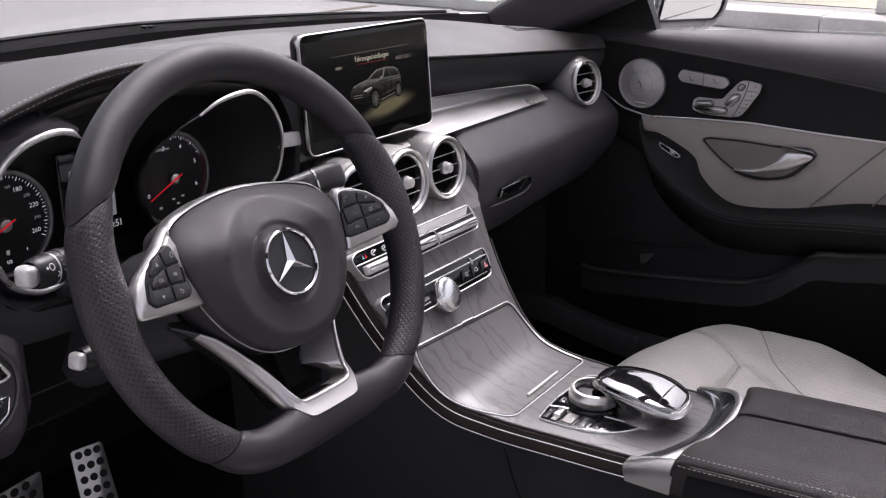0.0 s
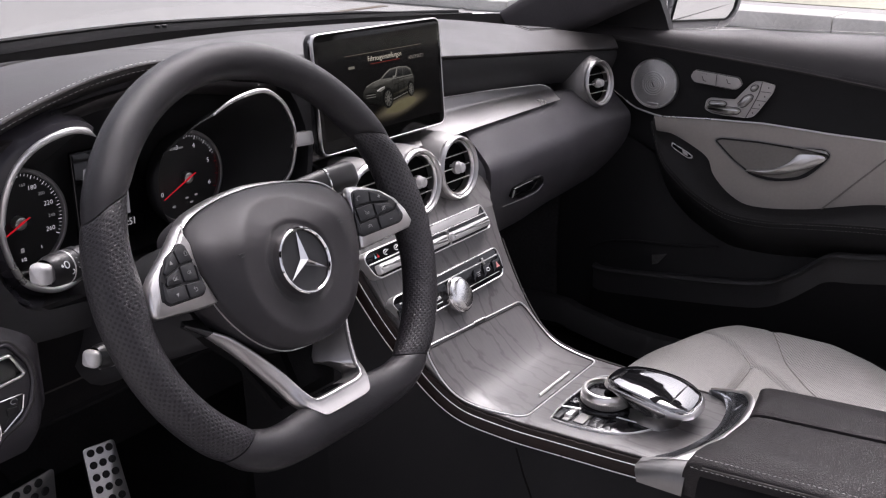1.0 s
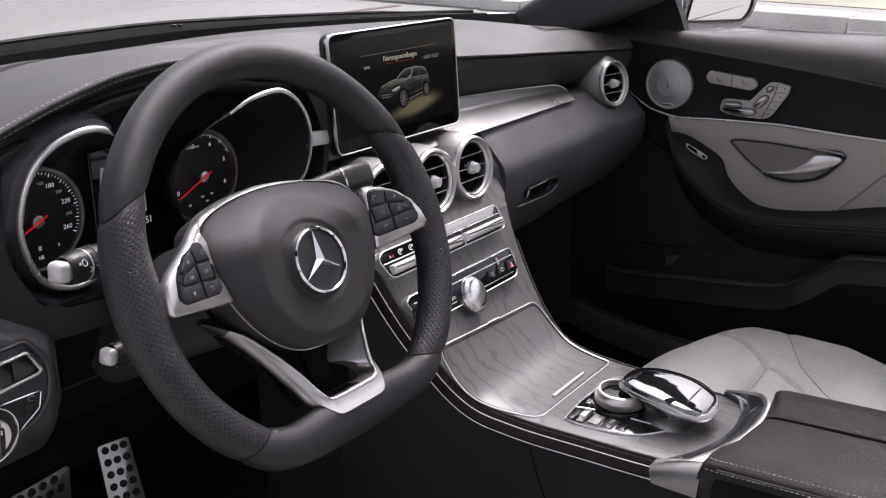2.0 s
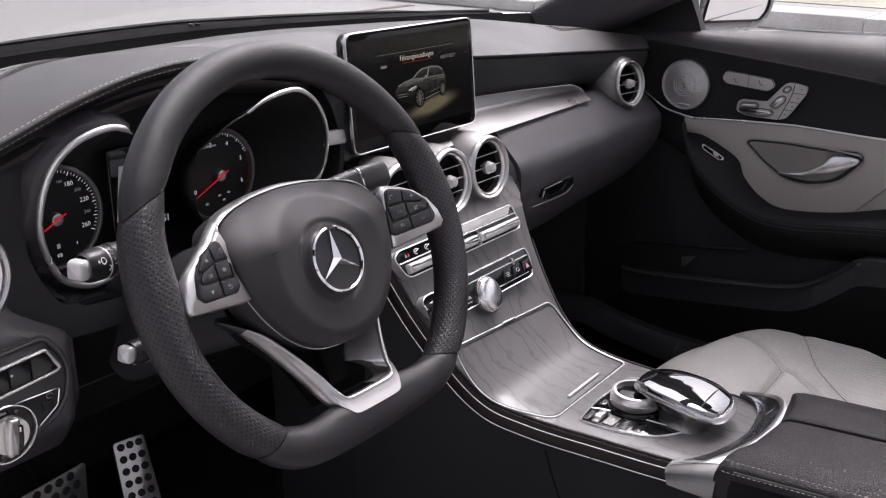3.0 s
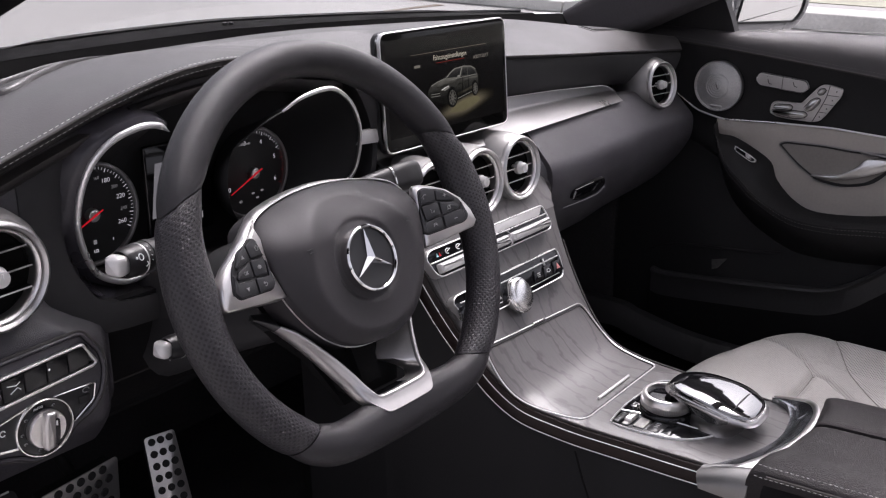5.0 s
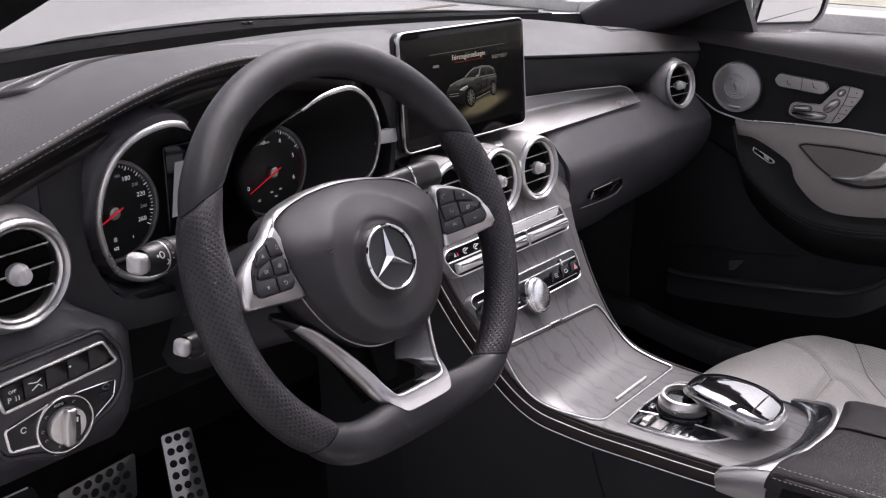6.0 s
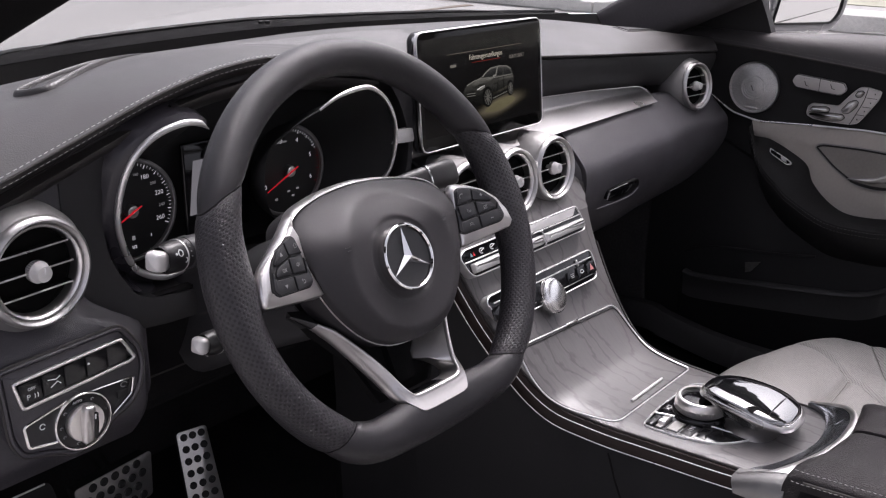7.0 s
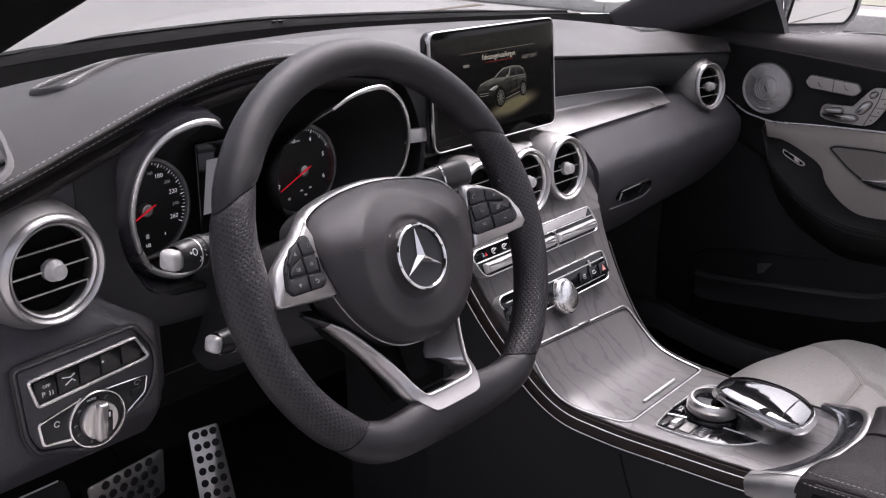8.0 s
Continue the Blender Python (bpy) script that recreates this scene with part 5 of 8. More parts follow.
shape("picture_flank", [(0.006, 1.0268), (0.030, 1.0282), (0.0455, 1.0285), (0.0465, 1.0262), (0.030, 1.0250), (0.006, 1.0215)], shaded("picture_flank_light", (0.005, 0.005, 0.004), (0.055, 0.055, 0.045), 1.0225, 1.030), 0.0016)
shape("picture_flank_low", [(0.004, 1.0120), (0.020, 1.0142), (0.034, 1.0172), (0.034, 1.0140), (0.004, 1.0085)], shaded("picture_flank_glow", (0.006, 0.0057, 0.004), (0.035, 0.033, 0.024), 1.009, 1.018), 0.0017)
shape("picture_grille", [(-0.0490, 1.0195), (-0.031, 1.0185), (-0.029, 1.0110), (-0.046, 1.0105)], glow("picture_grille_dark", (0.005, 0.005, 0.004), 0.6), 0.0016)
g_glint = glow("picture_glint", (0.16, 0.16, 0.135), 0.6)
g_gap = glow("picture_gap_dark", (0.004, 0.004, 0.0035), 0.5)
for z in (1.0168, 1.0140):
    shape("picture_grille_bar", [(-0.0475, z + 0.0003), (-0.0305, z - 0.0003), (-0.0305, z - 0.0010), (-0.0475, z - 0.0004)], g_glint, 0.0018)
shape("picture_lamp", [(-0.0275, 1.0198), (-0.0195, 1.0222), (-0.0125, 1.0232), (-0.0120, 1.0205), (-0.0205, 1.0178)], glow("picture_lamp_light", (0.20, 0.20, 0.17), 0.45), 0.0017)
shape("picture_lamp_rim", [(-0.0275, 1.0198), (-0.0195, 1.0222), (-0.0125, 1.0232), (-0.0125, 1.0226), (-0.0190, 1.0214), (-0.0265, 1.0190)], glow("picture_lamp_white", (0.45, 0.45, 0.40), 0.6), 0.0019)
g_rim = glow("picture_rim", (0.085, 0.084, 0.070), 0.6)
g_tyre = glow("picture_tyre", (0.004, 0.004, 0.0035), 0.5)
for cx, cz, rx, rz in ((-0.0070, 1.0080, 0.0085, 0.0112), (0.0400, 1.0130, 0.0056, 0.0086)):
    oval = [(cx + rx * math.cos(t), cz + rz * math.sin(t)) for t in lin(0, 2 * math.pi * 19 / 20, 20)]
    shape("picture_arch", [(cx + (x - cx) * 1.14, cz + (z - cz) * 1.12 + 0.0006) for x, z in oval], g_gap, 0.00175)
    shape("picture_tyre", oval, g_tyre, 0.0018)
    part("picture_rim", tube([SM @ Vector((*on_screen(cx + (x - cx) * 0.80, cz + (z - cz) * 0.80), 0.0021)) for x, z in oval], 0.00022, True, seg=4), g_rim, scr)
    for k in range(10):
        a = 2 * math.pi * k / 10 + 0.4
        q = [(cx + 0.80 * rx * r * math.cos(a + w), cz + 0.80 * rz * r * math.sin(a + w)) for r, w in ((0.14, -0.6), (1.0, -0.07), (1.0, 0.07), (0.14, 0.6))]
        shape("picture_spoke", q, g_rim, 0.0021)
shape("picture_roof", [(-0.0010, 1.0412), (0.0005, 1.0424), (0.020, 1.0434), (0.034, 1.0418), (0.0425, 1.0376), (0.0420, 1.0364), (0.0338, 1.0407), (0.020, 1.0421), (0.0080, 1.0417)], glow("picture_roof_light", (0.15, 0.15, 0.125), 0.55), 0.0017)
for pts in ([(-0.0165, 1.0335), (-0.0085, 1.0384), (0.0005, 1.0420), (0.0008, 1.0414), (-0.0078, 1.0378), (-0.0155, 1.0330)], [(0.0095, 1.0316), (0.0140, 1.0415), (0.0150, 1.0415), (0.0108, 1.0316)], [(-0.012, 1.0290), (0.006, 1.0302), (0.044, 1.0306), (0.0455, 1.0300), (0.006, 1.0297)], [(-0.0460, 1.0270), (-0.034, 1.0304), (-0.018, 1.0329), (-0.018, 1.0325), (-0.034, 1.0299), (-0.0455, 1.0264)], [(0.0050, 1.0330), (0.0095, 1.0336), (0.0100, 1.0312), (0.0058, 1.0308)]):
    shape("picture_highlight", pts, g_glint, 0.0019)
for pts in ([(0.0135, 1.0090), (0.0150, 1.0300), (0.0153, 1.0300), (0.0140, 1.0090)], [(0.0262, 1.0110), (0.0268, 1.0300), (0.0271, 1.0300), (0.0266, 1.0110)]):
    shape("picture_door_line", pts, g_gap, 0.0019)
for k in range(9):
    u, w = k / 9, (k + 0.62) / 9
    shape("picture_sill", [(0.004 + 0.030 * u, 1.0058 + 0.0050 * u), (0.004 + 0.030 * w, 1.0058 + 0.0050 * w), (0.004 + 0.030 * w, 1.0049 + 0.0050 * w), (0.004 + 0.030 * u, 1.0049 + 0.0050 * u)], g_glint, 0.0017)
g_white = glow("screen_white", (0.85, 0.80, 0.62), 0.34)
text("screen_title", "Fahrzeugeinstellungen", 0.0090, g_white, scr, SM @ pose(*on_screen(-0.0065, 1.0585), 0.0012), 0.0001, 0.82, 0.00014)
text("screen_entry", "AGILITY SELECT", 0.0062, glow("screen_faint", (0.16, 0.15, 0.125), 0.7), scr, SM @ pose(*on_screen(0.056, 1.0515), 0.0012), 0.0001, 0.72, 0.0001)
shape("title_rule", [(-0.034, 1.0522), (0.022, 1.0522), (0.022, 1.0528), (-0.034, 1.0528)], glow("screen_red", (0.30, 0.03, 0.02), 0.28), 0.0013)
shape("screen_line", [(-0.080, 1.0655), (0.068, 1.0655), (0.068, 1.0660), (-0.080, 1.0660)], glow("screen_line_grey", (0.15, 0.13, 0.10), 0.5), 0.0012)
shape("menu_bar", [(-0.0745, 1.0505), (-0.0640, 1.0505), (-0.0640, 1.0535), (-0.0745, 1.0535)], glow("screen_faint_left", (0.13, 0.125, 0.10), 0.7), 0.0012, "faint unreadable menu entry")

# ---- air vents ----
VENT_RING = mat("satin_vent_ring", (0.54, 0.53, 0.525), 0.36, metal=1.0, vary=0.03, rvary=0.04)
# Near-black plastic whose colour carries the shade inside the shallow vents
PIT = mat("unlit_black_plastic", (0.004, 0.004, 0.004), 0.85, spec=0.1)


def vent(name, r, deep, label, flare=1.06, ball=False):
    ob = thing(name, (0, 0, 0), label, "air vent", "round air vents")
    barrel = [(r * flare, -deep), (r * (flare * 0.8 + 0.2), -deep * 0.55), (r * (flare * 0.4 + 0.62), -0.016)]
    if ball:
        barrel = [(r * 0.9, -deep), (r * 1.16, -0.055), (r * 1.25, -0.042), (r * 1.27, -0.032), (r * 1.22, -0.021), (r * 1.13, -0.012)]
    part("bezel", lathe(barrel + [(r * 1.012, -0.004), (r * 0.975, 0.0015), (r * 0.93, 0.0024), (r * 0.885, 0.0008), (r * 0.87, -0.002), (r * 0.865, -0.012)], Matrix(), 64), SATIN, ob, "satin silver bezel", 60)
    part("front_ring", lathe([(r * 1.016, -0.0055), (r * 1.018, -0.0040), (r * 0.978, 0.0022), (r * 0.932, 0.0031), (r * 0.882, 0.0014), (r * 0.866, -0.002), (r * 0.866, -0.004)], Matrix(), 64), VENT_RING, ob, "satin silver front ring", 60)
    part("inner_ring", lathe([(r * 0.862, -0.010), (r * 0.86, -0.0015), (r * 0.835, -0.0008), (r * 0.80, -0.002), (r * 0.785, -0.006), (r * 0.78, -0.013)], Matrix(), 64), SILVER, ob, "fine silver inner ring", 60)
    part("gap_ring", lathe([(r * 0.885, -0.0105), (r * 0.885, -0.006), (r * 0.84, -0.006), (r * 0.84, -0.0105)], Matrix(), 48), DEEP, ob)
    part("throat", lathe([(r * 0.775, -0.0127), (r * 0.74, -0.0148), (0.0001, -0.0155)], Matrix(), 64), PIT, ob, "throat coloured black for its shaded depth")
    for v in (-0.41, 0.0, 0.41):
        half = r * 0.76 * math.sqrt(1 - v * v)
        y = v * r * 0.95
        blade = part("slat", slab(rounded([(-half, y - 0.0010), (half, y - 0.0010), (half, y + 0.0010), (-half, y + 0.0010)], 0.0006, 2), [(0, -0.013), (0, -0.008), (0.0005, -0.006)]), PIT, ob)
        part("slat_edge", tube([(-half * 0.97, y, -0.006), (half * 0.97, y, -0.006)], 0.0008, seg=6), LINE, blade, "bright slat edge")
    knob = part("knob", lathe([(r * 0.10, -0.014), (r * 0.10, -0.009), (r * 0.195, -0.0075), (r * 0.200, -0.002), (r * 0.175, -0.0006), (r * 0.155, 0.0040), (r * 0.14, 0.0054), (0.0001, 0.0058)], Matrix(), 32), ALU, ob, "satin silver knob")
    part("knob_mark", box(-0.0005, 0.0005, 0.000, r * 0.11, 0.0054, 0.0062, 0.0002), INK, knob)
    part("knob_ribs", joined([tube([(r * 0.198 * math.cos(a), r * 0.198 * math.sin(a), -0.0070), (r * 0.200 * math.cos(a), r * 0.200 * math.sin(a), -0.0024)], 0.00035, seg=4) for a in [2 * math.pi * k / 30 for k in range(30)]]), SATIN, knob, kind="stuff")
    return ob


v_end = vent("air_vent", 0.0455, 0.085, "round satin silver air vent with three bright slats", 1.30)
v_end.matrix_basis = pose(-0.601, 0.158, 0.9525, 90, 0, 6)
v_far = vent("air_vent", 0.0400, 0.080, "round satin silver air vent beside the passenger door", ball=True)
v_far.matrix_basis = pose(0.588, 0.178, 0.9455, 81, 0, -8)
v_mid = vent("air_vent", 0.0415, 0.060, "round satin silver centre air vent with bright slats", 1.18)
v_mid.matrix_basis = pose(0.0850, 0.128, 0.909, 82, 0, 0)
copy_thing(v_mid, pose(-0.003, 0.126, 0.909, 82, 0, 0))
copy_thing(v_mid, pose(-0.092, 0.128, 0.909, 82, 0, 0))

# ---- centre console ----
CY = [-0.50, -0.30, -0.20, -0.085, -0.057, -0.02, 0.0, 0.02, 0.04, 0.07, 0.10, 0.13, 0.15, 0.19]
CZ = [0.700, 0.695, 0.690, 0.688, 0.689, 0.693, 0.702, 0.719, 0.742, 0.783, 0.834, 0.890, 0.930, 1.00]
WY = [-0.30, -0.22, -0.15, -0.09, -0.05, 0.0, 0.04, 0.07, 0.106, 0.15, 0.19]
WX = [0.086, 0.088, 0.093, 0.098, 0.101, 0.109, 0.120, 0.132, 0.146, 0.158, 0.165]


def con_z(y):
    return soft_interp(y, CY, CZ, 0.018)


def con_w(y):
    return soft_interp(y, WY, WX, 0.02)


def con_right(y):
    return con_w(y) - soft_interp(y, [-0.10, 0.0, 0.04, 0.073, 0.093, 0.108, 0.16], [0.0, 0.003, 0.006, 0.0095, 0.011, 0.0075, 0.004], 0.008)


console = thing("center_console", (0, -0.05, 0.5), "grey open-pored wood centre console with chrome lines", "console")
ys = lin(-0.285, 0.108, 60)


def con_ring(y, full=True):
    w = con_w(y)
    z = con_z(y)
    sl = (con_z(y + 0.004) - con_z(y - 0.004)) / 0.008
    n = Vector((0, -sl, 1)).normalized()
    pts = []
    for s, h in ((-1.0, -0.009), (-0.998, -0.004), (-0.99, -0.0012), (-0.96, -0.0001), (-0.7, 0), (-0.35, 0), (0, 0), (0.35, 0), (0.7, 0), (0.96, -0.0001), (0.99, -0.0012), (0.998, -0.004), (1.0, -0.009)):
        pts.append(Vector((s * (w if s < 0 else con_right(y)), y, z)) + n * h)
    under = [p - n * 0.012 for p in pts]
    return pts + under[::-1]


deck = part("wood_panel", loft([con_ring(y) for y in ys]), WOOD, console, "matt grey open-pored wood panel", 50)


def rail(y, side=-1, drop=0.0, out=0.0):
    sl = (con_z(y + 0.004) - con_z(y - 0.004)) / 0.008
    n = Vector((0, -sl, 1)).normalized()
    return Vector((side * ((con_w(y) if side < 0 else con_right(y)) + 0.004 + out), y, con_z(y))) + n * (-0.003 - drop)


for side in (-1, 1):
    ry = lin(-0.235, 0.150 if side < 0 else 0.085, 46)
    edge_part = part("wood_edge", loft([[rail(y, side, -0.002, -0.004), rail(y, side, 0.0, 0.0), rail(y, side, 0.010, 0.002), rail(y, side, 0.0205, 0.0025), rail(y, side, 0.0205, -0.01), rail(y, side, -0.002, -0.01)] for y in ry]), WOOD_EDGE, console, "glossy dark brown wood edge")
    part("edge_gap", tube([rail(y, side, -0.0022, -0.0035) for y in ry], 0.0016, seg=6), SEAM, edge_part)
    part("chrome_line", tube([rail(y, side, 0.0062, 0.0016) for y in ry], 0.0006, seg=8), LINE, edge_part, "chrome line")
    part("chrome_line", tube([rail(y, side, 0.0195, 0.004) for y in ry], 0.0006, seg=8), LINE, edge_part, "chrome line")
    rings = []
    for y in lin(-0.62, 0.30, 40):
        yc = min(max(y, -0.235), 0.15)
        a = rail(yc, side, 0.0215, 0.0015)
        a.y = y if not -0.235 < y < 0.15 else a.y
        lowx = side * (0.125 + 0.02 * interp(y, [-0.2, 0.1], [0, 1]))
        rings.append([a, a.lerp(Vector((lowx, a.y, 0.45)), 0.2) + Vector((side * 0.006, 0, 0)), Vector((lowx, a.y, 0.45)), Vector((lowx, a.y + 0.02, 0.30)), Vector((lowx - side * 0.02, a.y + 0.02, 0.30)), a - Vector((side * 0.02, 0, 0.01))])
    part("side_panel", loft(rings), DOOR_LOW, console, "black soft side panel")
    if side < 0:
        part("panel_joint", tube([(side * 0.1315, -0.098, 0.677), (side * 0.1335, -0.110, 0.648), (side * 0.134, -0.122, 0.622), (side * 0.1275, -0.165, 0.45)], 0.0012, seg=6), VOID, console)

# lidded tray
TRAY = rounded([(-0.109, 0.0435), (0.101, 0.0368), (0.104, 0.010), (0.094, -0.040), (0.090, -0.083), (-0.087, -0.083), (-0.100, -0.045), (-0.113, 0.008)], [0.012, 0.012, 0.03, 0.03, 0.008, 0.014, 0.03, 0.03], 6)


def dense(pts, step=0.004):
    out = []
    for a, b in zip(pts, pts[1:] + pts[:1]):
        n = max(1, int((b - a).length / step))
        out += [a.lerp(b, k / n) for k in range(n)]
    return out


TRAY = dense(TRAY)


def on_con(x, y, h=0.0):
    sl = (con_z(y + 0.004) - con_z(y - 0.004)) / 0.008
    return Vector((x, y, con_z(y))) + Vector((0, -sl, 1)).normalized() * h


tray = part("tray_border", tube([on_con(q.x, q.y, 0.0007) for q in TRAY], 0.0010, True, 8), LINE, console, "chrome border of the tray lid")
part("tray_gap", tube([on_con(q.x, q.y, 0.0003) for q in inset(TRAY, 0.0022)], 0.0009, True, 6), SEAM, console)
part("tray_handle", tube([on_con(x, -0.0705, 0.0014) for x in lin(-0.034, 0.040, 6)], 0.0019, seg=8), LINE, console, "slim silver grip line")
part("tray_catch", tube([on_con(x, 0.0402 - 0.032 * x, 0.0012) for x in (-0.010, 0.002, 0.014)], 0.0020, seg=8), CHROME, console)

# satin fascia behind the vents
part("vent_fascia", sheet(lambda u, v: Vector((-0.155 + u * (0.293 + 0.026 * smooth01(v / 0.25)), 0.1085 + 0.082 * v, 0.8485 + 0.0985 * v)) + Vector((0, 0.008 * math.sin(math.pi * v), 0)), lin(0, 1, 12), lin(0, 0.8, 14), 0.008, (0, 1, 0)), WOOD, console, "grey wood fascia behind the vents")
# control panels on the stack
SP = pose(0, 0.04, 0.742, 61.5)
ctl = thing("audio_panel", (0, 0.06, 0.79), "gloss black audio button panel in a chrome frame", "control panel")
ap = rounded([(-0.134, 0.069), (-0.126, 0.0755), (0.090, 0.0755), (0.0925, 0.062), (0.0860, 0.0370), (-0.118, 0.0370)], [0.006, 0.006, 0.006, 0.012, 0.010, 0.012], 5)
AM = SP @ pose(0, 0, 0.001)
part("frame", ring_frame(ap, 0.0015, -0.012, 0.0026, AM, 0.0005), LINE, ctl, "chrome frame")
part("panel", plate(inset(ap, 0.0012), -0.012, 0.0012, AM, 0.0004), GLOSS, ctl, "gloss black panel")
for k in range(3):
    x0 = 0.0225 + 0.0222 * k
    key = part("button", plate(rounded([(x0 - 0.001, 0.0455), (x0 + 0.0205, 0.0455), (x0 + 0.0213, 0.0605), (x0 + 0.003, 0.0605)], 0.003 if k == 0 else 0.001, 3), 0.001, 0.0034, AM, 0.0006), GLOSS, ctl, "gloss black button")
    x1 = -0.0645 - 0.0222 * k
    key2 = part("button", plate(rounded([(x1 - 0.0213, 0.0455), (x1 + 0.001, 0.0455), (x1 - 0.003, 0.0605), (x1 - 0.0205, 0.0605)], 0.002, 3), 0.001, 0.0034, AM, 0.0006), GLOSS, ctl, "gloss black button")
    mm = AM @ pose(x0 + 0.0108, 0.0535, 0.0035)
    if k == 2:
        tri = [(-0.0042, -0.0035), (0.0042, -0.0035), (0, 0.0042)]
        part("hazard_triangle", slab(tri, [(0, 0), (0, 0.0004)], mm), mat("pale_red_print", (0.62, 0.25, 0.24), 0.5), key, "pale red warning triangle")
    elif k == 1:
        part("symbol", tube([mm @ Vector(q) for q in ((-0.004, -0.001, 0.0001), (-0.002, 0.002, 0.0001), (0.002, 0.002, 0.0001), (0.004, -0.001, 0.0001), (0.0, -0.0022, 0.0001))], 0.0005, True, 5), INK, key)
    else:
        for j in range(3):
            part("symbol", tube([mm @ Vector((-0.0035, 0.0022 * (j - 1), 0.0001)), mm @ Vector((0.0035, 0.0022 * (j - 1), 0.0001))], 0.0005, seg=5), INK_GREY, key)
part("lower_bar", tube([AM @ Vector((x, 0.0442, 0.0018)) for x in (0.006, 0.045, 0.078)], 0.0006, seg=6), STEEL, ctl)
part("lower_bar", tube([AM @ Vector((x, 0.0442, 0.0018)) for x in (-0.118, -0.08, -0.050)], 0.0006, seg=6), STEEL, ctl)
part("slider_bar", tube([AM @ Vector((x, 0.0652, 0.0020)) for x in (-0.122, -0.02, 0.087)], 0.0009, seg=6), STEEL, ctl)
part("slider_tab", box(0.0515, 0.0540, 0.0610, 0.0700, 0.001, 0.0040, 0.0008, AM), STEEL, ctl)
text("media_label", "MEDIA", 0.0056, INK, ctl, AM @ pose(-0.060, 0.0500, 0.0040), 0.0002)
volume = thing("volume_knob", (-0.021, 0.05, 0.78), "domed chrome volume roller knob", "knob")
KM = AM @ pose(-0.0190, 0.0425, 0.0)
part("collar", lathe([(0.0225, 0.0), (0.0225, 0.006), (0.0218, 0.0075), (0.0205, 0.0078)], KM, 44), CHROME, volume)
part("dome", lathe([(0.0206, 0.002), (0.0208, 0.0082), (0.0200, 0.0098), (0.0180, 0.0110), (0.0130, 0.0122), (0.007, 0.0128), (0.0001, 0.0130)], KM, 44), mat("bright_chrome_dome", (0.90, 0.89, 0.88), 0.24, metal=1.0, vary=0.01), volume, "polished dome")

clim = thing("climate_panel", (0, 0.09, 0.84), "silver climate switch row with chrome bars", "control panel")
KM2 = SP @ pose(0, 0, 0.001)
cp = rounded([(-0.1500, 0.128), (-0.139, 0.1350), (0.095, 0.1350), (0.1000, 0.118), (0.0985, 0.1005), (-0.140, 0.1005)], [0.008, 0.008, 0.006, 0.02, 0.008, 0.012], 5)
part("frame", ring_frame(cp, 0.0016, -0.012, 0.0028, KM2, 0.0005), LINE, clim, "chrome frame")
part("panel", plate(inset(cp, 0.0014), -0.012, 0.0010, KM2, 0.0004), GLOSS, clim, "gloss black panel")
part("disc_cover", plate(rounded([(-0.063, 0.1232), (0.082, 0.1232), (0.093, 0.1330), (-0.057, 0.1330)], 0.002, 3), 0.001, 0.0024, KM2, 0.0005), ALU, clim, "pale silver disc slot cover")
part("switch_bed", plate(rounded([(-0.063, 0.1030), (0.095, 0.1030), (0.096, 0.1205), (-0.063, 0.1205)], 0.002, 3), 0.001, 0.0018, KM2, 0.0004), KEY, clim)
for name, x0, x1 in (("rocker", 0.0085, 0.0950), ("rocker", -0.062, 0.0005), ("rocker", -0.1360, -0.074)):
    part(name, slab(rounded([(x0, 0.1050), (x1, 0.1050), (x1 + 0.001, 0.1165), (x0, 0.1165)], 0.0025, 3), [(0, 0.001), (0, 0.004), (0.0010, 0.0068), (0.0035, 0.0082), (0.0048, 0.0084)], KM2), ALU, clim, "satin silver rocker bar")
part("divider", box(0.0030, 0.0052, 0.1025, 0.1215, 0.001, 0.0070, 0.0006, KM2), CHROME, clim)
part("divider", box(-0.062, 0.0960, 0.1210, 0.1226, 0.001, 0.0034, 0.0005, KM2), LINE, clim)
part("divider", box(-0.144, -0.072, 0.1190, 0.1206, 0.001, 0.0034, 0.0005, KM2), LINE, clim)
for k, ink in enumerate((BLUE_INK, RED_PAINT)):
    part("temperature_mark", slab([(-0.1305 + 0.0048 * k, 0.1240), (-0.1265 + 0.0048 * k, 0.1240), (-0.1285 + 0.0048 * k, 0.1285)], [(0, 0.001), (0, 0.0016)], KM2), ink, clim)
for x0 in (-0.109, -0.089):
    part("symbol", tube([KM2 @ Vector((x0 + 0.004 * math.cos(t), 0.1265 + 0.003 * math.sin(t), 0.0014)) for t in lin(0.4, 4.8, 9)], 0.0007, seg=5), INK, clim)
    part("symbol", tube([KM2 @ Vector((x0 - 0.002, 0.1260, 0.0014)), KM2 @ Vector((x0 + 0.005, 0.1285, 0.0014))], 0.0007, seg=5), INK, clim)

# controller, touchpad and their bezel
bez = thing("controller_panel", (0, -0.15, 0.69), "gloss black controller surround with chrome line", "control panel")
bo = dense(rounded([(-0.0730, -0.1060), (-0.030, -0.1000), (0.054, -0.1025), (0.066, -0.125), (0.064, -0.210), (-0.020, -0.2170), (-0.046, -0.2025), (-0.064, -0.182), (-0.0725, -0.150), (-0.0745, -0.122)], [0.005, 0.02, 0.012, 0.02, 0.02, 0.008, 0.03, 0.03, 0.03, 0.012], 5), 0.005)
part("frame", ring_frame(bo, 0.0017, -0.002, 0.0022, Matrix(), 0.0008, lambda x, y: con_z(y)), LINE, bez, "chrome line")
part("panel", plate(inset(bo, 0.002), -0.001, 0.0012, Matrix(), 0.0004, lambda x, y: con_z(y)), GLOSS, bez, "gloss black panel")
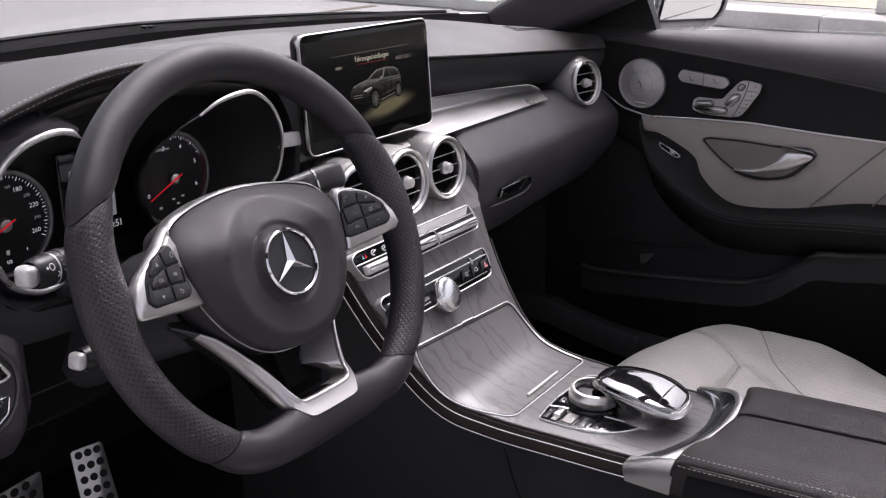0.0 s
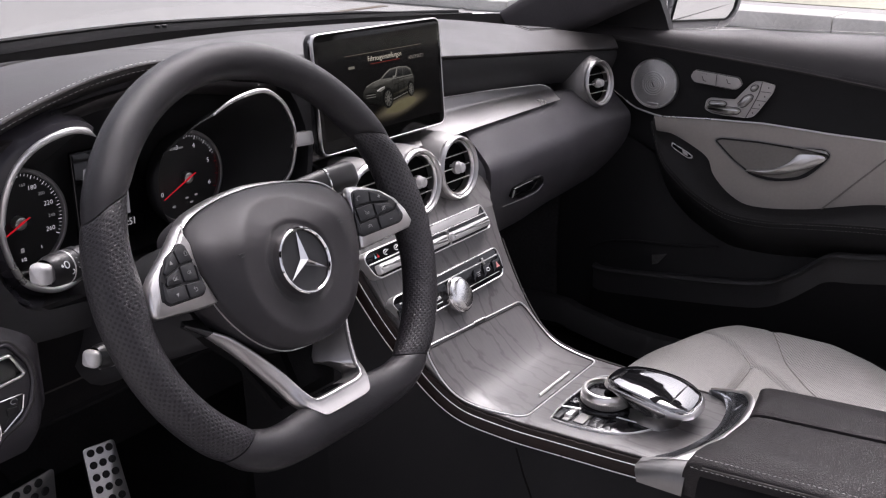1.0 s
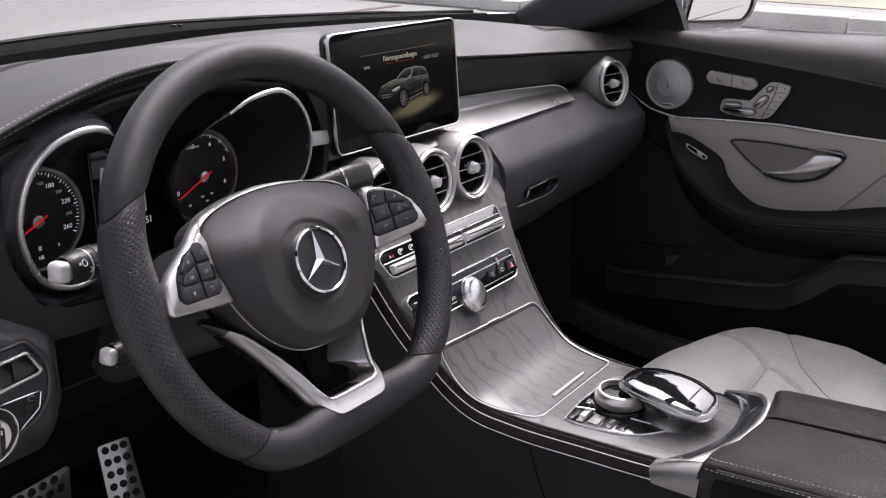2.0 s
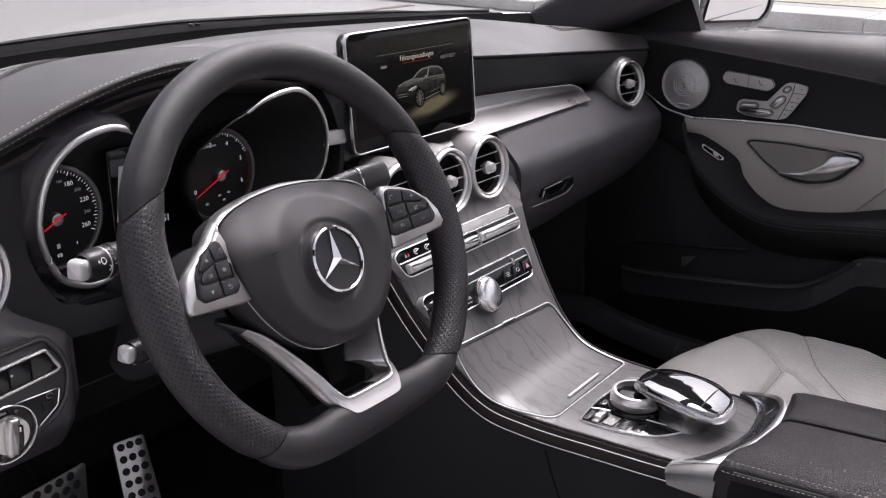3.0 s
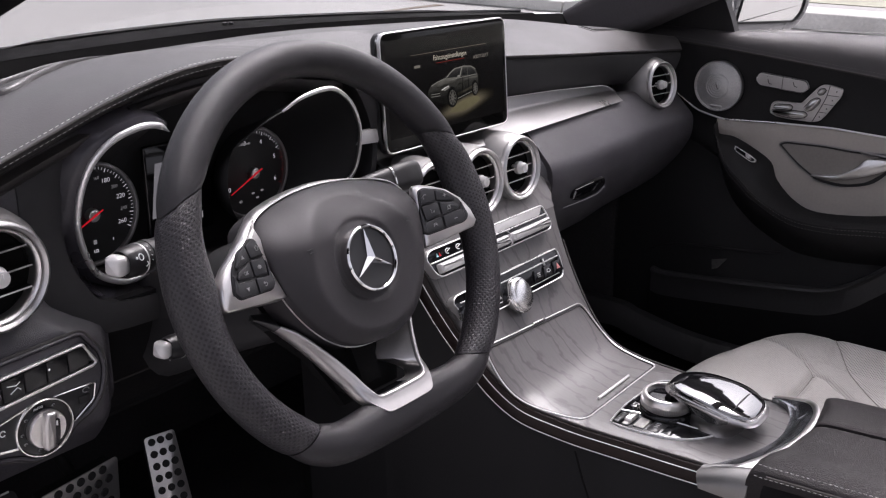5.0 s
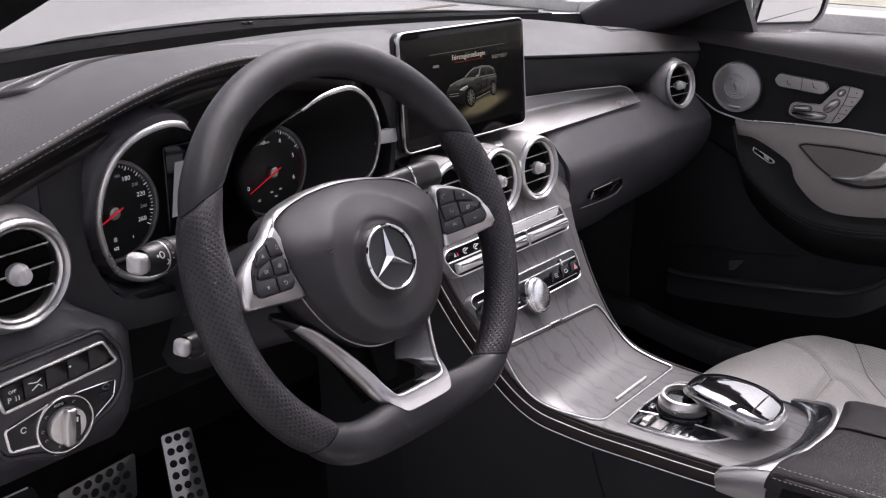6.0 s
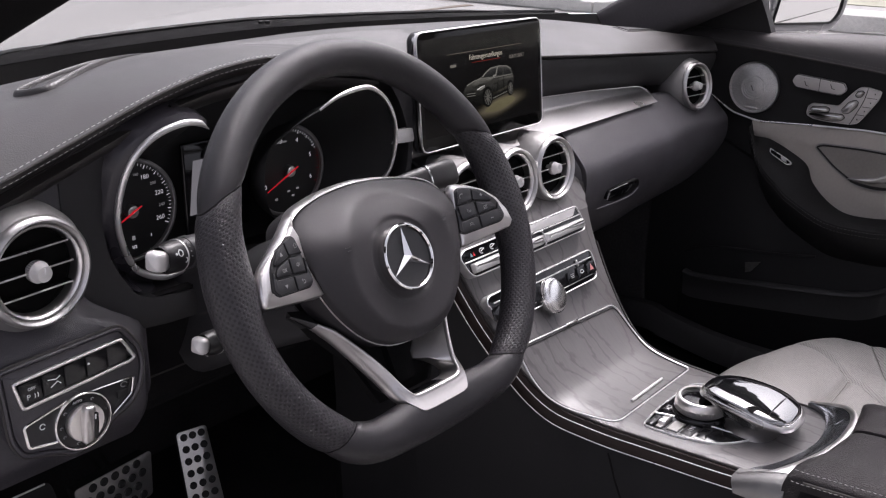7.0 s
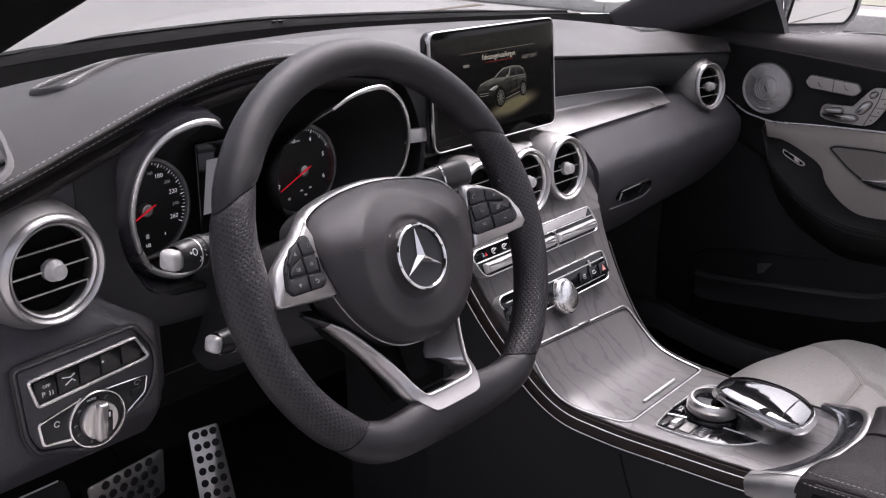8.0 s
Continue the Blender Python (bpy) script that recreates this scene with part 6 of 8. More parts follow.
part("divider", tube([(-0.0405, -0.1045, con_z(-0.105) + 0.0016), (-0.0365, -0.116, con_z(-0.116) + 0.0016), (-0.0320, -0.135, con_z(-0.135) + 0.0016), (-0.0285, -0.170, con_z(-0.170) + 0.0016), (-0.0265, -0.209, con_z(-0.208) + 0.0016)], 0.0010, seg=8), LINE, bez, "chrome divider")
part("key", box(-0.0690, -0.0455, -0.1155, -0.1085, 0.6885, 0.6914, 0.001), KEY, bez)
part("toggle", slab(rounded([(-0.0610, -0.1270), (-0.0415, -0.1270), (-0.0425, -0.1180), (-0.0610, -0.1180)], 0.0015, 3), [(0, 0.688), (0, 0.6925), (0.0008, 0.6942), (0.002, 0.6948)]), SILVER, bez, "small silver toggle")
part("toggle", slab(rounded([(-0.0690, -0.1270), (-0.0620, -0.1270), (-0.0620, -0.1190), (-0.0690, -0.1190)], 0.001, 3), [(0, 0.688), (0, 0.6908), (0.0006, 0.6914)]), BRUSHED, bez)
part("toggle", slab(rounded([(-0.0655, -0.1440), (-0.0430, -0.1440), (-0.0430, -0.1310), (-0.0655, -0.1310)], 0.0015, 3), [(0, 0.688), (0, 0.6908), (0.0006, 0.6914)]), BRUSHED, bez, "flat grey key")
part("key", box(-0.0640, -0.0400, -0.1600, -0.1465, 0.6885, 0.6912, 0.0012), KEY, bez)
part("key", box(-0.0600, -0.0370, -0.1745, -0.1625, 0.6885, 0.6912, 0.0012), GLOSS, bez)
for k in range(3):
    part("symbol", tube([(-0.0535 + 0.004 * k, -0.1510, 0.6914), (-0.0520 + 0.004 * k, -0.1555, 0.6914)], 0.0004, seg=5), INK, bez)
part("back_key", box(-0.028, -0.012, -0.117, -0.1065, 0.6885, 0.6912, 0.002), GLOSS, bez)
part("symbol", tube([(-0.023, -0.1095, 0.6915), (-0.017, -0.1095, 0.6915), (-0.017, -0.1135, 0.6915), (-0.022, -0.1135, 0.6915)], 0.0005, seg=5), INK, bez)
ctrl = thing("rotary_controller", (-0.006, -0.143, 0.69), "silver ribbed rotary controller wheel", "controller")
RM = pose(-0.009, -0.1435, 0.688) @ Matrix.Diagonal((0.91, 0.91, 0.94, 1))
part("base", lathe([(0.0345, 0.0), (0.0345, 0.006), (0.033, 0.008), (0.02, 0.008)], RM, 44), GLOSS, ctrl)
part("wheel", lathe([(0.0285, 0.008), (0.0305, 0.0095), (0.0312, 0.018), (0.0302, 0.0245), (0.0280, 0.0265), (0.0252, 0.0262), (0.0240, 0.0235), (0.0235, 0.016)], RM, 56), SILVER, ctrl, "satin silver wheel", 60)
part("cap", lathe([(0.0240, 0.014), (0.0238, 0.0225), (0.018, 0.0240), (0.0001, 0.0245)], RM, 40), GLOSS, ctrl, "gloss black cap")
part("ribs", joined([tube([RM @ Vector((0.0312 * math.cos(a), 0.0312 * math.sin(a), 0.0105)), RM @ Vector((0.0314 * math.cos(a), 0.0314 * math.sin(a), 0.0170))], 0.0006, seg=4) for a in [2 * math.pi * k / 90 for k in range(90)]]), STEEL, ctrl, kind="stuff")
rest = thing("touchpad_rest", (0, -0.2, 0.70), "silver palm rest with a gloss black touchpad", "touchpad")


def rest_outline(grow):
    pts = []
    for a in [2 * math.pi * j / 40 for j in range(40)]:
        c, s = math.cos(a), math.sin(a)
        x = 0.0395 * (abs(c) ** 0.7) * (1 if c > 0 else -1)
        y = 0.056 * (abs(s) ** 0.75) * (1 if s > 0 else -1)
        x *= 1 - 0.14 * (y / 0.058)
        pts.append(Vector((x * (1 + grow), y * (1 + grow))))
    return pts


def rest_place(q, z):
    y = -0.195 + q.y
    lift = 0.0035 * q.y / 0.058 - 2.0 * (q.y - 0.006) ** 2
    return Vector((q.x + 0.0045, y, z + lift))


rings = []
for gx, gy, z, back in ((-0.10, -0.46, 0.690, -0.006), (-0.15, -0.47, 0.695, -0.006), (-0.17, -0.42, 0.702, -0.005), (-0.12, -0.30, 0.709, -0.003), (-0.04, -0.12, 0.7155, -0.001), (0.0, 0.0, 0.7195, 0.0), (-0.02, -0.015, 0.7222, 0.0), (-0.085, -0.07, 0.7240, 0.0)):
    rings.append([rest_place(Vector((q.x * (1 + gx), q.y * (1 + gy) + back)), z) for q in rest_outline(0)])
part("shell", loft(rings), SHELL, rest, "satin silver shell", 60)
rings = []
for g, z in ((-0.070, 0.7225), (-0.070, 0.7250), (-0.085, 0.7270), (-0.14, 0.7286), (-0.4, 0.7298), (-0.8, 0.7302)):
    rings.append([rest_place(q, z) for q in rest_outline(g)])
part("touchpad", loft(rings), PIANO, rest, "polished black touch surface", 60)
part("pad_line", tube([rest_place(Vector((x, -0.030 - 0.5 * x * x)), 0.7294 - 2.0 * x * x) for x in lin(-0.029, 0.029, 9)], 0.0012, seg=6), DEEP, rest)
part("rim_line", tube([rest_place(q, 0.7242) for q in rest_outline(-0.072)], 0.0007, True, 6), CHROME, rest, "chrome line")

# silver bow behind the wood and the armrest
bow = thing("console_bow", (0, -0.27, 0.7), "broad satin silver bow at the end of the console", "trim")
inner = [Vector(q) for q in ((-0.1310, -0.2380, 0.6885), (-0.1300, -0.2360, 0.6930), (-0.1265, -0.2330, 0.6975), (-0.1200, -0.2305, 0.7000))] + spline([(-0.112, -0.2305, 0.6995), (-0.097, -0.2370, 0.6985), (-0.064, -0.2550, 0.698), (-0.029, -0.2660, 0.698), (0.001, -0.271, 0.698), (0.029, -0.269, 0.698), (0.052, -0.264, 0.698), (0.072, -0.254, 0.698), (0.082, -0.241, 0.698), (0.085, -0.232, 0.697)], 5)
crest = [Vector(q) for q in ((-0.1313, -0.2560, 0.6890), (-0.1307, -0.2560, 0.6960), (-0.1285, -0.2560, 0.7040), (-0.1230, -0.2560, 0.7090))] + spline([(-0.116, -0.2570, 0.7115), (-0.104, -0.2630, 0.713), (-0.078, -0.2745, 0.714), (-0.046, -0.2845, 0.714), (-0.011, -0.2890, 0.714), (0.022, -0.2892, 0.714), (0.047, -0.286, 0.713), (0.068, -0.275, 0.710), (0.0805, -0.257, 0.7035), (0.0854, -0.2335, 0.6975)], 5)
outer_b = [Vector(q) for q in ((-0.1315, -0.2850, 0.6900), (-0.1310, -0.2852, 0.6985), (-0.1285, -0.2852, 0.7085), (-0.1230, -0.2850, 0.7150))] + spline([(-0.114, -0.2840, 0.7185), (-0.100, -0.2860, 0.721), (-0.075, -0.2925, 0.722), (-0.046, -0.2990, 0.722), (-0.011, -0.303, 0.722), (0.022, -0.3015, 0.722), (0.048, -0.295, 0.721), (0.071, -0.281, 0.716), (0.0835, -0.259, 0.7065), (0.0862, -0.2340, 0.6985)], 5)
plate_rings, dish_rings, rim_rings = [], [], []
crest = [c.lerp(b, 0.32 * min(1.0, max(0.0, (k - 6) / 8))) for k, (c, b) in enumerate(zip(crest, outer_b))]
for k, (a, c, b) in enumerate(zip(inner, crest, outer_b)):
    w = min(1.0, max(0.0, (k - 4) / 6))
    up = Vector((0, 0, 1))
    back = Vector((0.010, 0, 0)).lerp(Vector((0, 0, -0.008)), w)
    if k <= 6:
        plate_rings.append([a + back, a, a.lerp(c, 0.5), c, c.lerp(b, 0.5) + up * 0.0008 * w, b, b + back * 1.4])
    if k >= 6:
        sag = 0.0025 * w * min(1, (len(inner) - 1 - k) / 8)
        dish_rings.append([a + back, a + up * 0.0008, a.lerp(c, 0.25) - up * sag, a.lerp(c, 0.5) - up * sag * 1.4, a.lerp(c, 0.75) - up * sag, c, c + back])
        rim_rings.append([c + back, c, c.lerp(b, 0.15) + up * 0.0016 * w, c.lerp(b, 0.5) + up * 0.0022 * w, c.lerp(b, 0.85) + up * 0.0012 * w, b, b + back * 1.4])
part("side_plate", loft(plate_rings), BRUSHED, bow, "brushed silver side plate", 50)
arc = part("dish", loft(dish_rings), BOW_DARK, bow, "dark polished hollow of the bow", 50)
part("rim", loft(rim_rings), SILVER, bow, "bright silver rim of the bow", 50)
part("badge_frame", tube([a.lerp(c, 0.30) + Vector((0, 0, -0.0035)) for a, c in list(zip(inner, crest))[24:34]] + [a.lerp(c, 0.82) + Vector((0, 0, -0.0028)) for a, c in list(zip(inner, crest))[35:24:-1]], 0.0006, True, 6), CHROME, arc)

arm = thing("armrest", (0, -0.45, 0.7), "dark leather armrest with two lids and grey stitching", "armrest")


def arm_rise(y):
    """The lids climb gently towards the rear."""
    return 0.088 * max(0.0, -0.30 - y)


def arm_top(x, y):
    z = 0.7375 - 0.30 * max(0, x - 0.035) - 2.2 * max(0, x - 0.075) ** 1.5 - 1.2 * max(0, -0.095 - x) ** 1.4
    return z + arm_rise(y)


def arm_lid(x0, x1, name):
    rings = []
    for y in [-0.3065, -0.308, -0.312, -0.318, -0.33] + lin(-0.35, -0.62, 12):
        k = {-0.3065: 0.010, -0.308: 0.005, -0.312: 0.0022, -0.318: 0.0006}.get(y, 0)
        xs = [x0, x0 + 0.001, x0 + 0.0035] + lin(x0 + 0.008, x1 - 0.008, 9) + [x1 - 0.0035, x1 - 0.001, x1]
        # the front follows the bow
        bend = lambda x: interp(x, [-0.13, -0.112, -0.074, -0.022, 0.028, 0.061, 0.08, 0.105], [0.024, 0.022, 0.006, -0.001, 0.001, 0.010, 0.016, 0.022]) * min(1, max(0, (y + 0.45) / 0.14))
        face = []
        for i, x in enumerate(xs):
            e = min(i, len(xs) - 1 - i)
            d = (0.005, 0.0014, 0.0003)[e] if e < 3 else 0
            face.append(Vector((x, y + bend(x), arm_top(x, y) - d - k)))
        rings.append(face + [Vector((x1 - 0.001, face[-1].y, 0.690)), Vector((x0 + 0.001, face[0].y, 0.690))])
    return part(name, loft(rings), ARM_HIDE, arm, "grained dark leather lid", 50)


arm_lid(-0.128, -0.0165, "lid")
arm_lid(-0.0125, 0.105, "lid")
rings = []
for y in lin(-0.300, -0.62, 10):
    u = arm_rise(y)
    rings.append([Vector((-0.124, y, 0.7195 + u)), Vector((-0.133, y, 0.712 + u)), Vector((-0.137, y, 0.695 + u)), Vector((-0.135, y, 0.62)), Vector((-0.128, y, 0.30)), Vector((0.128, y, 0.30)), Vector((0.125, y, 0.62)), Vector((0.112, y, 0.690)), Vector((0.100, y, 0.696))])
box_part = part("box", loft(rings), LOWER_SHADED, arm, "black leather console box")
for dx, dz in ((0.0, 0.0), (-0.0095, -0.0065)):
    part("stitching", stitches([(-0.1255 + dx, y, 0.7375 + arm_rise(y) + dz - 0.002 * (dx == 0) - 0.003 * (dx != 0)) for y in lin(-0.290, -0.60, 30)], 0.0032, 0.0018, 0.00024), THREAD, arm, "grey stitching", kind="stuff")
part("seam", tube([(-0.1300, y, 0.7265 + arm_rise(y)) for y in lin(-0.302, -0.60, 10)], 0.0016, seg=6), SEAM, arm)

# ---- passenger door ----
DXP = 0.735
door = thing("passenger_door", (0.75, -0.2, 0.5), "closed passenger door panel in black and light grey leather", "door")
STITCH_Y, STITCH_Z = [-1.25, -0.275, -0.124, 0.023, 0.128, 0.288, 0.36], [0.87, 0.961, 0.977, 0.989, 0.997, 1.007, 1.01]
CHR_Y, CHR_Z = [-1.25, -0.287, -0.183, -0.069, 0.032, 0.123, 0.174, 0.217, 0.30], [0.880, 0.880, 0.880, 0.883, 0.878, 0.871, 0.881, 0.908, 0.955]


def st_z(y):
    return soft_interp(y, STITCH_Y, STITCH_Z, 0.03)


def ch_z(y):
    return soft_interp(y, CHR_Y, CHR_Z, 0.012)


yd = lin(0.34, -1.25, 80)
YLIST = lin(0.30, -0.40, 60) + lin(-0.45, -1.25, 12)


def ledge(y, v):
    a = Vector((DXP - 0.004, y, st_z(y)))
    top_z = interp(y, [-1.25, -0.26, 0.0, 0.14, 0.36], [1.05, 1.040, 1.030, 1.018, 1.010])
    b = Vector((DXP + 0.072, y, top_z))
    p = a.lerp(b, v)
    p.x -= 0.016 * math.sin(math.pi * v)
    p.z += 0.014 * math.sin(math.pi * v)
    return p


LEDGE = mat("sheen_black_leather", (0.036, 0.0335, 0.036), 0.56, spec=0.5, cell=700, relief=0.0002, vary=0.06)
sill = part("window_ledge", sheet(lambda y, v: ledge(y, v), YLIST, lin(0, 1, 9), 0.012, (0.4, 0, -0.9)), LEDGE, door, "dark leather window ledge")
part("ledge_edge", tube([ledge(y, 1.0) + Vector((0.002, 0, 0.003)) for y in YLIST], 0.0006, seg=8), SATIN, door, "thin bright window strip")
part("stitching", stitches([ledge(y, 0.0) + Vector((-0.003, 0, 0.0065)) for y in lin(0.24, -0.5, 60)], 0.004, 0.002, 0.0004), THREAD_DARK, sill, "dark stitching", kind="stuff")
part("ledge_groove", tube([ledge(y, 0.0) + Vector((-0.0012, 0, -0.0005)) for y in YLIST], 0.0016, seg=6), SEAM, sill)


def upper(y, v):
    a = Vector((DXP - 0.003, y, st_z(y) - 0.001))
    b = Vector((DXP, y, ch_z(y)))
    p = a.lerp(b, v)
    p.x += 0.006 * math.sin(math.pi * v)
    return p


part("upper_panel", sheet(upper, YLIST, lin(0, 1, 9), 0.012, (1, 0, 0)), DOOR_TOP, door, "black upper door panel")
part("chrome_line", tube([Vector((DXP - 0.003, y, ch_z(y))) for y in YLIST[4:]], 0.0017, seg=8), LINE, door, "slim chrome line")

# light insert: from the chrome line down to the armrest
A = spline([(0.133, 0.868), (0.130, 0.845), (0.098, 0.842), (0.060, 0.827), (0.026, 0.807), (0.011, 0.777), (-0.024, 0.746), (-0.067, 0.733), (-0.155, 0.744), (-0.244, 0.768), (-0.304, 0.777), (-0.45, 0.785), (-1.25, 0.79)], 5)
B = spline([(0.118, 0.868), (0.108, 0.846), (0.100, 0.825), (0.084, 0.800), (0.058, 0.778), (0.030, 0.757), (-0.034, 0.729), (-0.104, 0.727), (-0.160, 0.735), (-0.240, 0.746), (-0.317, 0.754), (-0.46, 0.765), (-1.25, 0.77)], 5)
rings = []
for q in A:
    up_z = max(ch_z(q.x), q.y + 0.001)
    face = [Vector((DXP - 0.001 - 0.004 * math.sin(math.pi * v), q.x, up_z + (q.y - up_z) * v)) for v in lin(0, 1, 8)]
    rings.append(face + [p + Vector((0.012, 0, 0)) for p in face[::-1]])
insert = part("light_insert", loft(rings), GREIGE, door, "light greige leather insert")
for p0, p1 in (((-0.183, 0.751), (-0.290, 0.873)), ((-0.283, 0.772), (-0.36, 0.873))):
    part("pleat", tube([(DXP - 0.0048, p0[0] + (p1[0] - p0[0]) * t, p0[1] + (p1[1] - p0[1]) * t) for t in lin(0, 1, 6)], 0.0016, seg=6), mat("beige_crease", (0.22, 0.205, 0.19), 0.7), insert, "pressed pleat")

# armrest shelf, black leather
rings = []
for a, b in zip(A, B):
    pa, pb = Vector((DXP - 0.002, a.x, a.y)), Vector((0.682, b.x, b.y))
    m1 = pa.lerp(pb, 0.4) + Vector((0.002, 0, -0.004))
    m2 = pa.lerp(pb, 0.8) + Vector((0, 0, 0.002))
    low = pb + Vector((0.012, 0, -0.030))
    low2 = Vector((DXP - 0.008, b.x, b.y - 0.075))
    rings.append([pa + Vector((0.006, 0, 0.0005)), pa, m1, m2, pb + Vector((0.004, 0, 0.001)), pb, pb + Vector((-0.0005, 0, -0.006)), low, low2, low2 + Vector((0.02, 0, 0))])
arm_d = part("armrest", loft(rings), DOOR_TOP, door, "black leather armrest", 60)
ARM_THREAD = mat("slate_thread", (0.22, 0.21, 0.21), 0.7, fine=1500)
part("stitching", stitches([Vector((0.6808, b.x, b.y - 0.0035)) for b in B[3:58]], 0.004, 0.002, 0.00030), ARM_THREAD, arm_d, "grey stitching", kind="stuff")
part("stitching", stitches([Vector((0.6832, b.x, b.y - 0.0115)) for b in B[3:58]], 0.004, 0.002, 0.00030), ARM_THREAD, arm_d, "grey stitching", kind="stuff")


def low_face(y, v):
    zb = interp(y, [-1.25, -0.317, -0.16, -0.034, 0.06, 0.12, 0.34], [0.70, 0.68, 0.66, 0.66, 0.70, 0.80, 0.90])
    z = zb + (0.36 - zb) * v
    return Vector((DXP - 0.008 - 0.03 * math.sin(math.pi * v), y, z))


low = part("lower_panel", sheet(low_face, YLIST, lin(0, 1, 9), 0.012, (1, 0, 0)), DOOR_LOW, door, "black lower door panel")
pocket = spline([(0.215, 0.574), (0.18, 0.5715), (0.037, 0.589), (-0.074, 0.605), (-0.122, 0.617), (-0.160, 0.640), (-0.190, 0.666), (-0.217, 0.687), (-0.263, 0.695), (-0.34, 0.708), (-0.45, 0.71)], 6)
rings = []
for q in pocket:
    rings.append([Vector((0.690, q.x, q.y - 0.012)), Vector((0.684, q.x, q.y - 0.004)), Vector((0.688, q.x, q.y)), Vector((0.70, q.x, q.y + 0.001)), Vector((0.716, q.x, q.y - 0.01)), Vector((0.716, q.x, q.y - 0.05)), Vector((0.692, q.x, q.y - 0.05))])
part("pocket_lip", loft(rings), POCKET_LIP, door, "lip of the door pocket")
part("pocket_edge", tube(spline([(0.700, 0.246, 0.586), (0.699, 0.228, 0.603), (0.698, 0.193, 0.622), (0.698, 0.143, 0.634), (0.701, 0.054, 0.643), (0.712, -0.020, 0.652)], 5), 0.0026, seg=6), DOOR_LOW, door, "rounded upper edge of the pocket")
part("pocket_insert", loft([[Vector((x, 0.098, 0.616)), Vector((x, 0.070, 0.624)), Vector((x, 0.086, 0.602)), Vector((x, 0.096, 0.598))] for x in (0.6965, 0.6930)]), mat("worn_grey_plastic", (0.062, 0.060, 0.058), 0.6, vary=0.4, patch=60), door, "small grey insert in the pocket")
part("pocket_wall", loft([[Vector((0.692, q.x, q.y - 0.048)), Vector((0.694, q.x, 0.40)), Vector((0.70, q.x, 0.40)), Vector((0.70, q.x, q.y - 0.048))] for q in pocket]), LOWER_SHADED, door)

# loudspeaker
SWITCH_PAINT = mat("silver_switch_paint", (0.52, 0.50, 0.49), 0.42, metal=0.3, vary=0.03)
PM = Matrix(((0, 0, -1, DXP - 0.004), (-1, 0, 0, 0.137), (0, 1, 0, 0.930), (0, 0, 0, 1)))
spk = thing("door_loudspeaker", (0.733, 0.137, 0.93), "round silver perforated loudspeaker grille in the door", "loudspeaker")
rings = []
prof = [(0.0445, -0.004), (0.0445, 0.003), (0.0435, 0.0045), (0.0425, 0.0045), (0.0415, 0.0032), (0.034, 0.0040), (0.0225, 0.0068)]
for k in range(5):
    r = 0.0215 - 0.0042 * k
    prof += [(r, 0.0082 + 0.0005 * k), (r - 0.0012, 0.0085 + 0.0005 * k), (r - 0.0022, 0.0076 + 0.0005 * k)]
prof.append((0.0001, 0.0104))
part("grille", lathe(prof, PM, 64), MESH_GRILLE, spk, "finely perforated silver grille", 30)
part("rim", lathe([(0.0455, -0.002), (0.0455, 0.0032), (0.0447, 0.0048), (0.0438, 0.0046), (0.0438, 0.0)], PM, 64), SILVER, spk, "bright rim")
part("badge", tube([PM @ Vector((0.003, -0.005, 0.0107)), PM @ Vector((0.0005, 0.0, 0.0112)), PM @ Vector((-0.002, 0.005, 0.0107))], 0.0007, seg=5), DEEP, spk)
part("badge", box(-0.011, 0.011, -0.0385, -0.0345, 0.003, 0.0052, 0.0012, PM), SILVER, spk, "small maker's plate")


def door_poly(pts):
    """(y, z) on the door to the panel's own plane."""
    return [Vector((-(y - 0.137), z - 0.930)) for y, z in pts]


heat = thing("seat_heat_switch", (0.733, 0.02, 0.95), "silver two-key seat heating switch on the door", "switch")
hp = rounded(door_poly([(0.070, 0.950), (0.064, 0.9635), (-0.018, 0.9575), (-0.0245, 0.946), (-0.014, 0.9355), (0.062, 0.9405)]), 0.005, 5)
part("plate", plate(hp, 0.0, 0.005, PM, 0.001), SWITCH_PAINT, heat, "satin silver plate")
part("edge_line", ring_frame(hp, 0.0012, 0.003, 0.0056, PM, 0.0004), CHROME, heat)
part("gap", tube([PM @ Vector((*q, 0.0052)) for q in door_poly([(0.022, 0.938), (0.022, 0.960)])], 0.0005, seg=5), SEAM, heat)
for y0 in (0.045, 0.001):
    part("symbol", tube([PM @ Vector((*q, 0.0053)) for q in door_poly([(y0 + 0.003, 0.953), (y0, 0.946), (y0 - 0.005, 0.945)])], 0.0006, seg=5), SEAM, heat)
    for k in range(3):
        part("lamp_dot", lathe([(0.0001, 0), (0.0006, 0.0), (0.0001, 0.0006)], PM @ pose(*door_poly([(y0 + 0.004 - 0.004 * k, 0.9575)])[0], 0.005), 8), SEAM, heat)

adj = thing("seat_adjust_switch", (0.733, -0.02, 0.92), "silver seat-shaped seat adjustment switch on the door", "switch")
sp2 = rounded(door_poly([(0.0379, 0.9000), (0.0362, 0.9124), (0.0298, 0.9175), (-0.0142, 0.9188), (-0.0389, 0.949), (-0.0464, 0.9547), (-0.0577, 0.9552), (-0.0800, 0.9512), (-0.0776, 0.9372), (-0.0574, 0.9039), (-0.0489, 0.8930), (-0.036, 0.8896), (0.0045, 0.8890), (0.0252, 0.8908), (0.0363, 0.8955)]), 0.004, 4)
part("plate", plate(sp2, 0.0, 0.0045, PM, 0.001), SWITCH_PAINT, adj, "satin silver plate")
part("edge_line", ring_frame(sp2, 0.0009, 0.003, 0.0052, PM, 0.0004), SILVER, adj)
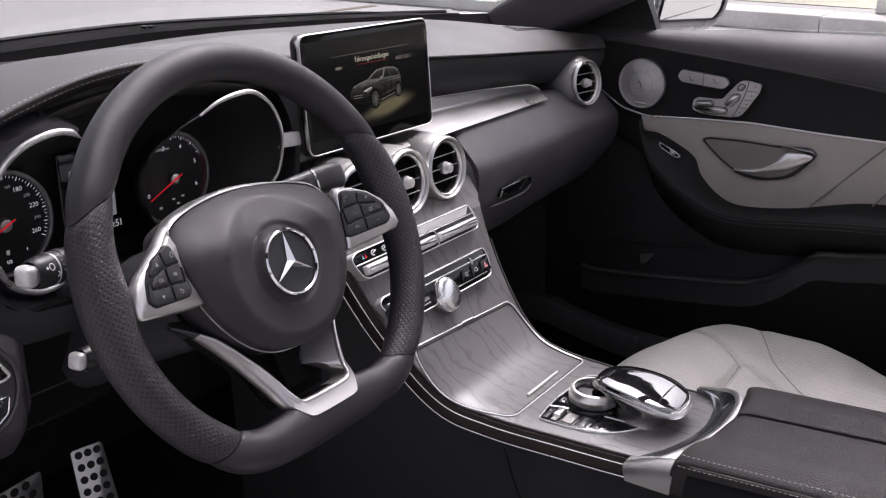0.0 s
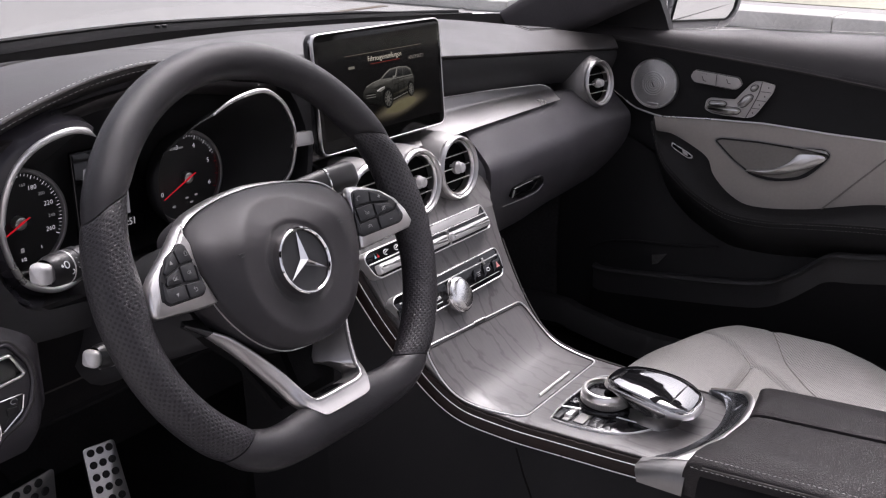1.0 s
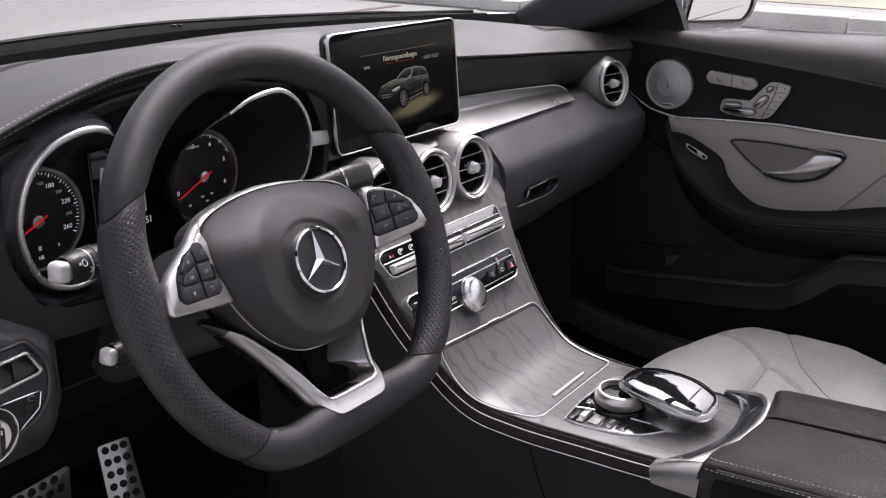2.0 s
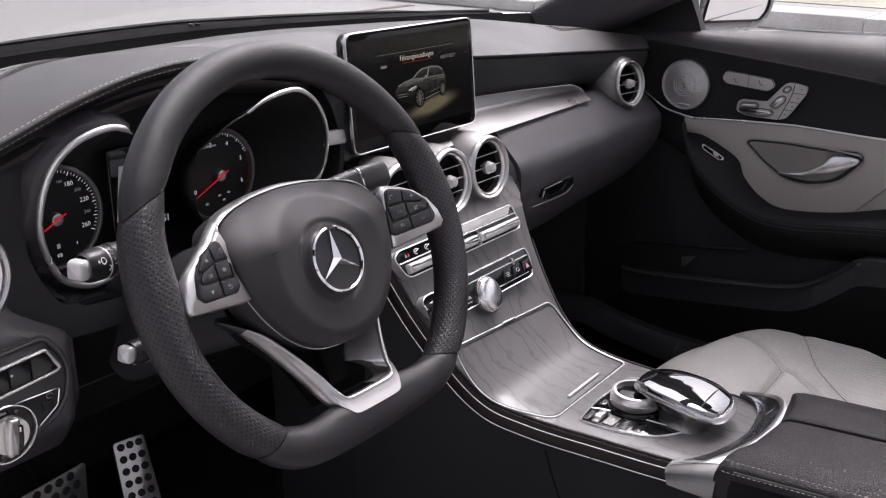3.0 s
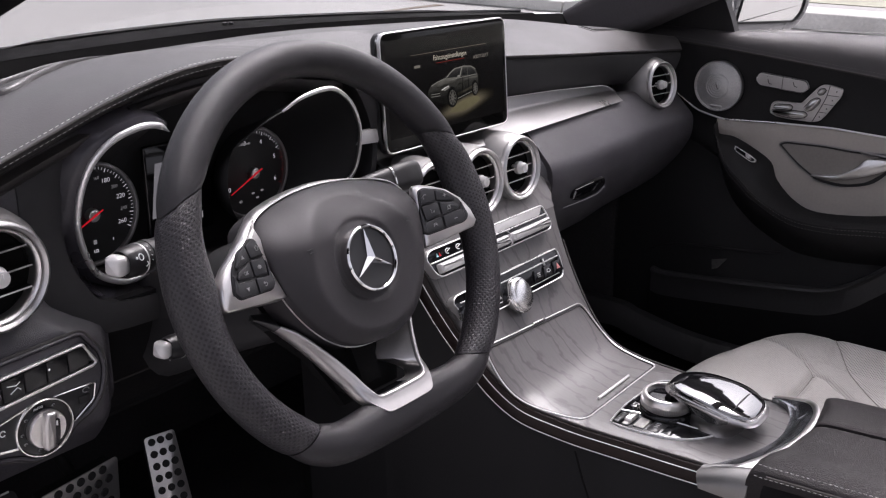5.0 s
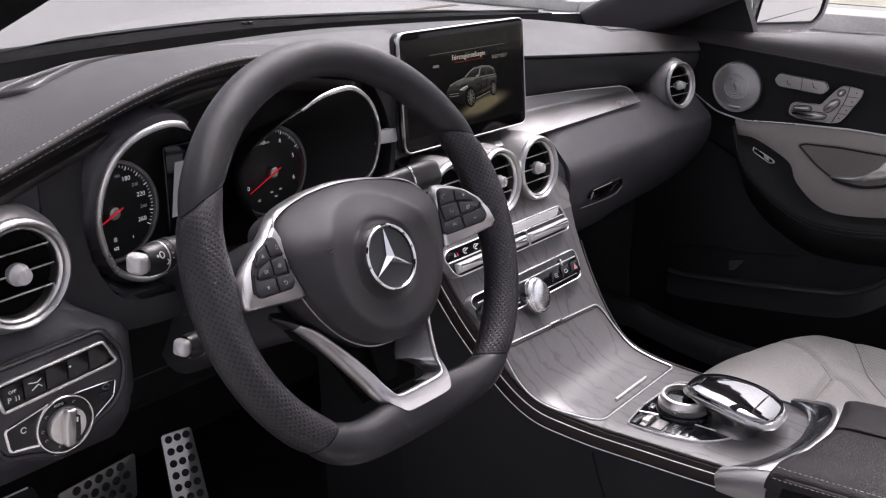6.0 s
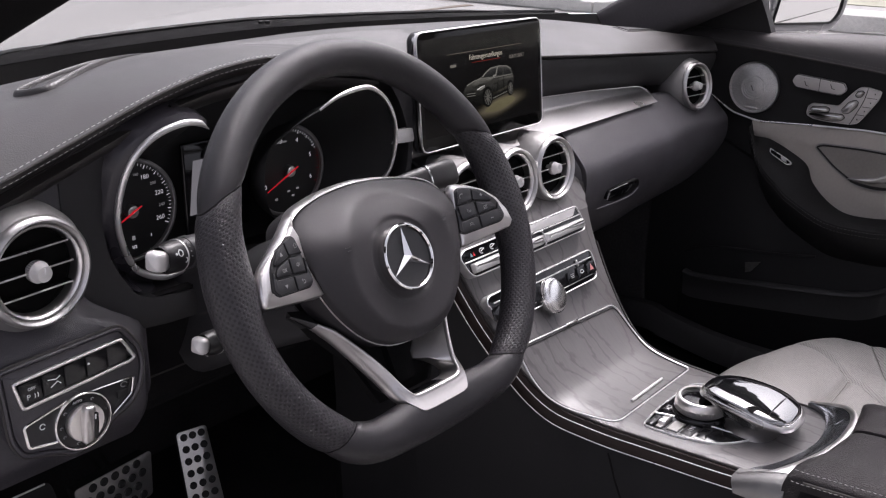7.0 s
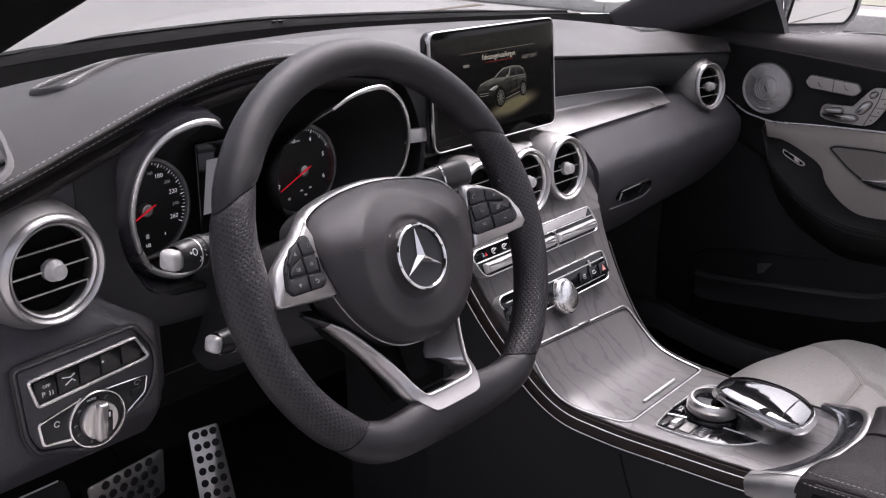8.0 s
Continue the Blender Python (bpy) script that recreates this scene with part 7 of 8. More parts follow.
groove = spline([(*q, 0.0047) for q in door_poly([(-0.058, 0.9540), (-0.0539, 0.9329), (-0.0439, 0.9072), (-0.0364, 0.8900)])], 4)
part("key_gap", tube([PM @ q for q in groove], 0.0007, seg=5), SEAM, adj)
SEAT_KEYS = (
    ([(0.0315, 0.9073), (0.0275, 0.9120), (0.0044, 0.9138), (-0.0010, 0.9105), (0.0021, 0.9054), (0.0266, 0.9038)], 0.012),
    ([(0.0333, 0.9016), (0.0229, 0.9010), (-0.0074, 0.9046), (-0.0226, 0.9045), (-0.0271, 0.9001), (-0.022, 0.8951), (-0.0055, 0.8920), (0.0169, 0.8932), (0.0293, 0.8967)], 0.012),
    ([(-0.0201, 0.9118), (-0.0304, 0.9262), (-0.0394, 0.9312), (-0.0452, 0.9293), (-0.0438, 0.9219), (-0.0336, 0.9099), (-0.0256, 0.9072)], 0.012),
    ([(-0.0393, 0.9403), (-0.0425, 0.9462), (-0.0494, 0.9482), (-0.0527, 0.9457), (-0.0483, 0.9384), (-0.042, 0.937)], 0.010),
)
for pts, h in SEAT_KEYS:
    o = rounded(door_poly(pts), 0.0022, 3)
    part("seat_key", slab(o, [(0, 0.004), (0.0002, h - 0.005), (0.0010, h - 0.0025), (0.0020, h - 0.0008), (0.0030, h)], PM), SILVER, adj, "satin seat-shaped key", 60)
    part("key_gap", plate(inset(o, -0.0013), 0.003, 0.0050, PM, 0.0003), SEAM, adj)
for ya, yb, z0 in ((-0.0572, -0.0744, 0.9378), (-0.0518, -0.0685, 0.9222), (-0.0454, -0.0595, 0.9080)):
    part("key_gap", tube([PM @ Vector((*q, 0.0047)) for q in door_poly([(ya, z0), (yb, z0)])], 0.0005, seg=5), SEAM, adj)
for y0, z0 in ((-0.0700, 0.9455), (-0.0650, 0.9300), (-0.0575, 0.9150), (-0.0475, 0.9000)):
    q = door_poly([(y0, z0)])[0]
    part("memory_mark", box(q.x - 0.001, q.x + 0.001, q.y - 0.0012, q.y + 0.0012, 0.0046, 0.0051, 0.0003, PM), SEAM, adj)

win = thing("window_switch", (0.70, 0.068, 0.82), "silver-framed black window lifter switch", "switch")
WM = Matrix(((0, 0.35, -0.937, 0.716), (-1, 0, 0, 0.068), (0, 0.937, 0.35, 0.8200), (0, 0, 0, 1)))
wo = rounded([(-0.021, 0.0105), (0.012, -0.003), (0.022, -0.0085), (0.022, -0.013), (0.014, -0.0145), (-0.020, 0.001)], 0.003, 4)
part("frame", ring_frame(wo, 0.0017, -0.003, 0.0035, WM, 0.0006), LINE, win, "chrome frame")
part("base", plate(inset(wo, 0.0015), -0.003, 0.001, WM, 0.0004), GLOSS, win)
part("rocker", slab(rounded([(0.001, -0.0005), (0.012, -0.005), (0.0145, -0.0115), (0.004, -0.0075)], 0.0015, 3), [(0, 0), (0, 0.003), (0.001, 0.005)], WM), SILVER, win, "silver rocker")

# pull cup with its handle
cup = thing("pull_recess", (0.733, -0.09, 0.82), "silver door opener in a grey dished recess of the door", "door opener")
co = rounded(door_poly([(0.016, 0.843), (0.004, 0.850), (-0.060, 0.853), (-0.120, 0.8515), (-0.176, 0.8555), (-0.188, 0.846), (-0.172, 0.822), (-0.140, 0.797), (-0.095, 0.7845), (-0.060, 0.788), (-0.020, 0.812)]), 0.012, 6)
co = dense(co, 0.005)
part("cup_edge", tube([PM @ Vector((q.x, q.y, 0.0035)) for q in co], 0.0010, True, 8), SATIN, cup, "silver rim of the recess")
part("cup_gap", tube([PM @ Vector((q.x, q.y, 0.0030)) for q in inset(co, 0.0026)], 0.0016, True, 6), DEEP, cup)
part("cup", slab(co, [(0, 0.0030), (0.002, 0.0005), (0.006, -0.003), (0.012, -0.0050)], PM), mat("dished_grey_leather", (0.24, 0.222, 0.208), 0.5, cell=700, relief=0.0003), cup, "grey dished recess")
lo = spline(door_poly([(-0.0488, 0.7990), (-0.0740, 0.8030), (-0.0977, 0.8088), (-0.1202, 0.8238), (-0.1343, 0.8400), (-0.150, 0.8440), (-0.1742, 0.8448), (-0.1798, 0.8380), (-0.165, 0.826), (-0.1451, 0.8160), (-0.122, 0.8065), (-0.0987, 0.8005), (-0.070, 0.7965)]), 4, True)
po = rounded(door_poly([(-0.1195, 0.8522), (-0.1779, 0.8520), (-0.1850, 0.8435), (-0.1765, 0.8475), (-0.1369, 0.8458), (-0.128, 0.8475)]), 0.002, 3)
part("lever_plate", slab(po, [(0, 0.0), (0, 0.0060), (0.0008, 0.0072)], PM), SATIN, cup, "satin silver lever mount", 60)
part("lever", slab(lo, [(0, 0.001), (0, 0.0085), (0.0004, 0.0105), (0.0010, 0.0115)], PM), SILVER, cup, "satin silver lever", 60)
so = spline(door_poly([(-0.052, 0.7945), (-0.100, 0.792), (-0.138, 0.8015), (-0.176, 0.834), (-0.182, 0.8385), (-0.152, 0.803), (-0.110, 0.7885), (-0.075, 0.7885)]), 4, True)
part("gap", slab(so, [(0, 0.001), (0, 0.0055)], PM), DEEP, cup)

# mirror, its triangular cover, and the window
tri = thing("mirror_cover", (0.76, 0.19, 1.03), "black triangular cover at the front of the window", "trim")
part("cover", loft([[Vector((0.760, y, z)) for y, z in [(0.33, 0.985), (0.20, 1.006), (0.130, 1.022), (0.139, 1.045), (0.158, 1.085), (0.135, 1.135), (0.28, 1.10)]], [Vector((0.790, y, z)) for y, z in [(0.33, 0.985), (0.20, 1.006), (0.134, 1.022), (0.143, 1.045), (0.162, 1.085), (0.139, 1.135), (0.28, 1.10)]]]), PLASTIC, tri, "black plastic cover", 30)
mir = thing("side_mirror", (0.93, 0.1, 1.05), "silver door mirror reflecting the pale ground", "mirror")


def mir_out():
    return rounded([(-0.105, -0.052), (0.085, -0.058), (0.112, -0.030), (0.112, 0.060), (-0.090, 0.060)], [0.02, 0.03, 0.03, 0.03, 0.02], 6)


MM = Matrix.Translation((0.962, 0.148, 1.066)) @ pose(0, 0, 0, 90 + 7, 0, -19)
part("housing", slab(mir_out(), [(0.045, -0.095), (0.012, -0.078), (-0.008, -0.05), (-0.014, -0.022), (-0.010, -0.004), (-0.003, 0.005), (0.004, 0.008), (0.008, 0.006)], MM), PAINT, mir, "silver painted housing", 60)
part("glass", plate(inset(mir_out(), 0.014), 0.004, 0.0075, MM, 0.0008), MIRROR, mir, "mirror glass")
part("surround", ring_frame(inset(mir_out(), 0.011), 0.004, 0.003, 0.0092, MM, 0.001), RUBBER, mir, "black surround")
part("foot", box(0.80, 0.87, 0.12, 0.19, 0.985, 1.012, 0.01), RUBBER, mir)
wpane = thing("side_window", (0.8, -0.4, 1.2), "clear passenger side window", "window", kind="structure")
gl = part("pane", sheet(lambda y, v: Vector((0.805 - 0.17 * v ** 1.3, y, 1.0 + 0.36 * v)), lin(0.15, -1.25, 8), lin(0, 1, 6), 0.004, (1, 0, 0)), clear("side_glass", (0.95, 0.97, 0.96)), wpane)
gl.visible_shadow = False
tagged(part("trim_door_outer", box(0.765, 0.80, -1.25, 0.62, 0.30, 0.985, 0.01), PLASTIC, None), "outer shell of the passenger door", "door shell", kind="structure")
SILL = [(0.60, 0.462), (0.30, 0.492), (0.231, 0.484), (0.185, 0.476), (0.134, 0.469), (0.084, 0.466), (0.0, 0.466), (-0.60, 0.466)]
# sill top coloured paler as if lit from above, its side black as if shaded
tagged(part("trim_sill", loft([[Vector((0.652, q.x, q.y - 0.046)), Vector((0.645, q.x, q.y - 0.042)), Vector((0.649, q.x, q.y - 0.026)), Vector((0.656, q.x, q.y - 0.008)), Vector((0.664, q.x, q.y)), Vector((0.685, q.x, q.y)), Vector((0.690, q.x, q.y - 0.046))] for q in spline(SILL, 5)]), POCKET_LIP, None), "plastic door sill trim beside the seat, paler for its light", "sill", kind="structure")
tagged(part("wall_sill", box(0.655, 0.69, -0.60, 0.60, 0.302, 0.42, 0.004), VOID, None), "side of the door sill, coloured black for its shade", "sill wall", kind="structure")
tagged(part("wall_front_side", box(0.70, 0.765, 0.30, 0.82, 0.30, 0.985, 0.01), CARPET, None), "carpeted front side of the passenger footwell", "side wall", kind="structure")
tagged(part("wall_driver_front", box(-0.78, -0.735, 0.32, 0.82, 0.30, 0.985, 0.01), PLASTIC, None), "front body side beside the pedals", "side wall", kind="structure")

# ---- passenger seat cushion ----
seat = thing("passenger_seat", (0.40, -0.3, 0.4), "light grey perforated leather passenger seat cushion", "car seat")
SXC, SHALF = 0.405, 0.232


def groove_at(x, y, lines, w=0.006):
    d = 9.0
    p = Vector((x, y))
    for line in lines:
        for a, b in zip(line, line[1:]):
            a, b = Vector(a), Vector(b)
            t = min(max((p - a).dot(b - a) / (b - a).length_squared, 0), 1)
            d = min(d, (a + (b - a) * t - p).length)
    return math.exp(-(d / w) ** 2)


R1 = [(0.548, -0.030), (0.551, -0.066), (0.539, -0.106), (0.518, -0.142), (0.505, -0.158), (0.493, -0.166)]
R2 = [(0.493, -0.166), (0.461, -0.168), (0.418, -0.169), (0.37, -0.168), (0.317, -0.166)]
R3 = [(0.493, -0.166), (0.486, -0.190), (0.454, -0.225), (0.423, -0.259), (0.395, -0.30), (0.390, -0.60)]
R4 = [(0.630, -0.150), (0.603, -0.165), (0.578, -0.180), (0.538, -0.204), (0.496, -0.235), (0.456, -0.268), (0.426, -0.300), (0.41, -0.33), (0.405, -0.60)]
SEAMS = [R1, R2, R3, R4, [(2 * SXC - x, y) for x, y in R1], [(2 * SXC - x, y) for x, y in R3[:4]]]


def cushion_z(x, y):
    s = (x - SXC) / SHALF
    z = 0.548
    wing = max(0, abs(s) - 0.55) / 0.45
    z += wing ** 0.85 * soft_interp(-y, [0.02, 0.06, 0.085, 0.12, 0.17, 0.26, 0.32, 0.37, 0.60], [0.0, 0.010, 0.012, 0.0120, 0.0220, 0.0235, 0.005, -0.020, -0.065], 0.015)
    front = max(0.0, (y - front_limit(x) + 0.075) / 0.075)
    z -= 0.055 * front ** 2.4
    z += 0.012 * math.sin(math.pi * min(1, max(0, (-y - 0.03) / 0.135))) * (1 - wing)
    z -= 0.07 * max(0, abs(s) - 0.86) ** 1.5 / 0.14 ** 1.5 * 0.7
    z -= 0.0085 * groove_at(x, y, SEAMS[:3] + SEAMS[4:], 0.0050) + 0.0025 * groove_at(x, y, SEAMS[3:4], 0.008)
    return z


def front_limit(x):
    s = (x - SXC) / SHALF
    return 0.030 - 0.110 * abs(s) ** 2.2


rings = []
nx, ny = 190, 200
for i in range(nx + 1):
    x = SXC + SHALF * (-1 + 2 * i / nx)
    yf = front_limit(x)
    col = [Vector((x, yf - 0.004, 0.42)), Vector((x, yf + 0.004, 0.455))]
    for j in range(ny + 1):
        y = yf + (-0.62 - yf) * (j / ny) ** 1.15
        col.append(Vector((x, y, cushion_z(x, y))))
    col += [Vector((x, -0.62, 0.42))]
    rings.append(col)
cush = part("cushion", loft(rings), BEIGE_HOLES, seat, "perforated light grey leather cushion", 60)
cush.data.materials.append(BOLSTER_HOLES)
for poly in cush.data.polygons:
    c = cush.matrix_basis @ poly.center + seat.location
    if c.x > interp(-c.y, [-q[1] for q in R4], [q[0] for q in R4]):
        poly.material_index = 1
for line in SEAMS:
    smooth = spline([(x, y, cushion_z(x, y) + 0.0012) for x, y in line], 6)
    smooth = [Vector((q.x, q.y, cushion_z(q.x, q.y) + 0.0006)) for q in smooth]
    part("seam", tube(smooth, 0.0007, seg=6), mat("light_seam", (0.20, 0.185, 0.17), 0.8) if line is R1 else bpy.data.materials["light_seam"], cush)
part("base", box(SXC - 0.21, SXC + 0.21, -0.62, -0.07, 0.32, 0.43, 0.02), PLASTIC, seat, "black seat base")
part("side_shield", box(SXC - 0.235, SXC - 0.212, -0.60, -0.10, 0.33, 0.46, 0.01), PLASTIC, seat)
part("side_shield", box(SXC + 0.212, SXC + 0.228, -0.60, -0.10, 0.33, 0.46, 0.006), PLASTIC, seat)

part("backrest", slab(rounded([(-0.22, 0), (0.22, 0), (0.20, 0.55), (-0.20, 0.55)], 0.06, 5), [(0.02, -0.06), (0, -0.03), (0, 0.03), (0.02, 0.05), (0.06, 0.06)], Matrix.Translation((SXC, -0.66, 0.50)) @ pose(0, 0, 0, 108)), BEIGE, seat, "light grey leather backrest")
# unseen driver's seat, added just below and behind the view to balance the light
tagged(copy_thing(seat, pose(-0.39, -0.42, 0.38)), "unseen light grey leather driver's seat")

# ---- light switch panel ----
LM = Matrix.Translation((-0.585, 0.1555, 0.8375)) @ pose(0, 0, 0, 90) @ Matrix.Diagonal((1.04, 1.04, 1, 1)) @ Matrix.Translation((0.585, -0.835, 0))
SWITCH_BLACK = mat("glossy_switch_black", (0.008, 0.008, 0.009), 0.24, vary=0.03, rvary=0.05)
lsw = thing("light_switch_panel", (-0.585, 0.16, 0.83), "black panel with chrome-framed keys and a rotary light switch", "control panel")


def lp(pts):
    return [Vector((x, z)) for x, z in pts]


LO = rounded(lp([(-0.6470, 0.8795), (-0.542, 0.8840), (-0.5253, 0.8596), (-0.5232, 0.842), (-0.5284, 0.8224), (-0.5396, 0.8095), (-0.5565, 0.804), (-0.5687, 0.7905), (-0.5925, 0.7851), (-0.6113, 0.7947), (-0.6360, 0.8010), (-0.6440, 0.8185)]), 0.007, 5)
part("surround_lip", ring_frame(LO, 0.0034, -0.004, 0.0022, LM, 0.0014), GLOVE, lsw, "raised black lip")
part("surround_gap", tube([LM @ Vector((*q, 0.0002)) for q in inset(LO, -0.0006)], 0.0012, True, 6), SEAM, lsw)
part("surround", slab(inset(LO, 0.003), [(0, -0.012), (0.0004, -0.002), (0.0014, 0.0003), (0.003, 0.0007)], LM), GLOVE, lsw, "black surround")
row = rounded(lp([(-0.638, 0.8675), (-0.543, 0.8738), (-0.5312, 0.8529), (-0.536, 0.8493), (-0.632, 0.8415)]), 0.004, 4)
row_frame = part("key_frame", ring_frame(row, 0.0028, -0.002, 0.0042, LM, 0.001), SILVER, lsw, "satin silver frame")
part("key_bed", plate(inset(row, 0.003), -0.002, 0.0012, LM, 0.0004), GLOSS, lsw)
for k in range(5):
    x0 = -0.6325 + 0.0187 * k
    x1 = x0 + 0.0181
    zt0, zt1 = 0.8640 + 0.00145 * k, 0.8640 + 0.00145 * (k + 1)
    zb0, zb1 = 0.8450 + 0.0016 * k, 0.8450 + 0.0016 * (k + 1)
    key = part("key", plate(rounded(lp([(x0, zb0), (x1, zb1), (x1, zt1), (x0, zt0)]), 0.001, 2), 0.001, 0.0034, LM, 0.0006), SWITCH_BLACK, lsw, "gloss black key")
    if k == 0:
        text("off_label", "OFF", 0.0036, INK, key, LM @ pose(x0 + 0.0095, 0.8585, 0.0036), 0.0002)
        text("parking_mark", "P", 0.0062, INK, key, LM @ pose(x0 + 0.0065, 0.8520, 0.0036), 0.0002)
        for d in (0.0112, 0.0136):
            part("parking_wave", tube([LM @ Vector((x0 + d + 0.0006 * math.cos(t), 0.852 + 0.002 * math.sin(t), 0.0037)) for t in lin(-1.2, 1.2, 5)], 0.0004, seg=5), INK, key)
    if k == 1:
        part("blind_mark", tube([LM @ Vector(q) for q in ((x0 + 0.004, 0.8605, 0.0037), (x0 + 0.011, 0.8590, 0.0037), (x0 + 0.0145, 0.8610, 0.0037))], 0.0005, seg=5), INK, key)
        part("blind_mark", tube([LM @ Vector(q) for q in ((x0 + 0.006, 0.8535, 0.0037), (x0 + 0.012, 0.8570, 0.0037), (x0 + 0.0145, 0.8545, 0.0037))], 0.0005, seg=5), INK, key)
    if k == 3:
        part("lamp_dot", lathe([(0.0001, 0), (0.0011, 0), (0.0001, 0.0006)], LM @ pose(x0 + 0.002, 0.8615, 0.0034), 10), INK, key)
wing_l = rounded(lp([(-0.634, 0.8290), (-0.595, 0.838), (-0.588, 0.822), (-0.600, 0.802), (-0.632, 0.8075)]), 0.004, 4)
wing_r = rounded(lp([(-0.578, 0.8375), (-0.5350, 0.8360), (-0.5385, 0.8205), (-0.5588, 0.8070)]), 0.003, 4)
for w in (wing_l, wing_r):
    part("wing_frame", ring_frame(w, 0.0014 if w is wing_r else 0.0024, -0.002, 0.0034, LM, 0.0006), CHROME, lsw, "satin silver frame")
    part("wing", plate(inset(w, 0.0018), -0.002, 0.0018, LM, 0.0006), KEY, lsw)
part("wheel_slot", plate(rounded(lp([(-0.5525, 0.8205), (-0.5425, 0.8205), (-0.5425, 0.8275), (-0.5525, 0.8275)]), 0.001, 2), 0.001, 0.0036, LM, 0.0008), DEEP, lsw)
part("symbol", tube([LM @ Vector((-0.545 + 0.003 * math.cos(t), 0.8315 + 0.0022 * math.sin(t), 0.0022)) for t in lin(0, 5, 9)], 0.0004, seg=5), INK_GREY, lsw)
part("symbol", tube([LM @ Vector((-0.618 + 0.0022 * math.cos(t), 0.8225 + 0.0024 * math.sin(t), 0.0022)) for t in lin(0.3, 5.6, 9)], 0.0005, seg=5), INK, lsw)
DM = pose(-0.5848, 0.1545, 0.8160, 90) @ Matrix.Diagonal((0.95, 0.95, 0.95, 1))
part("dial_ring", lathe([(0.0275, -0.003), (0.0275, 0.0032), (0.0268, 0.0042), (0.0258, 0.0042), (0.0250, 0.003)], DM, 56), CHROME, lsw, "chrome ring")
part("dial_bed", lathe([(0.0252, -0.002), (0.0252, 0.0026), (0.0001, 0.0030)], DM, 48), GLOSS, lsw)
for deg, tx in ((100, "AUTO"), (140, None), (178, None), (60, None), (250, None), (205, None)):
    a = radians(deg)
    p = (0.0208 * math.cos(a), 0.0208 * math.sin(a), 0.0031)
    if tx:
        text("auto_label", tx, 0.0032, INK, lsw, DM @ pose(*p), 0.0002)
    else:
        part("position_mark", tube([DM @ Vector((p[0] + 0.0014 * math.cos(t), p[1] + 0.001 * math.sin(t), 0.0031)) for t in lin(0, 4.5, 7)], 0.0003, seg=5), INK_GREY, lsw)
sw = part("rotary_knob", lathe([(0.0172, 0.002), (0.0172, 0.008), (0.0164, 0.0096), (0.0001, 0.0100)], DM, 44), SILVER, lsw, "satin silver rotary knob")
grip = spline([(-0.0052, -0.0165), (-0.0066, 0.0), (-0.0052, 0.0165), (0.0, 0.0178), (0.0052, 0.0165), (0.0066, 0.0), (0.0052, -0.0165), (0.0, -0.0178)], 5, True)
GM2 = DM @ pose(0, 0, 0, 0, 0, -6)
part("grip", slab(grip, [(0, 0.009), (0.0004, 0.0135), (0.0014, 0.0155), (0.003, 0.0162)], GM2), SHELL, sw, "silver grip bar", 50)
part("grip_face", slab([q * 0.9 + Vector((0.0034, 0)) for q in rounded([(-0.001, -0.0140), (0.0036, -0.0125), (0.0042, 0.0), (0.0036, 0.0125), (-0.001, 0.0140)], 0.0015, 3)], [(0, 0.012), (0, 0.0163), (0.0006, 0.0169)], GM2), GLOSS, sw)
part("grip_mark", box(0.0028, 0.0042, 0.006, 0.0105, 0.0166, 0.0175, 0.0003, GM2), INK, sw)

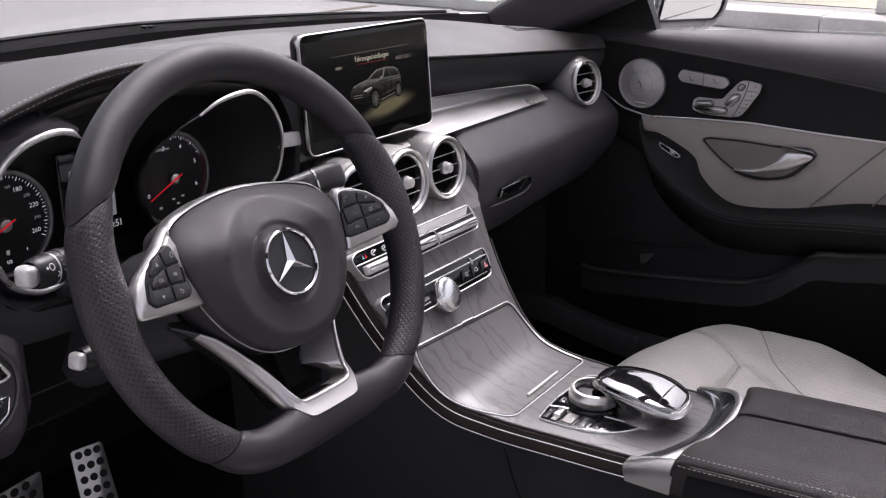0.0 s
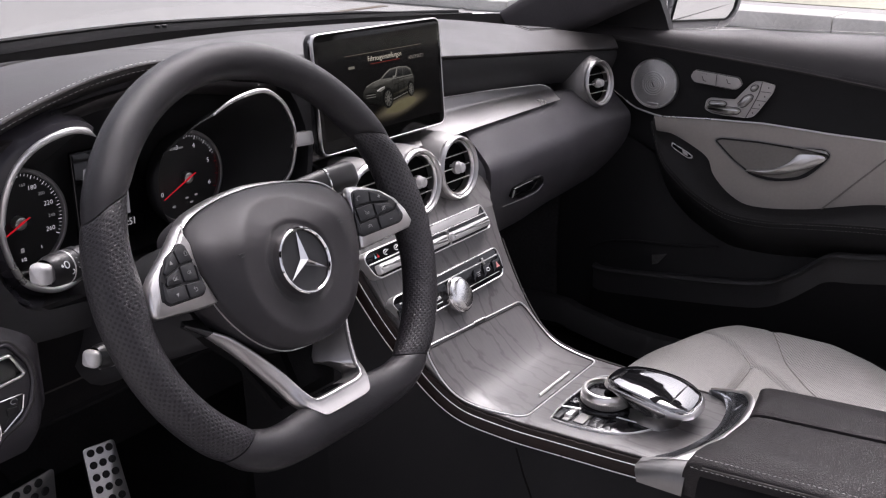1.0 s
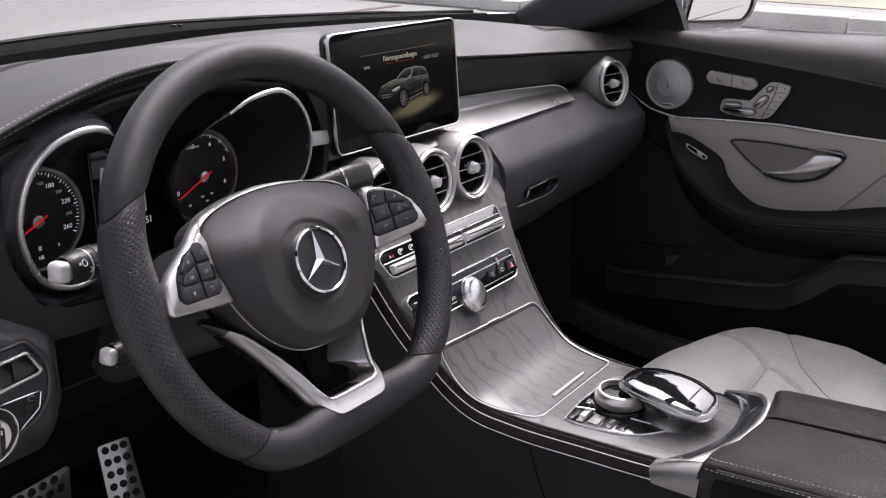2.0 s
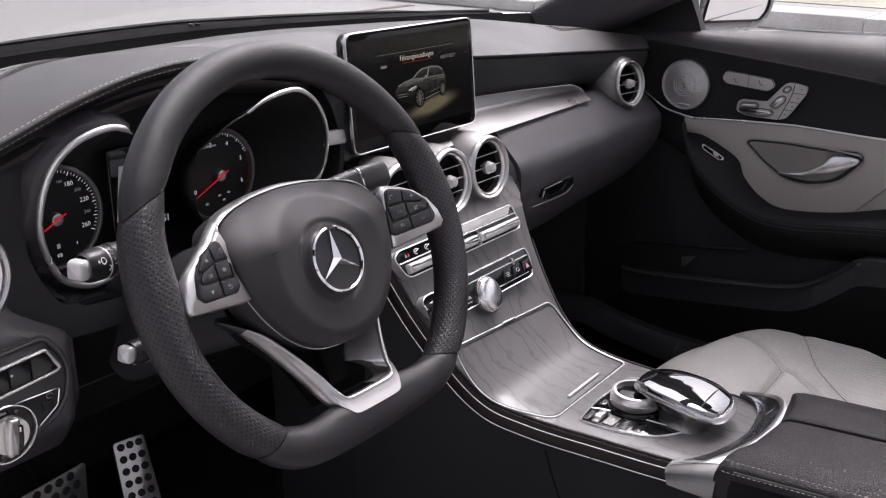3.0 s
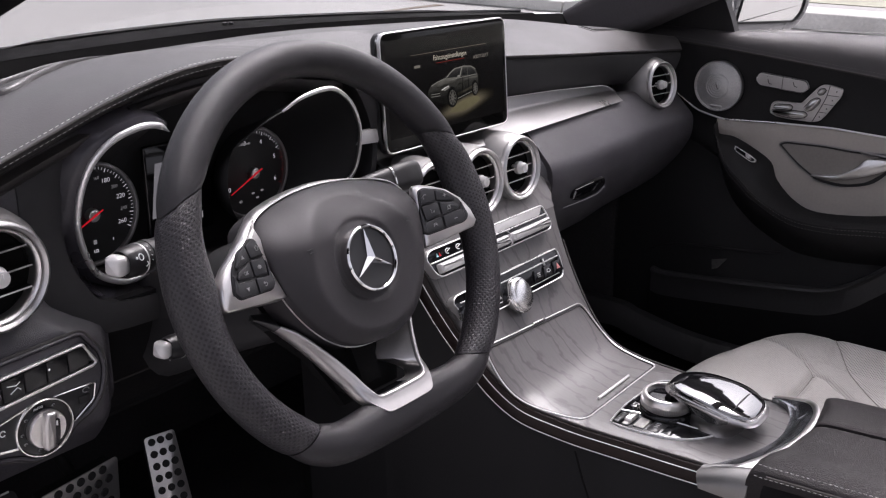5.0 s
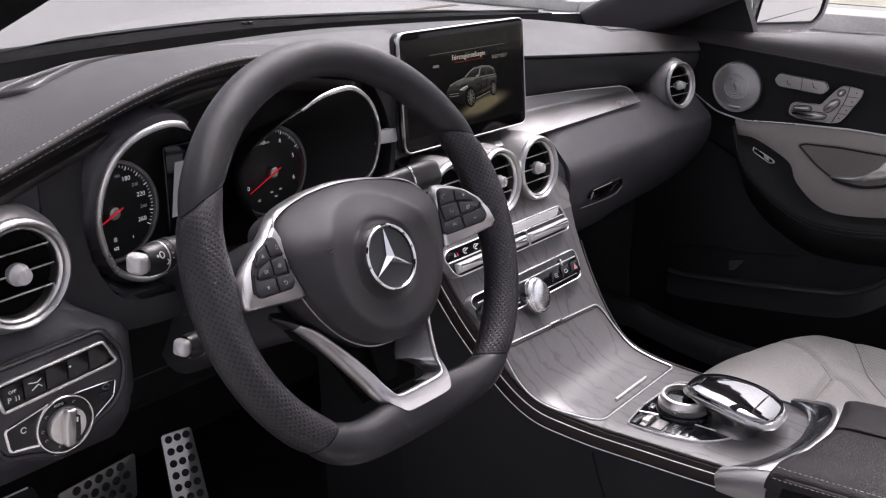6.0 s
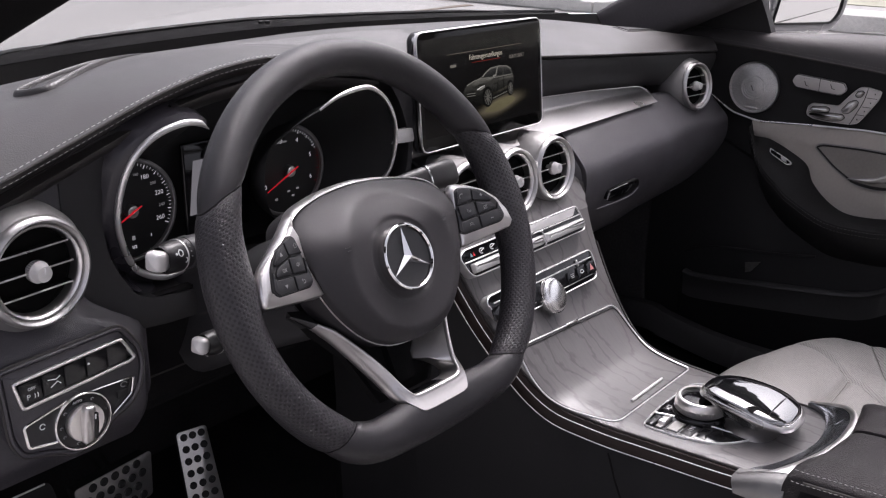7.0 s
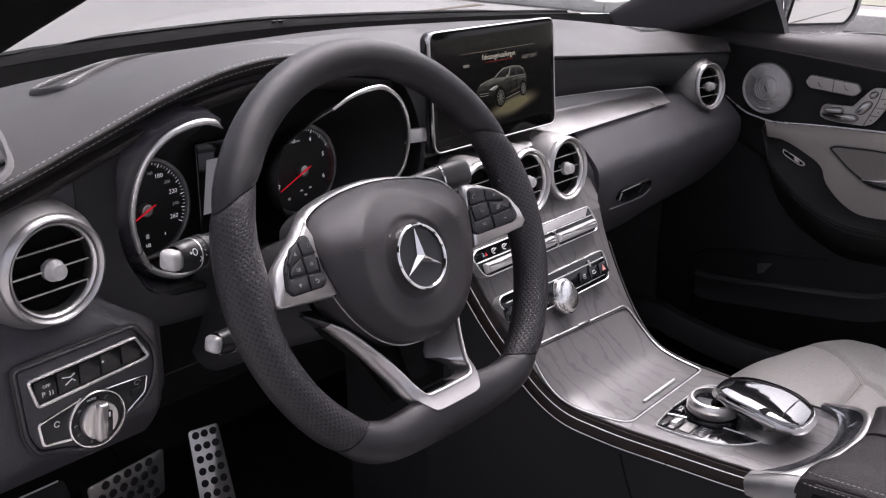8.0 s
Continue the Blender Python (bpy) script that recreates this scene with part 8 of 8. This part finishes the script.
# ---- pedals ----
def pedal(name, w0, w1, h, m, cols, rows, label, shift=True):
    ob = thing(name, m.translation, label, "pedal", "pedals")
    o = rounded([(-w0, h), (-w1, 0), (w1, 0), (w0, h)], 0.006, 4)
    part("plate", plate(o, -0.0016, 0.0, m, 0.0004), STEEL, ob, "brushed steel pedal plate")
    part("backing", slab(inset(o, 0.003), [(0, -0.02), (0, -0.0018)], m), RUBBER, ob)
    for i in range(rows):
        y = h * (i + 0.5) / rows
        half = w1 + (w0 - w1) * y / h
        odd = shift and i % 2 == 1
        n = cols - 1 if odd else cols
        for j in range(n):
            x = half * 1.72 * ((j + 0.5) / cols - 0.5 + (0.5 / cols if odd else 0))
            part("stud", lathe([(0.0001, -0.003), (0.0056, -0.003), (0.0056, 0.0012), (0.0050, 0.0018), (0.0001, 0.0020)], m @ pose(x, y, 0), 14), RUBBER, ob, "black rubber stud")
    return ob


def upright(o, xdir, ydir):
    x, y = Vector(xdir).normalized(), Vector(ydir).normalized()
    z = x.cross(y).normalized()
    y = z.cross(x)
    m = Matrix((x, y, z)).transposed().to_4x4()
    m.translation = Vector(o)
    return m


pedal("accelerator_pedal", 0.0235, 0.029, 0.20, upright((-0.231, 0.478, 0.305), (1, -0.22, 0), (-0.10, 0.40, 1)), 3, 11, "brushed steel accelerator pedal with black rubber studs", False)
pedal("brake_pedal", 0.056, 0.052, 0.062, upright((-0.418, 0.412, 0.514), (1, 0.10, 0.0), (0.0, 0.02, 1)), 6, 4, "brushed steel brake pedal with black rubber studs")
arm_b = [ob for ob in scene.objects if ob.name == "brake_pedal"][0]
part("arm", tube([(-0.402, 0.450, 0.545), (-0.385, 0.55, 0.56), (-0.37, 0.66, 0.70), (-0.37, 0.802, 0.80)], 0.008, seg=10), RUBBER, arm_b)
arm_a = [ob for ob in scene.objects if ob.name == "accelerator_pedal"][0]
part("arm", tube([(-0.216, 0.54, 0.36), (-0.215, 0.60, 0.32), (-0.215, 0.66, 0.30)], 0.010, seg=10), RUBBER, arm_a)
foot_r = thing("footrest", (-0.56, 0.5, 0.5), "brushed steel edge of the footrest", "footrest")
part("block", slab(rounded([(-0.59, 0.34), (-0.50, 0.34), (-0.50, 0.52), (-0.59, 0.52)], 0.01, 3), [(0, 0.301), (0, 0.47)]), CARPET, foot_r)
FR = upright((-0.545, 0.356, 0.530), (1, 0, 0), (0, 0.58, 0.8))
part("plate", plate(rounded([(-0.045, -0.09), (0.045, -0.09), (0.045, 0.09), (-0.045, 0.09)], 0.008, 4), -0.006, 0, FR, 0.001), RUBBER, foot_r, "black rubber footrest plate")
part("edge", tube([FR @ Vector((x, 0.0895, 0.0005)) for x in (-0.038, 0.0, 0.038)], 0.0012, seg=6), STEEL, foot_r, "bright upper edge")
